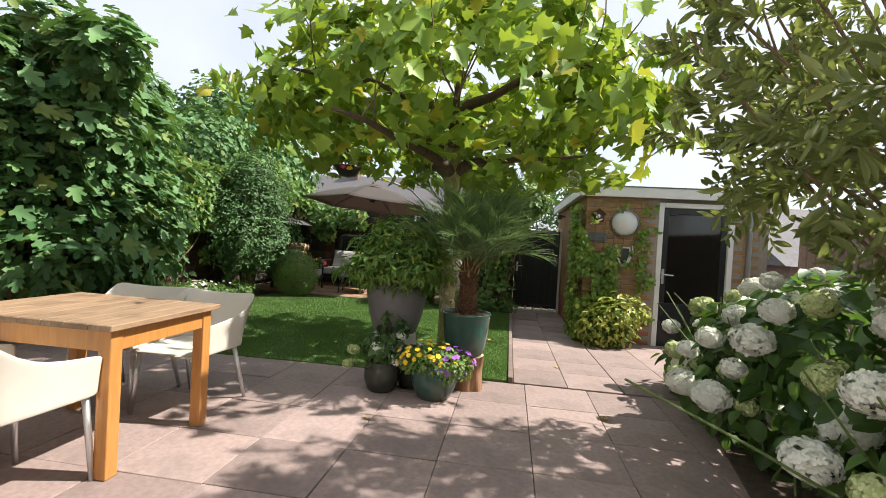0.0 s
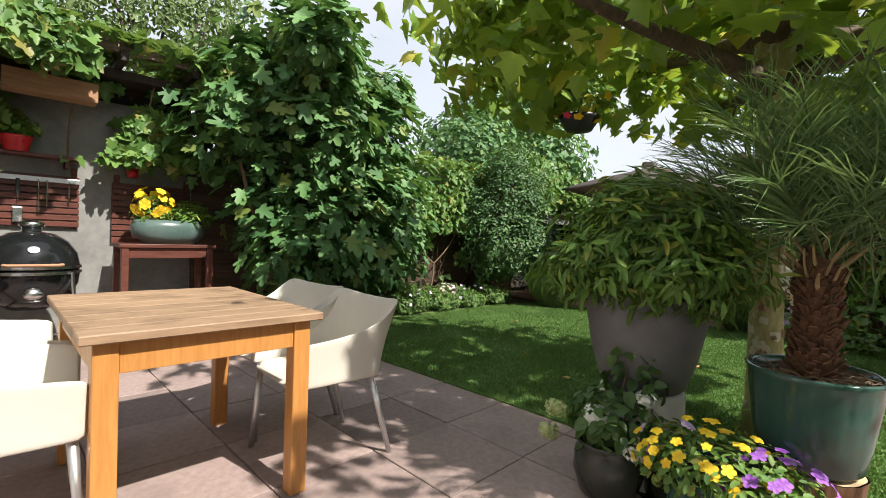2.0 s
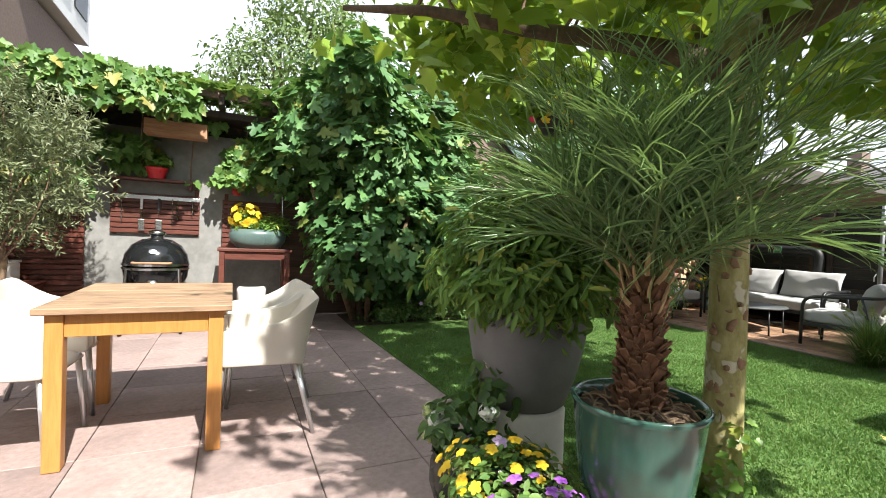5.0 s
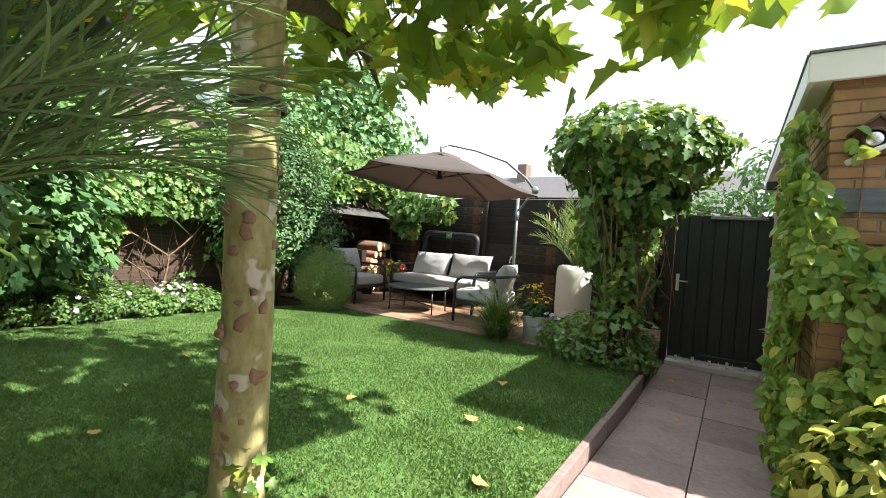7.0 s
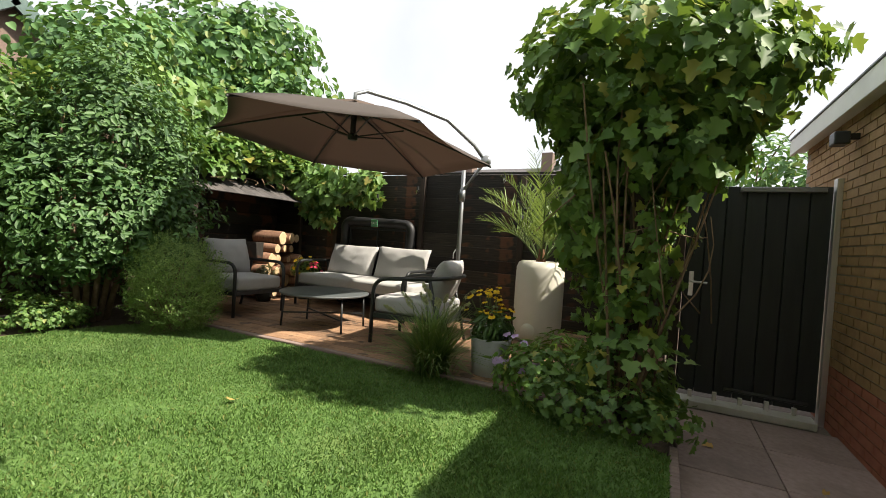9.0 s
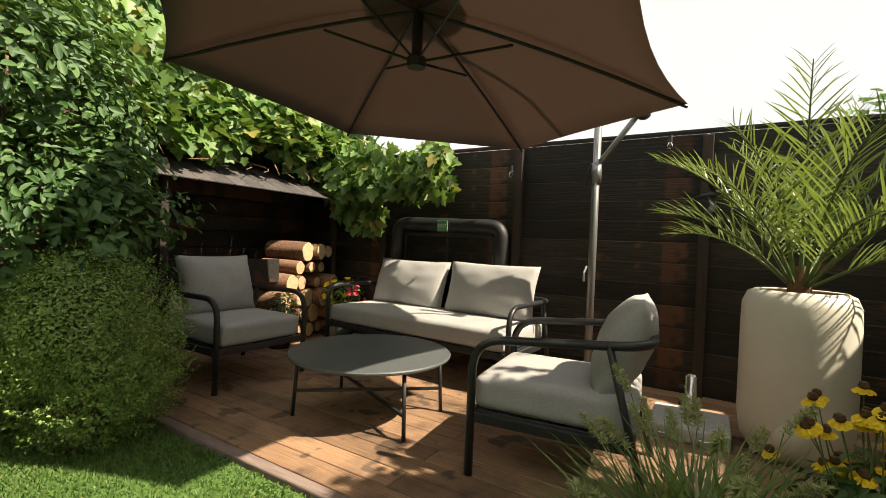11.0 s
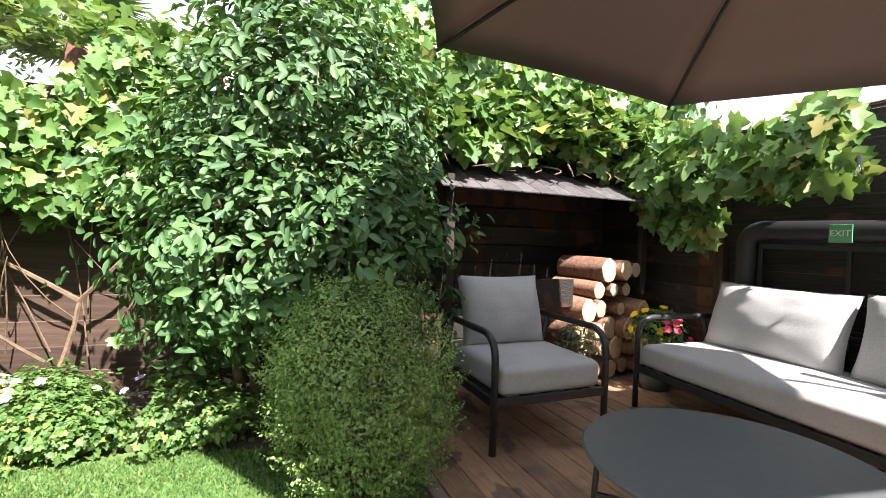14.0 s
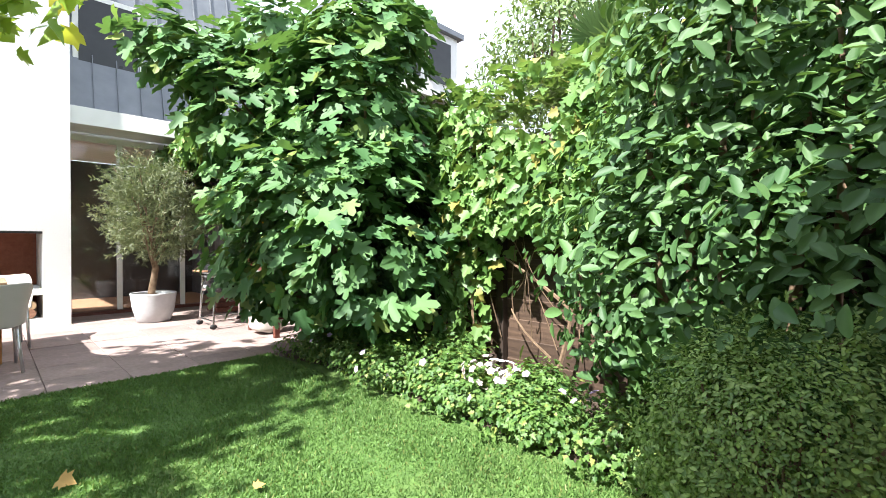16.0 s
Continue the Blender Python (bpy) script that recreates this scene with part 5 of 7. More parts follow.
part("grip", tube(bend([(0.26, -0.14, 0.88), (0.33, -0.14, 0.88), (0.33, 0.14, 0.88), (0.26, 0.14, 0.88)], 0.03), 0.013), "plank", lid)
part("thermometer", lathe([(0, 0.015), (0.03, 0.012), (0.033, 0)], 14, m=pose(0.235, 0, 1.01, 0, 65, 0)), "steel", lid)
for s in (-1, 1):
    for q in (-1, 1):
        part("cart_leg", tube([(0.2 * s, 0.2 * q, 0.80), (0.23 * s, 0.23 * q, 0.06)], 0.013), "steel", bbq)
        wheel = part("wheel", lathe([(0, -0.012), (0.035, -0.012), (0.04, 0), (0.035, 0.012), (0, 0.012)], 16, m=pose(0.23 * s, 0.23 * q, 0.04, 90)), "rubber", bbq, smooth=True)
    part("cart_rail", tube([(0.23 * s, -0.23, 0.12), (0.23 * s, 0.23, 0.12)], 0.011), "steel", bbq)
part("cart_rail", tube([(-0.23, 0.23, 0.12), (0.23, 0.23, 0.12)], 0.011), "steel", bbq)
part("cart_rail", tube([(-0.23, -0.23, 0.12), (0.23, -0.23, 0.12)], 0.011), "steel", bbq)

con = thing("potting_table", pose(-5.42, 2.95, 0), "dark red stained wooden potting table", "side table")
part("tabletop", box(-0.22, 0.22, -0.42, 0.42, 0.90, 0.935, 0.004), "redwood", con)
for x in (-0.18, 0.18):
    for y in (-0.37, 0.37):
        part("leg", box(x - 0.03, x + 0.03, y - 0.03, y + 0.03, 0, 0.898, 0.004), "redwood", con)
for x in (-0.18, 0.18):
    part("apron", box(x - 0.012, x + 0.012, -0.338, 0.338, 0.80, 0.897, 0.003), "redwood", con)
for y in (-0.37, 0.37):
    part("stretcher", box(-0.148, 0.148, y - 0.012, y + 0.012, 0.22, 0.28, 0.003), "redwood", con)
cl = thing("bagged_sack", pose(-5.30, 2.92, 0), "pale crumpled sack standing under the table", "sack")
part("sack", pillow(0.34, 0.46, 0.4, 0.6), "plinth", cl, smooth=True, m=pose(0, 0, 0.24, 90, 0, 90))
bw = thing("green_bowl", pose(-5.40, 2.98, 0.936) @ Matrix.Scale(1.18, 4), "oval celadon bowl with yellow flowers and feathery green", "plant pot")
part("bowl", lathe([(0, 0), (0.20, 0), (0.27, 0.07), (0.285, 0.14), (0.26, 0.2), (0.245, 0.2), (0.25, 0.15), (0, 0.15)], 32, m=Matrix.Diagonal((0.62, 1, 1, 1))), "planter_green", bw, smooth=True)
crown("feathery_green", [(0, 0.12, 0.24, 0.14, 0.20, 0.12), (0, 0.0, 0.22, 0.12, 0.14, 0.10)], 900, "thin", 0.075, "l_climb", bw, up=1.2, amount=-0.7)
crown("foliage", [(0, -0.12, 0.25, 0.13, 0.14, 0.13)], 350, "small", 0.05, "l_bed", bw)
fp, fd = blob_cloud([(0.02, -0.13, 0.32, 0.13, 0.15, 0.14)], 44, 0.1, 0, 0)
petals("flower", fp, fd, 0.04, 6, "yellow", bw)
rp2 = thing("terracotta_pot", pose(FL + 0.10, 2.72, 1.605), "small red clay pot on the slatted panel", "plant pot")
part("pot", lathe([(0, 0), (0.045, 0), (0.06, 0.09), (0.052, 0.09), (0, 0.07)], 16), "red_pot", rp2, smooth=True)
crown("foliage", [(0, 0, 0.13, 0.08, 0.08, 0.06)], 80, "small", 0.04, "l_bed", rp2)

# clutter by the glass doors
ob = thing("storage_crate", pose(-5.6, 0.55, 0), "dark red slatted crate beside the wall", "crate")
for k in range(5):
    part("slat", box(0.17, 0.185, -0.22, 0.22, 0.02 + k * 0.09, 0.095 + k * 0.09, 0.003, 1), "redwood", ob)
    part("slat", box(-0.17, 0.169, -0.22, -0.205, 0.02 + k * 0.09, 0.095 + k * 0.09, 0.003, 1), "redwood", ob)
    part("slat", box(-0.17, 0.169, 0.205, 0.22, 0.02 + k * 0.09, 0.095 + k * 0.09, 0.003, 1), "redwood", ob)
part("lid", box(-0.19, 0.2, -0.24, 0.24, 0.475, 0.5, 0.004), "redwood", ob)
fl = thing("storage_box", pose(-5.62, 0.42, 0.501), "white plastic storage box on the crate", "box")
part("body", box(-0.12, 0.14, -0.16, 0.16, 0, 0.2, 0.02), "white", fl)
part("lid", box(-0.13, 0.15, -0.17, 0.17, 0.2, 0.225, 0.008), "white", fl)


# ---- pots and plants on the patio ----
def pot(name, m, profile, material, label, soil_z, soil_r, category="plant pot"):
    th = thing(name, m, label, category)
    part("pot", lathe(profile, 40), material, th, smooth=True)
    part("potting_soil", lathe([(0, soil_z + 0.012), (soil_r * 0.6, soil_z + 0.008), (soil_r, soil_z)], 24, wob=0.1), "soil", th, smooth=True)
    return th


def wall_profile(pts, t):
    """Outside profile up, rim, and inside down again."""
    r, z = pts[-1]
    return [(0, pts[0][1]), *pts, (r - t * 0.4, z + 0.006), (r - t, z), *[(q - t, h) for q, h in reversed(pts[1:-1])]]


stump = thing("tree_stump", pose(-0.30, 3.94, 0), "rough-barked cut tree trunk used as a stand", "stump")
part("bark", lathe([(0.145, 0), (0.14, 0.06), (0.132, 0.15), (0.135, 0.24), (0.14, 0.29)], 36, wob=0.22), "stump", stump, smooth=True)
part("cut_face", lathe([(0, 0.296), (0.10, 0.296), (0.132, 0.29)], 36, wob=0.2), "log_end", stump)

palm_pot = pot("palm_in_teal_pot", pose(-0.345, 3.94, 0.298), wall_profile([(0.15, 0), (0.168, 0.02), (0.185, 0.12), (0.202, 0.26), (0.21, 0.34), (0.222, 0.36)], 0.022), "teal", "feathery date palm in a glossy teal pot", 0.33, 0.18, "palm")


def palm_fronds(parent, origin, count, length, up0, up1, leaflet, material, seed, arch=1.0, gap_deg=8, start=0.22, loose=0.3, dense=46, thick=0.010, kind="leaflet"):
    """Arching fronds: a midrib with two combs of leaflets."""
    r = np.random.default_rng(seed)
    o = Vector(origin)
    for k in range(count):
        az = 2.399963 * k + r.uniform(-0.3, 0.3)
        el = math.radians(up0 + (up1 - up0) * (k / max(1, count - 1)) + r.uniform(-6, 6))
        L = length * r.uniform(0.82, 1.1) * (0.72 + 0.28 * k / count)
        h = Vector((math.cos(az), math.sin(az), 0))
        pts = []
        p, e = o.copy() + h * 0.03, el
        n = 14
        for i in range(n + 1):
            pts.append(p.copy())
            p = p + (h * math.cos(e) + Vector((0, 0, 1)) * math.sin(e)) * (L / n)
            e -= arch * (0.045 + 0.010 * i)
        rib = part("frond", tube(pts, [thick * (1 - 0.85 * i / n) + 0.0012 for i in range(n + 1)], 5), "stem", parent)
        pos, tip, nrm, size = [], [], [], []
        side = h.cross(Vector((0, 0, 1)))
        m = int(L * dense)
        for j in range(m):
            s = start + (1 - start) * j / m
            i = min(int(s * n), n - 1)
            q = pts[i].lerp(pts[i + 1], s * n - i)
            d = (pts[i + 1] - pts[i]).normalized()
            upv = side.cross(d).normalized()
            for sg in (-1, 1):
                out = side * sg * (0.75 + 0.1 * r.normal()) + d * (0.55 + 0.5 * s) + upv * (0.25 + 0.16 * r.normal()) + Vector((0, 0, -0.5 * arch * s)) + Vector(r.normal(size=3)) * 0.32 * loose + Vector((0, 0, -0.9 * loose * max(0.0, r.normal())))
                pos.append(q)
                tip.append(out)
                nrm.append(upv * 0.9 + side * (-sg) * 0.6 + Vector(r.normal(size=3)) * 0.12)
                size.append(leaflet * (0.55 + 0.9 * math.sin(math.pi * min(1, 0.12 + s * 0.88))) * r.uniform(0.8, 1.1))
        me = leaf_mesh("leaf_comb", kind, np.array([list(x) for x in pos]), np.array([list(x) for x in nrm]), np.array([list(x) for x in tip]), np.array(size), material)
        put_mesh("leaf_comb", me, rib)


LEAF["leaflet"] = (np.array([(-0.005, 0, 0), (0.005, 0, 0), (0.009, 0.35, 0.0), (0.007, 0.75, -0.07), (0, 1, -0.19), (-0.007, 0.75, -0.07), (-0.009, 0.35, 0.0), (0, 0.35, -0.012), (0, 0.75, -0.078)], float),
                   [[0, 7, 6], [0, 1, 7], [1, 2, 7], [6, 7, 8, 5], [7, 2, 3, 8], [5, 8, 4], [8, 3, 4]])


LEAF["leaflet_stiff"] = (LEAF["leaflet"][0] * np.array([2.3, 1.0, 0.6]), LEAF["leaflet"][1])


def palm_boots(parent, z0, z1, r0, r1, rows_n, per, seed):
    r = np.random.default_rng(seed)
    part("trunk", lathe([(r0 * 0.9, z0), (r0, z0 + 0.06), (r1, z1), (r1 * 0.5, z1 + 0.06)], 20, wob=0.1), "palm_trunk", parent, smooth=True)
    b = box(-0.015, 0.015, -0.005, 0.005, -0.012, 0.05, 0.003, 1)
    src = part("leaf_base", b, "palm_trunk", parent)
    first = True
    for i in range(rows_n):
        z = z0 + (z1 - z0) * (i + 0.4) / rows_n
        rad = r0 + (r1 - r0) * i / rows_n
        for j in range(per):
            a = 2 * math.pi * (j + 0.5 * (i % 2)) / per + r.uniform(-0.1, 0.1)
            m = pose(rad * math.cos(a), rad * math.sin(a), z, 0, 0, math.degrees(a) - 90) @ pose(0, 0, 0, -28 + r.uniform(-22, 16), r.uniform(-30, 30), r.uniform(-20, 20)) @ Matrix.Scale(r.uniform(0.5, 1.05), 4)
            if first:
                src.matrix_basis, first = m, False
            else:
                shared("leaf_base", src.data, parent, m)


palm_boots(palm_pot, 0.31, 0.74, 0.066, 0.052, 24, 13, 3)
bb = bmesh.new()
for k in range(60):
    a, q = rng.uniform(0, 6.28), rng.uniform(0.1, 0.18)
    c = Vector((q * math.cos(a), q * math.sin(a), 0.345))
    d = Vector((rng.normal(), rng.normal(), rng.normal() * 0.15)).normalized() * 0.04
    tube([c - d, c + d * 0.2 + Vector((0, 0, 0.012)), c + d], 0.0035, 5, bb)
part("root_mulch", bb, "twig", palm_pot)
part("crown_shaft", lathe([(0.06, 0.74), (0.05, 0.82), (0.035, 0.9), (0.0, 0.95)], 14, wob=0.3), "palm_trunk", palm_pot, smooth=True)
for k in range(26):
    a = 2.4 * k
    h0 = Vector((math.cos(a), math.sin(a), 0))
    q = Vector((0, 0, 0.66 + 0.007 * k)) + h0 * 0.055
    part("frond_stub", stalks([q], [q + h0 * rng.uniform(0.03, 0.10) + Vector((0, 0, rng.uniform(0.05, 0.13)))], rng.uniform(0.007, 0.012), 0.01), "fibre", palm_pot)
palm_fronds(palm_pot, (0.02, 0, 0.78), 44, 0.88, 30, 88, 0.24, "l_palm", 11, 0.66, start=0.12, loose=0.8, dense=44, thick=0.006)

# tall grey pot on plinth
plinth = thing("plinth", pose(-0.98, 3.93, 0), "pale cylindrical stand under the grey pot", "stand")
part("drum", lathe([(0, 0), (0.19, 0), (0.195, 0.02), (0.19, 0.42), (0.18, 0.435), (0, 0.435)], 32), "plinth", plinth, smooth=True)
part("grip_slot", tube([(0.03, -0.2, 0.30), (0.07, -0.195, 0.285), (0.10, -0.185, 0.275)], 0.008), "frame", plinth)
gp_ = pot("grey_pot", pose(-0.98, 3.93, 0.436), wall_profile([(0.17, 0), (0.19, 0.02), (0.235, 0.16), (0.265, 0.32), (0.275, 0.43), (0.278, 0.45)], 0.02), "grey_pot", "large smooth grey pot with a leafy green shrub", 0.41, 0.25)
crown("foliage", [(0, 0, 0.66, 0.36, 0.36, 0.26), (0.05, 0.05, 0.80, 0.28, 0.28, 0.20), (-0.14, -0.1, 0.56, 0.30, 0.30, 0.14), (0.15, -0.1, 0.56, 0.28, 0.30, 0.15)], 5600, "lance", 0.075, "l_potshrub", gp_, up=0.55, rough=0.6, gap=0.2, amount=0.8)
crown("hanging_leaves", [(0, 0, 0.47, 0.33, 0.33, 0.07)], 260, "oval", 0.075, "l_climb", gp_, up=0.1, amount=1.6)
part("stem", stalks([(rng.normal() * 0.05, rng.normal() * 0.05, 0.42) for k in range(14)], [(rng.normal() * 0.2, rng.normal() * 0.2, 0.75) for k in range(14)], 0.006), "stem", gp_)

# teal pot with petunias
yp = pot("petunia_pot", pose(-0.55, 3.60, 0), wall_profile([(0.12, 0), (0.135, 0.015), (0.185, 0.12), (0.195, 0.2), (0.185, 0.26), (0.20, 0.285)], 0.02), "teal", "glazed teal pot full of yellow and purple petunias", 0.25, 0.17)
crown("foliage", [(0, 0, 0.31, 0.23, 0.23, 0.11), (0.12, -0.05, 0.28, 0.18, 0.2, 0.11), (-0.14, 0.02, 0.29, 0.18, 0.18, 0.11)], 1700, "small", 0.042, "l_bed", yp)
fp, fd = blob_cloud([(-0.07, -0.02, 0.33, 0.24, 0.22, 0.12)], 75, 0.15, 0, 0)
ok = fp[:, 2] > 0.26
petals("flower", fp[ok], fd[ok] + np.array([0, -0.3, 0.4]), 0.021, 5, "yellow", yp, 0.4)
fp, fd = blob_cloud([(0.15, -0.04, 0.30, 0.17, 0.20, 0.12)], 60, 0.15, 0, 0)
ok = fp[:, 2] > 0.22
petals("flower", fp[ok], fd[ok] + np.array([0, -0.3, 0.4]), 0.023, 5, "purple", yp, 0.4)
fp, fd = blob_cloud([(-0.20, 0.0, 0.36, 0.1, 0.12, 0.08)], 9, 0.15, 0, 0)
petals("flower", fp, fd + np.array([0, -0.2, 0.4]), 0.026, 5, "lilac", yp, 0.4)


def hydrangea_head(parent, c, r, material, n=110):
    p, d = blob_cloud([(*c, r, r, r * 0.82)], n, 0.08, 0, 0.1)
    head = petals("flower_head", p, d + rng.normal(size=d.shape) * 0.25, r * 0.24, 4, material, parent, 0.25, single=False)
    core = lathe([(0, -0.5 * r), (0.4 * r, -0.4 * r), (0.6 * r, 0), (0.44 * r, 0.34 * r), (0, 0.5 * r)], 12, m=pose(*c), wob=0.2)
    part("flower_heart", core, material, parent, smooth=True)


hp = pot("hydrangea_pot", pose(-1.0, 3.64, 0), wall_profile([(0.10, 0), (0.12, 0.02), (0.148, 0.11), (0.145, 0.19), (0.13, 0.225), (0.142, 0.245)], 0.018), "dark_glaze", "dark glazed pot with panicle hydrangea", 0.21, 0.12)
crown("foliage", [(0, 0, 0.34, 0.16, 0.16, 0.13), (0.05, 0.12, 0.50, 0.12, 0.12, 0.18)], 420, "broad", 0.06, "l_hyd", hp)
part("stem", stalks([(0, 0, 0.21)] * 6, [(-0.20, -0.05, 0.33), (-0.02, -0.1, 0.34), (-0.26, -0.03, 0.21), (0.14, -0.08, 0.26), (0.05, 0.1, 0.62), (0.12, 0.05, 0.42)], 0.005), "twig", hp)
for c, r, mt in (((-0.02, -0.10, 0.37), 0.062, "hyd_white"), ((-0.24, -0.05, 0.33), 0.05, "hyd_green"), ((-0.29, -0.03, 0.20), 0.048, "hyd_green"), ((0.15, -0.09, 0.27), 0.045, "hyd_white"), ((0.05, 0.1, 0.64), 0.05, "hyd_green"), ((0.13, 0.04, 0.45), 0.045, "hyd_white")):
    hydrangea_head(hp, c, r, mt, 70)
sp = pot("small_pot", pose(-0.80, 3.82, 0), wall_profile([(0.08, 0), (0.10, 0.02), (0.11, 0.12), (0.115, 0.15)], 0.014), "dark_glaze", "small grey-green glazed pot on a saucer", 0.13, 0.10)
part("saucer", lathe([(0, 0.001), (0.12, 0.001), (0.14, 0.02), (0.132, 0.02), (0.115, 0.008), (0, 0.008)], 24), "dark_glaze", sp, smooth=True)
crown("foliage", [(0, 0, 0.25, 0.12, 0.12, 0.10)], 160, "small", 0.05, "l_bed", sp)

# ---- pollarded plane tree ----
plane = thing("plane_tree", pose(-0.65, 4.86, 0), "roof-trained plane tree with mottled bark and broad leaves", "tree")
tp = [(0.0, 0, 0.0), (0.01, 0.0, 0.25), (0.0, 0.01, 0.8), (-0.01, 0, 1.4), (-0.02, 0, 1.9), (-0.03, 0.0, 2.3)]
part("trunk", tube(tp, [0.112, 0.090, 0.083, 0.081, 0.084, 0.10], 20), "bark", plane, smooth=True)
for (z, a, r_) in ((0.62, -50, 0.014), (0.78, -95, 0.02), (0.92, -20, 0.012), (1.05, -70, 0.018), (1.16, -40, 0.022), (1.32, -85, 0.014), (0.5, -30, 0.012), (1.24, 10, 0.016), (0.4, -80, 0.012)):
    part("bark_knot", lathe([(0, 0.008), (r_ * 0.6, 0.012), (r_, 0.002), (r_ * 1.1, -0.006)], 9, m=pose(0.085 * math.cos(radians(a)), 0.085 * math.sin(radians(a)), z, 0, 90, a), wob=0.5), "knot", plane, smooth=True)
for (z, a) in ((0.93, -80), (0.35, -60), (1.18, 30)):
    q = Vector((0.085 * math.cos(radians(a)), 0.085 * math.sin(radians(a)), z))
    part("side_shoot", stalks([q], [q * 1.4 + Vector((0, 0, 0.08 - 0.4 * z))], 0.004, 0.02), "twig", plane)
for k in range(22):
    a, z, r_ = rng.uniform(-150, 60), rng.uniform(0.25, 1.75), rng.uniform(0.007, 0.02)
    part("bark_scar", lathe([(0, 0.002), (r_ * 0.7, 0.005), (r_, 0.001), (r_ * 1.2, -0.007)], 8, m=pose(0.086 * math.cos(radians(a)), 0.086 * math.sin(radians(a)), z, 0, 90, a) @ pose(0, 0, 0, 0, 0, rng.uniform(0, 180)) @ Matrix.Diagonal((1, 1.7, 1, 1)), wob=0.6), "knot", plane, smooth=True)
part("tie_band", lathe([(0.092, 1.52), (0.097, 1.525), (0.097, 1.545), (0.092, 1.55)], 20), "frame", plane)
tips = []
for k in range(9):
    a = 2 * math.pi * k / 9 + rng.uniform(-0.2, 0.2)
    L = rng.uniform(1.4, 1.9)
    zz = 2.15 + 0.3 * (k % 3)
    pts = [(-0.03, 0, zz - 0.15)] + [(-0.03 + s * L * math.cos(a), s * L * math.sin(a), zz - 0.15 + 0.22 * math.sin(s * 2.2) + rng.normal() * 0.03) for s in (0.12, 0.3, 0.55, 0.8, 1.0)]
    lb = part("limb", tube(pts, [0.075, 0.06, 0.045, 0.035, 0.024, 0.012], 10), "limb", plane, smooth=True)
    for j in range(5):
        s = rng.uniform(0.3, 1)
        q = Vector(pts[1]).lerp(Vector(pts[-1]), s)
        e = q + Vector((rng.normal() * 0.35, rng.normal() * 0.35, rng.uniform(0.3, 0.9)))
        part("twig", stalks([q], [e], 0.009, 0.08), "twig", lb)
crown("crown", [(-0.1, -0.05, 2.85, 1.9, 1.7, 0.55), (0.5, 0.0, 2.95, 1.45, 1.5, 0.60), (-0.8, -0.1, 2.9, 1.4, 1.4, 0.60), (0, -1.0, 2.5, 1.4, 0.75, 0.45), (0.1, 1.0, 2.45, 1.4, 0.75, 0.45), (1.35, -0.2, 2.45, 0.65, 0.95, 0.5), (-1.4, -0.1, 2.45, 0.65, 0.95, 0.5), (0.2, -0.3, 3.3, 1.3, 1.1, 0.5), (-0.9, 0.1, 3.3, 1.0, 0.9, 0.5), (1.2, 0.1, 3.3, 0.8, 0.8, 0.45), (1.7, -0.3, 2.75, 0.45, 0.6, 0.35), (-1.75, 0.0, 2.85, 0.45, 0.6, 0.35), (1.25, 0.75, 2.25, 0.5, 0.5, 0.36), (0.5, 1.15, 2.2, 0.6, 0.5, 0.3)],
      4400, "plane", 0.165, "l_plane", plane, up=0.35, rough=0.55, gap=0.52, deep=0.4, amount=0.8)
tagged(crown("base_growth", [(0.05, -0.1, 0.12, 0.16, 0.14, 0.14), (0.1, -0.02, 0.3, 0.07, 0.08, 0.12)], 90, "vine", 0.045, "l_climb", plane, up=0.6), kind="stuff")
hb = thing("hanging_basket", pose(-1.8, 4.7, 2.02), "dark hanging basket with yellow and red flowers", "hanging basket")
part("basket", lathe([(0, -0.12), (0.09, -0.10), (0.14, -0.02), (0.15, 0.0), (0.13, 0.0), (0, -0.02)], 20), "frame", hb, smooth=True)
part("chain", stalks([(0.13, 0, 0), (-0.07, 0.11, 0), (-0.07, -0.11, 0)], [(0, 0, 0.55)] * 3, 0.003, 0.0), "frame", hb)
crown("foliage", [(0, 0, 0.08, 0.26, 0.26, 0.16)], 600, "small", 0.05, "l_bed", hb)
fp, fd = blob_cloud([(0, 0, 0.08, 0.27, 0.27, 0.17)], 12, 0.1, 0, 0)
petals("flower", fp, fd, 0.03, 5, "yellow", hb)
fp, fd = blob_cloud([(0, 0, 0.05, 0.27, 0.27, 0.15)], 6, 0.1, 0, 0)
petals("flower", fp, fd, 0.03, 5, "red", hb)
gl = thing("glass_float", pose(0.55, 4.45, 1.93), "round glass ball hanging in the tree", "ornament")
part("ball", lathe([(0, -0.09), (0.06, -0.07), (0.085, 0), (0.06, 0.07), (0.012, 0.09)], 20), "bulb", gl, smooth=True)
part("cord", tube([(0, 0, 0.088), (0, 0, 0.5)], 0.003, 5), "frame", gl)

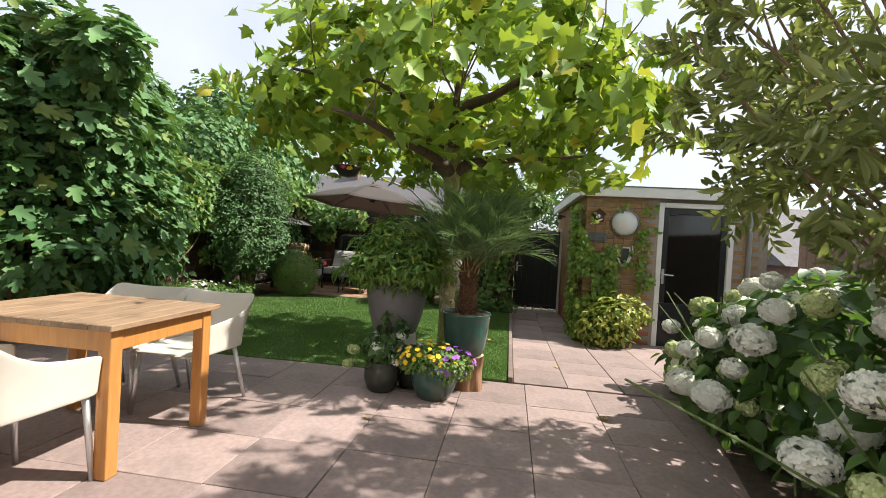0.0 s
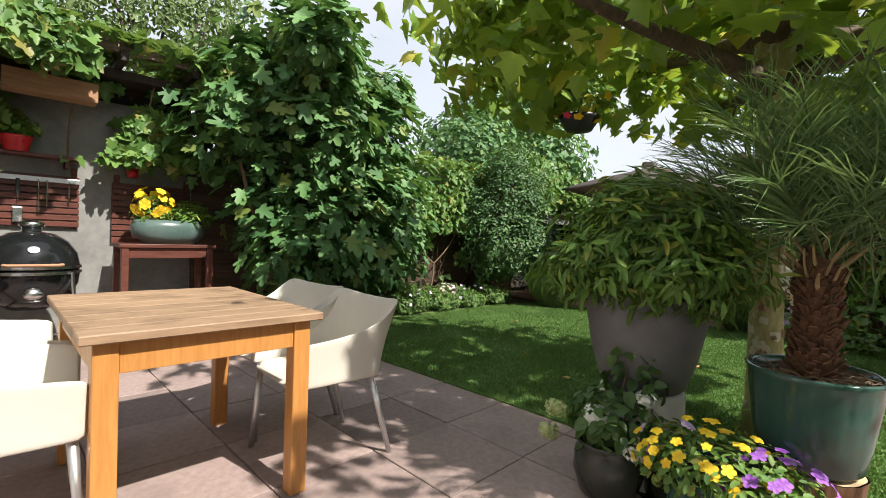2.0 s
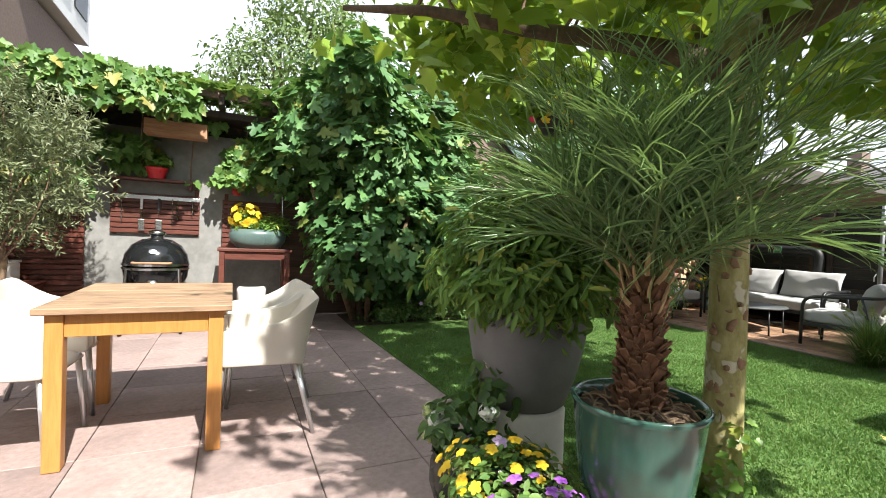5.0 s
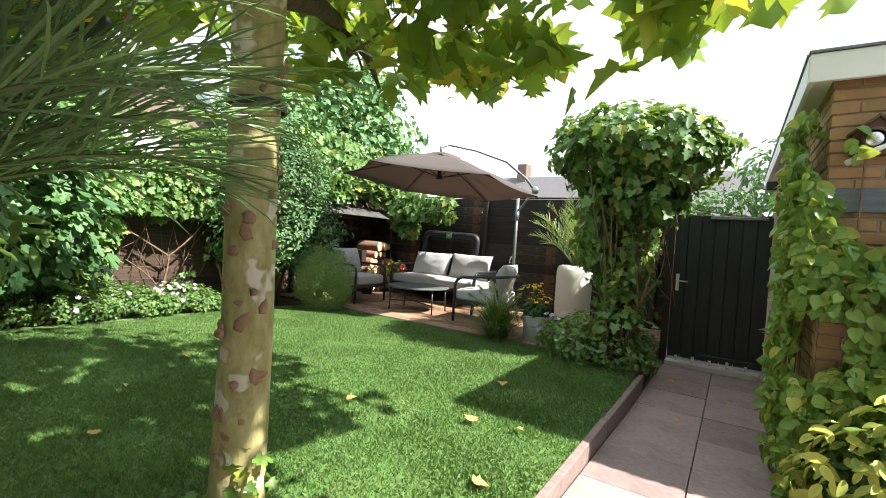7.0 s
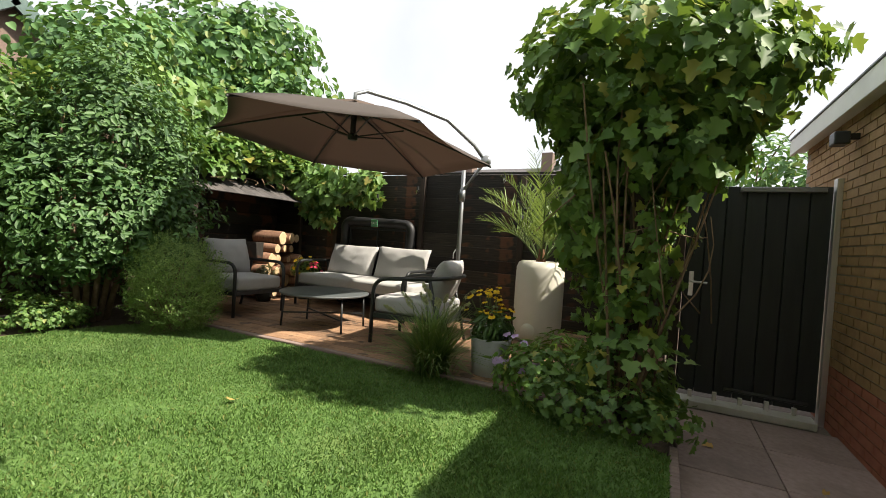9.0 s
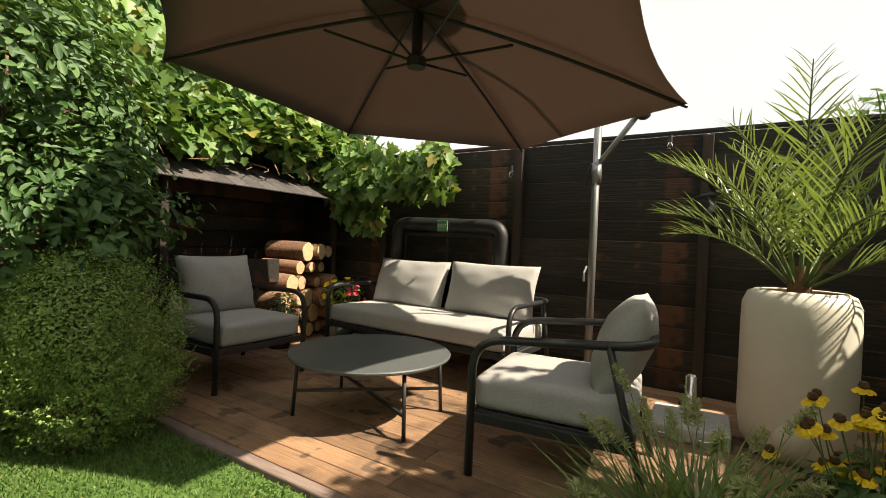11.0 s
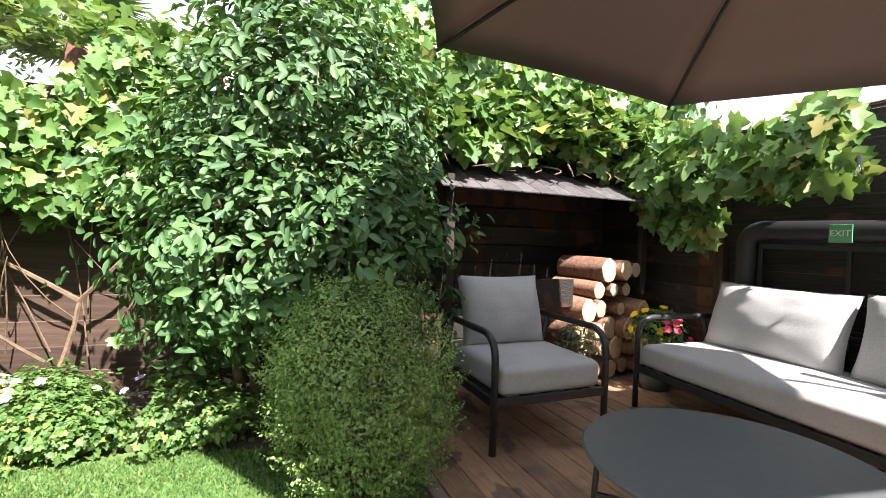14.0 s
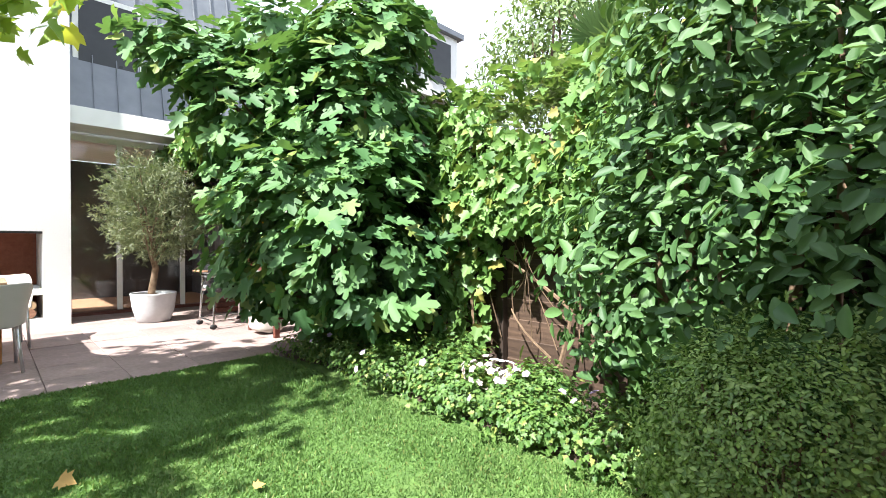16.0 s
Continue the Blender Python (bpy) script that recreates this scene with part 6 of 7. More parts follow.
# ---- hydrangeas and olive beside the entrance ----
def hydrangea_bush(m, blobs, n, heads, label):
    th = thing("hydrangea_bush", m, label, "hydrangea")
    crown("foliage", blobs, int(n * 1.5), "broad", 0.135, "l_hyd", th, up=0.6, rough=0.25, deep=0.3, amount=0.7)
    part("stem", stalks([(rng.normal() * 0.15, rng.normal() * 0.2, 0.02) for k in range(16)], [(rng.normal() * 0.4, rng.normal() * 0.5, 0.9) for k in range(16)], 0.008), "stem", th)
    p, d = blob_cloud(blobs, heads * 30, 0.15, 0, 0)
    ok = (p[:, 2] > 0.12)
    p, d = p[ok], d[ok]
    done = []
    for q, e in zip(p, d):
        if len(done) >= heads:
            break
        if e[0] > 0.2 or e[2] < -0.25 or any(np.linalg.norm(q - o) < 0.165 for o in done):
            continue
        done.append(q)
        hydrangea_head(th, tuple(q + e * 0.09), rng.uniform(0.055, 0.108), "hyd_white" if rng.random() < 0.58 else "hyd_green", 300)
    return th


hydrangea_bush(pose(1.80, 3.0, 0), [(0, 0, 0.55, 0.50, 0.65, 0.50), (0.2, -0.5, 0.6, 0.55, 0.6, 0.55), (-0.12, 0.4, 0.40, 0.38, 0.45, 0.38), (0.3, 0.2, 0.75, 0.5, 0.6, 0.45)], 800, 34, "white hydrangea bush with large round heads")
hydrangea_bush(pose(2.0, 4.15, 0), [(0, 0, 0.45, 0.42, 0.45, 0.42), (-0.2, 0.3, 0.3, 0.3, 0.3, 0.3), (0.3, 0, 0.6, 0.4, 0.4, 0.4)], 420, 15, "white hydrangea bush beside the shed door")
hydrangea_bush(pose(1.75, 1.75, 0), [(0, 0, 0.5, 0.45, 0.6, 0.48), (0.4, 0.2, 0.6, 0.5, 0.6, 0.5)], 520, 18, "white hydrangea bush at the patio edge")


def olive(m, blobs, n, label, height, size, with_pot=None, kind="thin", mat="l_olive"):
    th = thing("olive_tree", m, label, "tree")
    part("trunk", tube([(0, 0, 0.02 if not with_pot else with_pot), (0.03, 0.0, height * 0.4), (-0.02, 0.02, height * 0.75), (0.02, 0, height)], [0.06, 0.05, 0.045, 0.03], 12), "twig", th, smooth=True)
    ends = [tuple(Vector(bl[:3]) + Vector((rng.normal() * bl[3] * 0.6, rng.normal() * bl[4] * 0.6, rng.uniform(-0.2, 0.9) * bl[5]))) for bl in blobs for k in range(7)]
    part("branchwork", stalks([(0, 0, height * rng.uniform(0.7, 1)) for e in ends], ends, 0.011, 0.12), "twig", th)
    # leafy shoots along thin twigs
    pos, tip, nrm = [], [], []
    p, d = blob_cloud(blobs, n, 0.3, 0.1, 0.6)
    for q, e in zip(p, d):
        a = unit((e + rng.normal(size=3) * 0.5 + np.array([0, 0, 0.5]))[None])[0]
        for j in range(9):
            s = j * 0.028
            for sg in (-1, 1):
                o = unit(np.cross(a, rng.normal(size=3))[None])[0] * sg
                pos.append(q + a * s)
                tip.append(a * 0.7 + o * 0.8)
                nrm.append(np.cross(a, o) + rng.normal(size=3) * 0.3 + np.array([0, 0, 0.4]))
    pos = np.array(pos)
    put_mesh("crown", leaf_mesh("crown", kind, pos, np.array(nrm), np.array(tip), size * rng.uniform(0.7, 1.2, len(pos)), mat), th)
    return th


olive(pose(1.75, 2.0, 0), [(-0.1, 0.2, 2.1, 0.75, 0.9, 0.75), (0.1, -0.4, 1.9, 0.7, 0.8, 0.7), (0.2, 0.5, 2.6, 0.7, 0.9, 0.6), (-0.45, 0.1, 2.3, 0.55, 0.5, 0.5), (0.1, 0.9, 1.8, 0.5, 0.5, 0.45)], 560, "yellowish-green olive tree above the hydrangeas", 1.4, 0.105, None, "lance", "l_olive2")
op = pot("pale_pot", pose(-4.52, 0.82, 0), wall_profile([(0.20, 0), (0.22, 0.02), (0.27, 0.2), (0.295, 0.40), (0.30, 0.42)], 0.025), "pale_pot", "large pale grey pot holding an olive tree", 0.38, 0.26)
olive(pose(-4.52, 0.82, 0), [(0, 0, 1.55, 0.55, 0.6, 0.5), (0.1, 0.1, 1.95, 0.42, 0.45, 0.35), (-0.15, -0.1, 1.35, 0.45, 0.5, 0.35)], 800, "rounded grey-green olive tree in a pale pot", 1.05, 0.065, 0.38)

# ---- fig tree ----
fig = thing("fig_tree", pose(-5.25, 4.35, 0), "large spreading fig tree with lobed leaves", "tree")
for k in range(7):
    a = rng.uniform(-0.9, 0.9)
    y = (k - 3) * 0.33
    pts = [(rng.normal() * 0.05, y * 0.15, 0.0), (0.1, y * 0.4, 0.6), (0.2 + 0.1 * rng.normal(), y * 0.7, 1.4), (0.2 + 0.1 * rng.normal(), y * 0.9, 2.1), (0.2 + 0.1 * rng.normal(), y * 0.9, 2.6)]
    part("stem", tube(pts, [0.045, 0.035, 0.026, 0.017, 0.008], 8), "twig", fig, smooth=True)
part("branch", stalks([(0.2, 0, 1.9), (0.2, -0.1, 2.0), (0.25, 0, 2.1)], [(1.45, -0.55, 3.0), (1.0, -0.2, 2.9), (0.9, -0.7, 2.75)], 0.016, 0.12), "twig", fig)
crown("crown", [(0.1, -0.05, 1.6, 0.82, 0.85, 0.92), (0.2, 0.5, 1.35, 0.85, 0.85, 0.95), (0.0, -0.1, 2.45, 0.8, 1.0, 0.75), (0.1, 0.8, 2.3, 0.7, 0.75, 0.8), (0.35, -0.2, 0.9, 0.6, 0.5, 0.5), (0.0, -0.9, 2.25, 0.5, 0.5, 0.55), (0.15, 1.2, 1.2, 0.6, 0.55, 0.85), (-0.1, 0.3, 3.05, 0.55, 0.8, 0.45), (0.3, -0.75, 2.55, 0.5, 0.5, 0.55), (0.4, -0.2, 3.2, 0.5, 0.6, 0.35), (0.1, 1.0, 3.0, 0.5, 0.45, 0.3), (0.75, -0.2, 2.35, 0.5, 0.55, 0.5), (0.95, -0.4, 2.85, 0.45, 0.4, 0.34), (1.35, -0.5, 3.0, 0.32, 0.34, 0.24)],
      5600, "fig", 0.180, "l_fig", fig, up=1.15, rough=0.45, gap=0.18, deep=0.35, amount=0.25)

# ---- vine over the left fence ----
vine = thing("grape_vine", I4, "sunlit vine with lobed leaves covering the wooden fence", "vine")
cl1 = [sheet_cloud(3000, 0, FL + 0.12, 5.0, 8.2, 1.22, 2.25, 0.35, 0.34), sheet_cloud(760, 0, FL + 0.08, 4.9, 6.6, 0.3, 1.3, 0.25, 0.45, 2.2), sheet_cloud(200, 0, FL + 0.08, 6.6, 8.3, 0.4, 1.3, 0.2, 0.7, 2.2), sheet_cloud(900, 2, 2.18, FL - 0.35, FL + 0.4, 5.0, 8.4, 0.3, 0.1)]
cover("leaf_cover", cl1, "vine", 0.100, "l_vine", vine)
# forked main stem and thin runners in front of the bare boards
for p, q, r_ in (((-5.62, 6.86, 0.04), (-5.66, 7.02, 0.66), 0.022), ((-5.66, 7.02, 0.66), (-5.64, 6.45, 1.02), 0.016), ((-5.66, 7.02, 0.66), (-5.62, 7.5, 1.25), 0.014), ((-5.64, 6.86, 0.3), (-5.66, 6.5, 0.62), 0.011), ((-5.6, 6.2, 0.05), (-5.65, 6.05, 1.5), 0.014)):
    part("stem", stalks([p], [q], r_, 0.07), "twig", vine)
for k in range(26):
    y = rng.uniform(5.2, 7.8)
    part("tendril", stalks([(FL + 0.1, y, rng.uniform(0.2, 0.8))], [(FL + 0.2 + rng.uniform(0, 0.1), y + rng.normal() * 0.35, rng.uniform(0.9, 1.7))], 0.005, 0.12), "twig", vine)

gv = thing("grape_vine", I4, "grape vine trailing over the pergola and wall", "vine")
cover("leaf_cover", [sheet_cloud(2000, 2, 2.66, FL - 0.35, FL + 0.85, -0.5, 4.4, 0.18, 0.15), sheet_cloud(1700, 0, FL + 0.64, -0.6, 4.4, 2.42, 2.82, 0.32, 0.2), sheet_cloud(700, 0, FL + 0.12, -0.5, 1.2, 1.55, 2.6, 0.3, 0.3), sheet_cloud(420, 0, FL + 0.10, 1.2, 4.2, 2.0, 2.5, 0.28, 0.5, 2.0), sheet_cloud(420, 0, FL + 0.12, 2.15, 4.2, 1.72, 2.3, 0.3, 0.3, 2.0), sheet_cloud(140, 0, FL + 0.06, 1.3, 2.2, 1.85, 2.2, 0.12, 0.3, 2.0)], "vine", 0.135, "l_vine", gv)
for k in range(8):
    part("stem", stalks([(FL + 0.1, 0.2 + k * 0.5, 1.7)], [(FL + 0.5, 0.1 + k * 0.55, 2.7)], 0.011, 0.12), "twig", gv)

sv = thing("grape_vine", I4, "bright vine hanging over the wood store and fence", "vine")
cover("leaf_cover", [sheet_cloud(1500, 2, 1.75, FL - 0.2, SXF + 0.12, 9.0, FB + 0.1, 0.45, 0.08), sheet_cloud(900, 0, SXF - 0.28, 9.0, 11.1, 1.7, 2.5, 0.4, 0.2), sheet_cloud(650, 1, FB - 0.06, -5.2, -3.65, 1.48, 2.02, -0.35, 0.3), sheet_cloud(260, 1, FB - 0.08, -5.1, -4.5, 1.15, 1.6, -0.2, 0.45), sheet_cloud(1100, 0, FL + 0.05, 8.6, 11.2, 1.9, 2.9, 0.3, 0.15)], "vine", 0.125, "l_vine", sv)
for k in range(12):
    part("stem", stalks([(SXF - 0.3 * rng.random(), 9.3 + k * 0.16, 1.72)], [(SXF + 0.05, 9.2 + k * 0.17, 1.62)], 0.008, 0.12), "twig", sv)

# ---- magnolia-like shrub, clipped privet, border plants ----
lau = thing("magnolia_shrub", pose(-5.06, 8.15, 0), "tall glossy-leaved evergreen shrub by the fence", "shrub")
for k in range(6):
    y = (k - 2.5) * 0.2
    part("stem", tube([(0, y * 0.3, 0), (0.05, y * 0.6, 0.8), (0.05 + rng.normal() * 0.06, y * 0.7, 1.6), (0.05 + rng.normal() * 0.06, y * 0.6, 2.1)], [0.03, 0.024, 0.016, 0.006], 8), "twig", lau, smooth=True)
crown("crown", [(0, 0, 1.15, 0.68, 0.75, 0.75), (0.05, 0.06, 1.9, 0.60, 0.58, 0.65), (0.12, 0.45, 1.05, 0.60, 0.5, 0.6), (0.0, 0.14, 2.4, 0.42, 0.42, 0.42), (0.12, -0.28, 0.95, 0.45, 0.40, 0.5), (-0.1, 0.55, 1.8, 0.5, 0.4, 0.5), (-0.15, -0.35, 1.65, 0.45, 0.36, 0.42)], 14000, "oval", 0.072, "l_laurel", lau, up=0.6, rough=0.62, gap=0.14, deep=0.32, amount=-0.55)
prv = thing("clipped_shrub", pose(-4.20, 8.44, 0), "rounded clipped shrub with tiny green leaves", "shrub")
crown("crown", [(0, 0.02, 0.50, 0.36, 0.36, 0.39), (0, 0.02, 0.30, 0.37, 0.36, 0.30), (0.10, -0.08, 0.62, 0.26, 0.24, 0.26), (-0.08, 0.12, 0.62, 0.26, 0.24, 0.25)], 30000, "small", 0.0165, "l_box", prv, up=0.5, rough=0.26, gap=0.08, deep=0.3, amount=-0.7)
part("branchwork", stalks([(rng.normal() * 0.06, rng.normal() * 0.06, 0) for k in range(30)], [(rng.uniform(-0.22, 0.22), rng.uniform(-0.22, 0.22), rng.uniform(0.4, 0.78)) for k in range(30)], 0.006, 0.03), "twig", prv)
pp, pd = blob_cloud([(0, 0.02, 0.50, 0.37, 0.37, 0.40), (0, 0.02, 0.32, 0.38, 0.37, 0.30)], 1700, 0.2, 0, 0)
sprig_p = np.repeat(pp, 7, axis=0) + np.tile(np.arange(7)[:, None] * 0.011, (len(pp), 1)) * np.repeat(unit(pd + np.array([0, 0, 0.9])), 7, axis=0)
put_mesh("new_growth", leaf_mesh("new_growth", "small", sprig_p, rng.normal(size=sprig_p.shape) + np.array([0, 0, 0.8]), np.repeat(pd, 7, axis=0) + rng.normal(size=sprig_p.shape) * 0.9 + np.array([0, 0, 0.4]), rng.uniform(0.012, 0.020, len(sprig_p)), "l_box"), prv)

for (x, y, s, lab) in ((-5.15, 5.1, 0.38, "leafy border plants with small lilac flowers"), (-5.05, 5.75, 0.34, "low green cranesbill clump in the border"), (-5.02, 6.45, 0.30, "low green cranesbill clump in the border"), (-5.0, 7.05, 0.28, "low green cranesbill clump in the border"), (-4.98, 7.68, 0.30, "cranesbill clump with violet flowers"), (-5.25, 6.1, 0.36, "leafy green border plant by the fence"), (-5.2, 7.0, 0.3, "leafy green border plant by the fence"), (-5.1, 4.55, 0.36, "leafy green border plant under the fig")):
    th = thing("border_plant", pose(x, y, 0.02), lab, "plant", "border plants")
    crown("foliage", [(0, 0, s * 0.45, s * 0.85, s * 1.05, s * 0.5), (0.08, 0.18, s * 0.35, s * 0.55, s * 0.7, s * 0.42), (-0.1, 0, s * 0.7, s * 0.5, s * 0.6, s * 0.4)], 2600, "vine", 0.031, "l_border", th, up=0.8, rough=0.6, gap=0.22)
    fp, fd = blob_cloud([(0, 0, s * 0.5, s, s * 1.1, s * 0.65)], 5, 0.1, 0, 0)
    ok = fp[:, 2] > 0.1
    if ok.any():
        petals("flower", fp[ok], fd[ok] + np.array([0.5, 0, 0.4]), 0.024, 5, "lilac", th)
pk = thing("pink_flower_clump", pose(-5.15, 6.75, 0.02), "pale pink flower clump in the border", "plant")
crown("foliage", [(0, 0, 0.14, 0.2, 0.2, 0.14)], 200, "vine", 0.05, "l_bed", pk)
fp, fd = blob_cloud([(0.05, 0, 0.26, 0.17, 0.22, 0.10)], 60, 0.1, 0, 0)
petals("flower", fp, fd, 0.024, 5, "pink_floret", pk)

# ---- climber column by the path ----
col = thing("climber_column", pose(-0.2, 8.75, 0), "post overgrown with hop climber, wide leafy top", "climber")
part("post", box(-0.05, 0.05, -0.05, 0.05, 0, 2.0, 0.008), "fence_post", col)
part("stem", stalks([(rng.normal() * 0.08, rng.normal() * 0.08, 0.02) for k in range(20)], [(rng.normal() * 0.2, rng.normal() * 0.16, rng.uniform(1.4, 2.2)) for k in range(20)], 0.010, 0.12), "twig", col)
crown("crown", [(0, 0, 2.2, 0.70, 0.55, 0.36), (-0.35, 0, 2.15, 0.42, 0.45, 0.33), (0.4, 0, 2.1, 0.38, 0.42, 0.33), (0.02, 0, 1.75, 0.40, 0.36, 0.34), (0.34, -0.1, 1.75, 0.2, 0.25, 0.34), (-0.28, 0.5, 2.1, 0.5, 0.6, 0.4), (-0.2, 0.55, 1.6, 0.40, 0.5, 0.45)], 4600, "vine", 0.100, "l_hop", col, up=0.5, rough=0.4, gap=0.12)
crown("lower_foliage", [(0, 0, 1.2, 0.24, 0.24, 0.5), (0, 0, 0.6, 0.22, 0.24, 0.5), (0.02, -0.1, 0.25, 0.34, 0.3, 0.28), (-0.3, 0.0, 1.3, 0.2, 0.24, 0.4), (-0.2, 0.55, 1.15, 0.36, 0.42, 0.6), (-0.1, 0.4, 0.9, 0.3, 0.36, 0.5)], 1900, "vine", 0.085, "l_hop", col, up=0.3, rough=0.45, gap=0.32)
part("dead_stem", stalks([(rng.normal() * 0.2, rng.normal() * 0.2, rng.uniform(0.6, 1.4)) for k in range(24)], [(rng.normal() * 0.2, -0.15 + rng.normal() * 0.15, rng.uniform(1.1, 1.75)) for k in range(24)], 0.005, 0.08), "twig", col)

# ---- shed climber and variegated shrub ----
shc = thing("wall_climber", I4, "green climber growing over the shed corner", "climber")
cover("leaf_cover", [sheet_cloud(860, 1, SY - 0.03, SX - 0.10, SX + 0.10, -0.05, 2.02, -0.2, 0.12), sheet_cloud(1300, 1, SY - 0.03, SX + 0.06, SX + 0.46, -0.05, 1.36, -0.22, 0.12), sheet_cloud(1250, 0, SX - 0.01, SY - 0.05, SY + 0.55, -0.08, 1.95, -0.14, 0.15), sheet_cloud(170, 1, SY - 0.02, SX + 0.4, 2.1, 1.0, 2.0, -0.08, 0.62, 2.6), sheet_cloud(150, 1, SY - 0.02, 1.85, 2.11, 0.3, 1.9, -0.08, 0.45, 2.6)], "broad", 0.070, "l_wall", shc, up=0.25, amount=0.9)
for k in range(5):
    part("stem", stalks([(SX + 0.1 * k, SY - 0.05, 0.02)], [(SX + 0.14 * k, SY - 0.03, 1.7)], 0.009, 0.03), "twig", shc)
    part("stem", stalks([(SX - 0.05, SY + 0.15 + 0.16 * k, -0.1)], [(SX - 0.03, SY + 0.15 + 0.17 * k, 1.6)], 0.009, 0.03), "twig", shc)
eu = thing("variegated_shrub", pose(1.46, 6.60, -0.08) @ Matrix.Scale(1.15, 4), "yellow-green variegated shrub against the shed", "shrub")
crown("crown", [(0, 0, 0.30, 0.30, 0.24, 0.30), (0.15, -0.02, 0.45, 0.26, 0.22, 0.20), (-0.15, 0, 0.22, 0.24, 0.24, 0.22)], 900, "oval", 0.075, "l_varieg", eu, up=0.6, deep=0.25)
crown("inner_foliage", [(0, 0.05, 0.26, 0.28, 0.22, 0.26)], 500, "oval", 0.07, "l_hyd", eu)

# ---- pots beside the deck ----
gr = thing("fountain_grass", pose(-1.58, 8.78, 0.0), "arching fountain grass with pale seed plumes", "grass")
n = 800
a = rng.uniform(0, 6.28, n)
el = rng.uniform(0.35, 1.0, n)
LEAF["reed"] = (np.array([(-0.010, 0, 0), (0.010, 0, 0), (0.012, 0.35, 0.05), (0.009, 0.7, -0.06), (0, 1, -0.3), (-0.009, 0.7, -0.06), (-0.012, 0.35, 0.05)], float), [[0, 1, 2, 6], [6, 2, 3, 5], [5, 3, 4]])
rp_ = np.stack([rng.normal(size=n) * 0.05, rng.normal(size=n) * 0.05, np.zeros(n) + 0.01], 1)
rt = np.stack([np.cos(a) * (1 - el), np.sin(a) * (1 - el), el], 1)
rn = np.stack([-np.cos(a) * el, -np.sin(a) * el, 1 - el], 1) * -1
put_mesh("tuft", leaf_mesh("tuft", "reed", rp_, -rn, rt, rng.uniform(0.3, 0.62, n), "l_reed"), gr)
for k in range(16):
    a0 = rng.uniform(0, 6.28)
    q = rng.uniform(0.12, 0.34)
    e = Vector((q * math.cos(a0), q * math.sin(a0), rng.uniform(0.42, 0.62)))
    stk = part("stalk", stalks([(0, 0, 0.02)], [e], 0.003, 0.03), "stem", gr)
    dr = (e.normalized() * 0.7 + Vector((math.cos(a0), math.sin(a0), 0)) * 0.6).normalized()
    m = 170
    s = rng.random(m)
    pos = np.array([list(e + dr * (0.11 * u)) for u in s])
    out = unit(rng.normal(size=(m, 3))) + np.array(list(dr)) * 0.8
    put_mesh("plume", leaf_mesh("plume", "thin", pos, rng.normal(size=(m, 3)), out, 0.016 + 0.010 * np.sin(s * 3.1), "plume"), stk)

rud = pot("rudbeckia_pot", pose(-1.20, 9.02, 0.0), wall_profile([(0.12, 0), (0.13, 0.01), (0.145, 0.15), (0.155, 0.30), (0.158, 0.31)], 0.014), "pale_pot", "pale grey pot with yellow coneflowers", 0.28, 0.14)
crown("foliage", [(0, 0, 0.38, 0.13, 0.13, 0.14)], 380, "lance", 0.09, "l_hyd", rud, up=0.5)
fs = [(rng.normal() * 0.085, rng.normal() * 0.085, rng.uniform(0.48, 0.70)) for k in range(34)]
part("stem", stalks([(x * 0.3, y * 0.3, 0.28) for x, y, z in fs], fs, 0.003, 0.02), "stem", rud)
petals("flower", np.array(fs), np.array([[x, y - 0.15, 0.55] for x, y, z in fs]), 0.026, 9, "yellow", rud, -0.35)
for x, y, z in fs:
    part("seed_cone", lathe([(0, 0.022), (0.010, 0.018), (0.013, 0.006), (0.008, 0)], 8, m=pose(x, y, z)), "brown_eye", rud)

wp = pot("tall_white_planter", pose(-1.20, 10.42, DZ - 0.02), wall_profile([(0.13, 0), (0.19, 0.03), (0.235, 0.10), (0.25, 0.22), (0.25, 0.70), (0.247, 0.80), (0.225, 0.855), (0.205, 0.865)], 0.03), "cream_pot", "tall cream cylindrical planter with a date palm", 0.80, 0.18)
part("logo_disc", lathe([(0, 0.006), (0.07, 0.006), (0.074, 0)], 24, m=pose(-0.03, -0.247, 0.17, 90)), "cream_pot", wp, smooth=True)
part("trunk", lathe([(0.05, 0.80), (0.05, 0.90), (0.03, 1.0)], 14, wob=0.2), "palm_trunk", wp)
palm_fronds(wp, (0, 0, 0.88), 17, 1.18, 36, 88, 0.20, "l_palm2", 29, 0.62, loose=0.3, dense=24, thick=0.009, kind="leaflet_stiff")

pet = thing("petunia_clump", pose(-0.98, 9.02, 0.015), "lilac petunias with thin green leaves in the bed", "plant")
crown("foliage", [(0, 0, 0.14, 0.26, 0.2, 0.16), (0.3, 0.1, 0.2, 0.22, 0.2, 0.2)], 700, "thin", 0.10, "l_climb", pet, up=0.6)
fp, fd = blob_cloud([(-0.05, -0.05, 0.2, 0.22, 0.18, 0.14)], 26, 0.1, 0, 0)
ok = fp[:, 2] > 0.1
petals("flower", fp[ok], fd[ok] + np.array([-0.3, -0.6, 0.3]), 0.032, 5, "lilac", pet, 0.4)
spu = thing("spurge", pose(-0.56, 9.5, 0.015), "pale green spurge with whorls of narrow leaves", "plant")
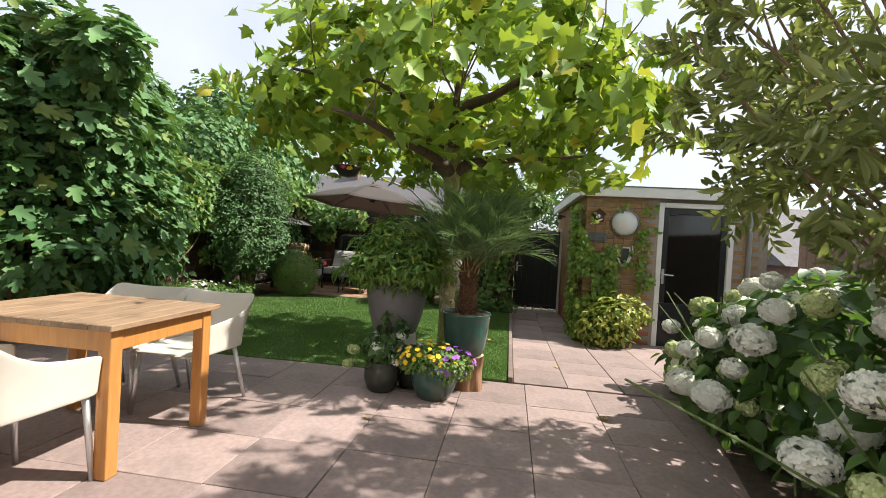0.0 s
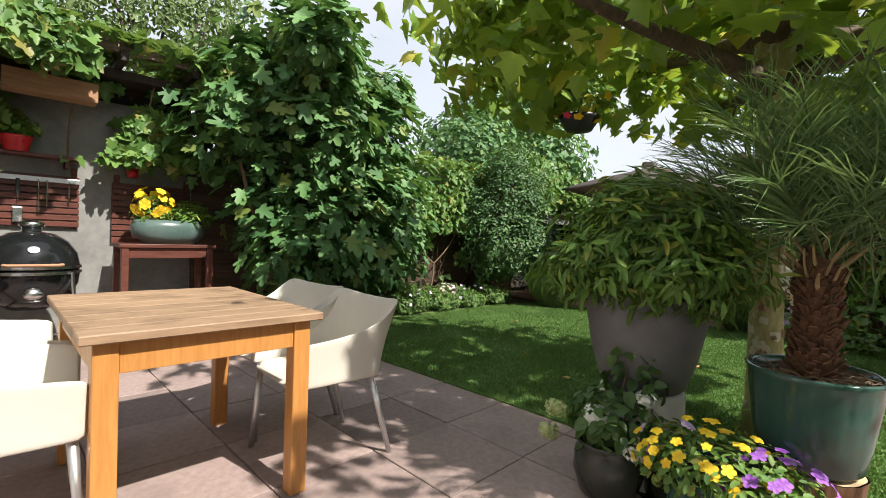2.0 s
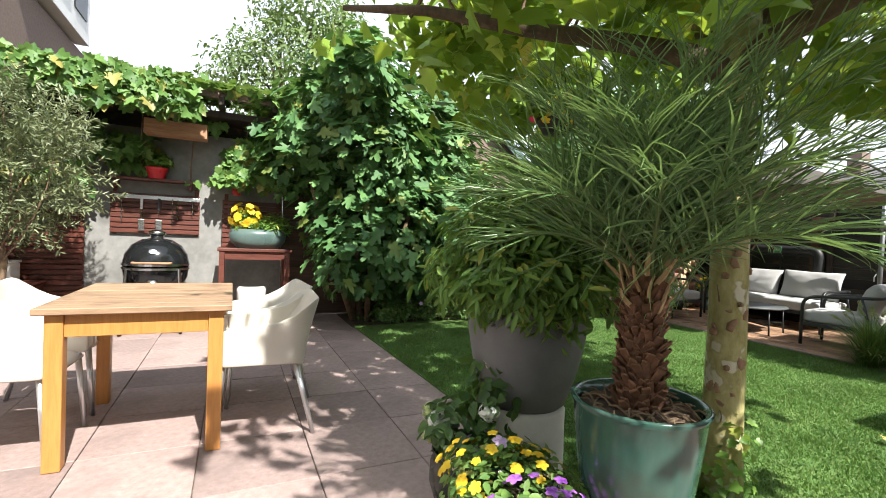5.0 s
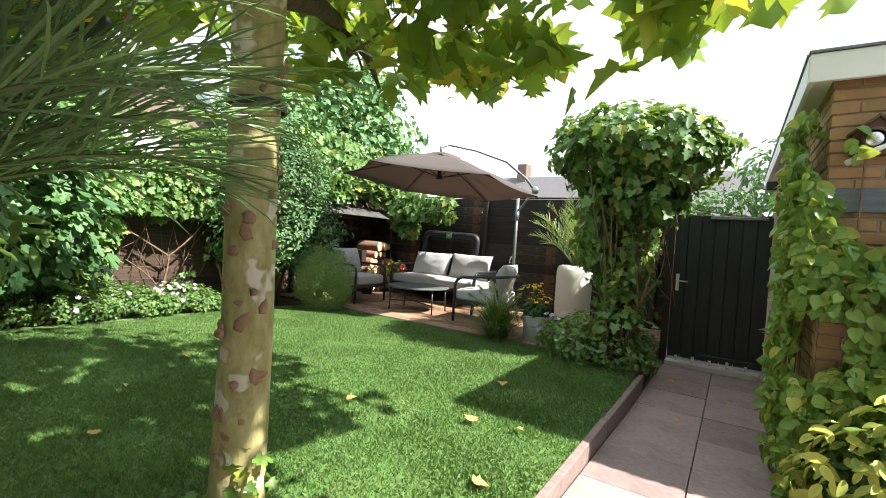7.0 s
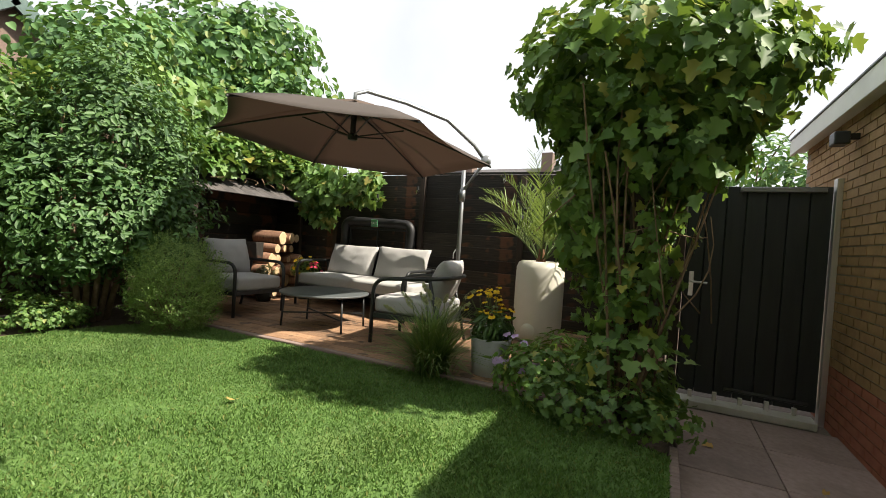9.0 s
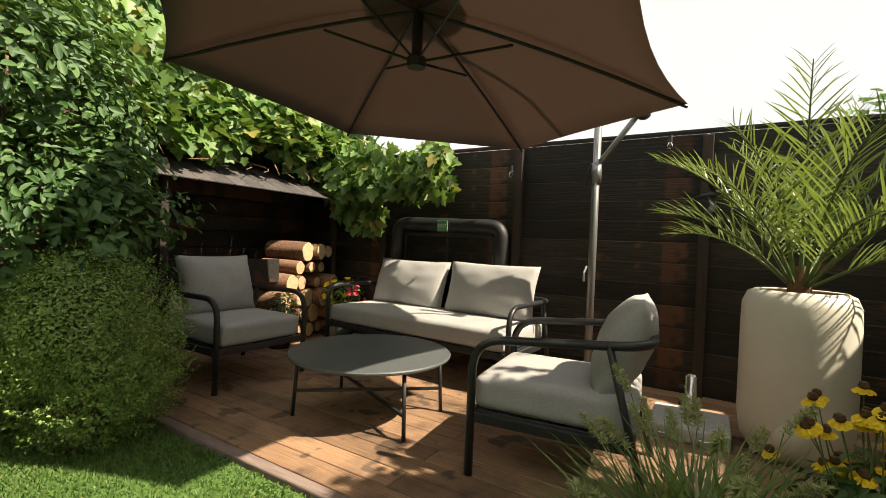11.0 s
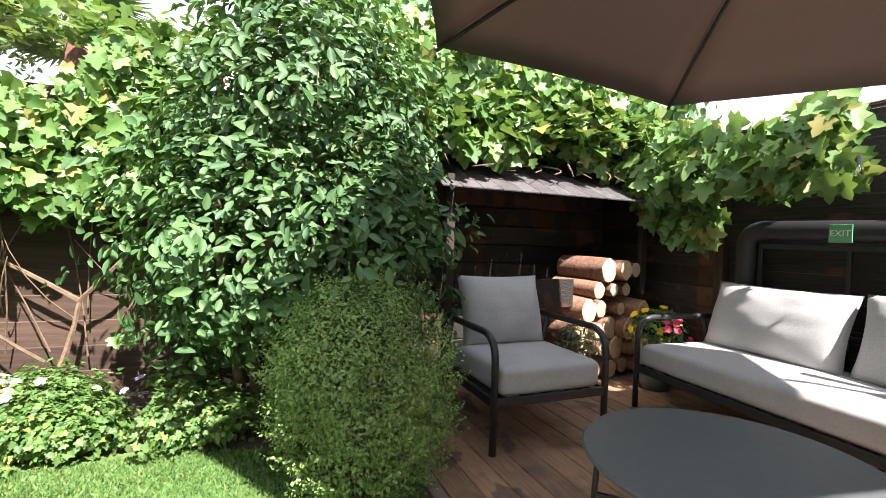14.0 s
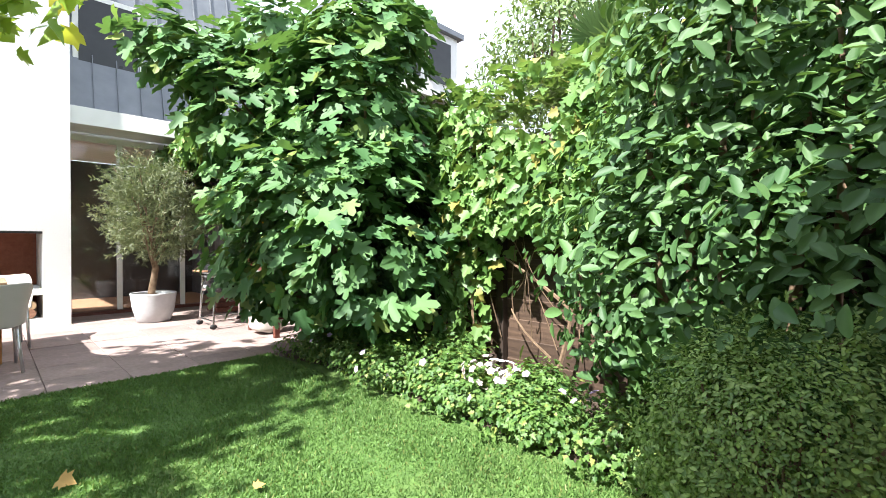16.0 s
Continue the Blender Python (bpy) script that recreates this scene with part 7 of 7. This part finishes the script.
for k in range(14):
    a, q = 2.4 * k, 0.03 + 0.014 * k
    e = Vector((q * math.cos(a), q * math.sin(a), 0.26 - 0.5 * q + 0.02 * (k % 3)))
    sm = part("stem", stalks([(e.x * 0.3, e.y * 0.3, 0.0)], [tuple(e)], 0.004, 0.01), "stem", spu)
    nl = 26
    t_ = rng.random(nl)
    ang = rng.uniform(0, 6.28, nl)
    pos = np.array([[e.x * (0.3 + 0.7 * u), e.y * (0.3 + 0.7 * u), e.z * u] for u in 0.45 + 0.55 * t_])
    out = np.stack([np.cos(ang), np.sin(ang), np.full(nl, 0.35)], 1)
    put_mesh("whorl", leaf_mesh("whorl", "lance", pos, np.stack([-np.cos(ang) * 0.4, -np.sin(ang) * 0.4, np.ones(nl)], 1), out, rng.uniform(0.05, 0.085, nl), "l_wall"), sm)
low = thing("ground_cover", pose(-0.3, 8.5, 0.015), "low dark green plants below the climber", "plant")
crown("foliage", [(0, 0, 0.12, 0.5, 0.28, 0.15), (0.1, 0.5, 0.15, 0.3, 0.4, 0.2), (-0.4, 0.2, 0.16, 0.3, 0.3, 0.2)], 1500, "vine", 0.05, "l_hop", low)
for k in range(8):
    part("stem", stalks([(rng.normal() * 0.2, rng.normal() * 0.1, 0)], [(rng.normal() * 0.3, rng.normal() * 0.2, 0.3)], 0.004, 0.03), "stem", low)
sf = pot("flower_pot", pose(-4.82, 10.85, DZ), wall_profile([(0.10, 0), (0.13, 0.1), (0.15, 0.36), (0.155, 0.37)], 0.014), "planter_green", "green pot of yellow and pink flowers beside the sofa", 0.34, 0.13)
crown("foliage", [(0, 0, 0.46, 0.2, 0.2, 0.14)], 500, "small", 0.045, "l_bed", sf)
for mt, n_, zz in (("yellow", 22, 0.50), ("red", 14, 0.44)):
    fp, fd = blob_cloud([(0.0 if mt == "yellow" else 0.1, -0.05, zz, 0.2, 0.2, 0.14)], n_, 0.1, 0, 0)
    petals("flower", fp, fd + np.array([0, -0.3, 0.3]), 0.027, 5, mt, sf)
lav = pot("grey_leaved_plant", pose(-4.98, 10.22, DZ), wall_profile([(0.09, 0), (0.11, 0.08), (0.12, 0.18)], 0.012), "dark_glaze", "grey-green bushy herb in a dark pot by the logs", 0.16, 0.1)
crown("foliage", [(0, 0, 0.32, 0.15, 0.15, 0.17)], 500, "thin", 0.07, "l_olive", lav, up=0.7, amount=-0.5)

# fallen leaves
for k, (x, y) in enumerate(((-1.35, 6.1), (-0.55, 6.35), (-0.3, 6.45), (-0.2, 5.75), (-2.6, 5.3), (-1.9, 4.9), (-0.75, 7.2), (-2.2, 7.5), (-3.0, 5.9), (0.45, 7.8), (0.75, 8.6), (0.6, 5.0), (-1.2, 5.2), (-3.6, 6.6), (0.3, 8.9), (-0.9, 3.0), (0.8, 3.5))):
    z = 0.045 if x < 0.04 and y > 4.2 else path_z(y) + 0.006
    fl_ = thing("fallen_leaf", pose(x, y, z), "curled yellow-brown fallen plane leaf", "leaf", "fallen leaves")
    put_mesh("blade", leaf_mesh("blade", "plane", np.zeros((1, 3)), np.array([[rng.normal() * 0.25, rng.normal() * 0.25, 1]]), np.array([[rng.normal(), rng.normal(), 0.05]]), [rng.uniform(0.05, 0.085)], "l_dry"), fl_)

# ---- trees beyond the fences ----
def far_tree(x, y, h, blobs, n, size, label, mat="l_far", kind="oval"):
    th = thing("tree", pose(x, y, 0), label, "tree")
    part("trunk", tube([(0, 0, -0.2), (0.05, 0, h * 0.35), (0, 0.05, h * 0.62)], [h * 0.022, h * 0.016, h * 0.005], 10), "limb", th, smooth=True)
    part("limb", stalks([(0, 0, h * 0.4 + 0.03 * h * k) for k in range(10)], [tuple(Vector(b[:3]) + Vector((rng.normal(), rng.normal(), rng.normal())) * b[3] * 0.4) for b in (blobs * 10)[:10]], 0.04, 0.3), "limb", th)
    crown("crown", blobs, n, kind, size, mat, th, up=0.3, rough=0.4, gap=0.05, deep=0.5)
    return th


far_tree(-11.0, 4.1, 6.0, [(0, 0, 5.0, 1.4, 1.5, 1.4), (0.2, 0.9, 5.6, 1.0, 1.0, 1.2), (0, -1.0, 4.6, 1.1, 1.1, 1.1), (0.1, 0.1, 6.4, 1.0, 1.2, 0.9)], 7500, 0.13, "tall light grey-green tree beyond the fence")
far_tree(-6.75, 9.2, 3.8, [(0, 0, 2.7, 0.85, 1.0, 1.1), (0.1, 1.2, 2.6, 0.75, 0.9, 1.0), (0.1, -0.6, 2.6, 0.65, 0.6, 0.8), (0, 0.3, 3.3, 0.7, 0.8, 0.55), (0.1, 2.0, 2.5, 0.8, 0.9, 0.9)], 5200, 0.12, "dense green shrub rising behind the fence", "l_fig", "broad")
far_tree(-7.4, 11.7, 5.4, [(0, 0, 3.2, 1.6, 1.6, 1.5), (1.1, -0.1, 2.7, 0.9, 1.0, 1.0), (-0.6, -0.3, 4.3, 1.2, 1.2, 0.9), (-1.3, -0.9, 3.3, 1.2, 1.2, 1.3), (0.3, 0.2, 4.5, 0.9, 0.9, 0.7), (0.4, -0.8, 3.9, 0.7, 0.7, 0.6)], 8200, 0.16, "tall broad-leaved tree behind the corner of the fence", "l_fig", "broad")
far_tree(2.5, 24, 4.5, [(0, 0, 3.8, 2.2, 1.8, 1.6), (1.5, 0, 3.2, 1.6, 1.5, 1.3), (-3.0, 1, 3.0, 1.8, 1.5, 1.1)], 2400, 0.3, "dark tree far behind the gate", "l_fig")
fp_tree = thing("fan_palm", pose(-7.7, 6.35, 0.0), "fan palm rising above the neighbouring fence", "palm")
part("trunk", tube([(0, 0, -0.05), (0.03, 0, 1.6), (0, 0, 2.95)], [0.11, 0.10, 0.09], 12), "palm_trunk", fp_tree, smooth=True)
LEAF["fan"] = (np.array([(-0.02, 0, 0), (0.02, 0, 0), (0.035, 0.5, 0), (0, 1, -0.12), (-0.035, 0.5, 0)], float), [[0, 1, 2, 3, 4]])
for k in range(22):
    a, el = 2.4 * k, radians(rng.uniform(-5, 75))
    d = Vector((math.cos(a) * math.cos(el), math.sin(a) * math.cos(el), math.sin(el)))
    o = Vector((0, 0, 2.95)) + d * 0.45
    st = part("leaf_stalk", stalks([(0, 0, 2.93)], [o], 0.011, 0.03), "stem", fp_tree)
    sd_ = d.cross(Vector((0, 0, 1))).normalized()
    nn = sd_.cross(d)
    ang = np.linspace(-2.0, 2.0, 26)
    tipv = np.array([list(d * math.cos(t) + sd_ * math.sin(t)) for t in ang])
    put_mesh("fan", leaf_mesh("fan", "fan", np.repeat(np.array([list(o)]), 26, axis=0), np.repeat(np.array([list(nn)]), 26, axis=0), tipv, 0.48 - 0.05 * np.abs(ang), "l_palm"), st)

# ---- paving slabs, deck boards and bricks ----
P = 0.5485
slab_src = box(-P / 2 + 0.0022, P / 2 - 0.0022, -0.2678, 0.2678, -0.03, 0, 0.003, 1)
me_slab = bpy.data.meshes.new("slab")
slab_src.to_mesh(me_slab)
slab_src.free()
me_slab.materials.append(M["slab"])
ix0, iy0 = 0.20, 4.18
for i in range(-11, 7):
    for j in range(-9, 0):
        x, y = ix0 + (i + 0.5) * P, iy0 + (j + 0.5) * 0.54
        if x < -5.75:
            continue
        shared("slab", me_slab, patio, pose(x, y, rng.normal() * 0.0012, rng.normal() * 0.12, rng.normal() * 0.12, 0))
b = box(-0.2435, 0.2435, -0.2678, 0.2678, -0.03, 0, 0.003, 1)
me_half = bpy.data.meshes.new("slab_half")
b.to_mesh(me_half)
b.free()
me_half.materials.append(M["slab"])
for j in range(11):
    y = 4.22 + 0.27 + j * 0.54
    if y > 9.75:
        break
    sl = math.degrees(math.atan((path_z(y + 0.27) - path_z(y - 0.27)) / 0.54))
    for x in (0.348, 0.84):
        shared("slab", me_half, path, pose(x, y, path_z(y) + rng.normal() * 0.001, sl, 0, 0))
for j in range(6):
    y = 4.22 + 0.27 + j * 0.54
    sl = math.degrees(math.atan((path_z(y + 0.27) - path_z(y - 0.27)) / 0.54))
    for i in range(6):
        shared("slab", me_slab, patio, pose(1.09 + (i + 0.5) * P, y, path_z(y) + rng.normal() * 0.001, sl, rng.normal() * 0.1, 0))
part("sand_bed", box(1.112, 4.2, 4.222, 7.0, -0.3, -0.125), "joint", patio)
part("path_bed", box(0.10, 1.11, 4.22, 5.6, -0.145, -0.06), "joint", path)

for k in range(17):
    y = 8.80 + 0.141 * (k + 0.5)
    xs = (-5.7, -3.6 + 0.9 * (k % 2), -0.58 if y < 10.25 else 0.02)
    for x0, x1 in zip(xs, xs[1:]):
        part("deck_board", box(x0 + 0.002, x1 - 0.002, y - 0.0675, y + 0.0675, 0.013, 0.034, 0.003, 1), "deck", deck)

BH, BW = 0.0665, 0.222
bk_src = box(-0.105, 0.105, -0.05, 0.05, -0.028, 0.028, 0.004, 1)
me_bk = bpy.data.meshes.new("brick")
bk_src.to_mesh(me_bk)
bk_src.free()
me_bk.materials.append(M["brick"])
bk_src = box(-0.105, 0.105, -0.05, 0.05, -0.028, 0.028, 0.004, 1)
me_br = bpy.data.meshes.new("brick_plinth")
bk_src.to_mesh(me_br)
bk_src.free()
me_br.materials.append(M["brick_red"])
rest, rest_red = bmesh.new(), bmesh.new()
for r_ in range(34):
    z = -0.15 + BH * (r_ + 0.5)
    red_ = z < 0.30
    off = (r_ % 2) * BW / 2
    for k in range(6):
        x = SX + 0.105 + k * BW + off - 0.0
        if x + 0.11 < 2.13:
            shared("brick", me_br if red_ else me_bk, shed, pose(x, SY + 0.048 + rng.normal() * 0.001, z))
    if off:                         # half bricks close the corner
        bq = rest_red if red_ else rest
        join(bq, box(SX - 0.002, SX + 0.105, SY - 0.002, SY + 0.098, z - 0.028, z + 0.028))
        join(bq, box(SX - 0.002, SX + 0.098, SY + 0.106, SY + 0.213, z - 0.028, z + 0.028))
    for k in range(1):
        x = 3.27 + k * BW + off
        join(rest_red if red_ else rest, box(x - 0.105, x + 0.105, SY - 0.0, SY + 0.049, z - 0.028, z + 0.028))
    for k in range(19):
        y = SY + 0.215 + k * BW + off
        if y > 10.9:
            continue
        if k < 5:
            shared("brick", me_br if red_ else me_bk, shed, pose(SX + 0.048 + rng.normal() * 0.001, y, z, 0, 0, 90))
        else:
            bq = rest_red if red_ else rest
            x0, x1 = SX - 0.002, SX + 0.048
            c = [bq.verts.new(p) for p in ((x0, y - 0.105, z - 0.028), (x0, y + 0.105, z - 0.028), (x0, y + 0.105, z + 0.028), (x0, y - 0.105, z + 0.028), (x1, y - 0.105, z - 0.028), (x1, y + 0.105, z - 0.028), (x1, y + 0.105, z + 0.028), (x1, y - 0.105, z + 0.028))]
            for f in ((3, 2, 1, 0), (0, 1, 5, 4), (1, 2, 6, 5), (2, 3, 7, 6), (3, 0, 4, 7)):
                bq.faces.new([c[i] for i in f])
tagged(part("brickwork", rest, "brick", shed), kind="stuff")
tagged(part("plinth_brickwork", rest_red, "brick_red", shed), kind="stuff")
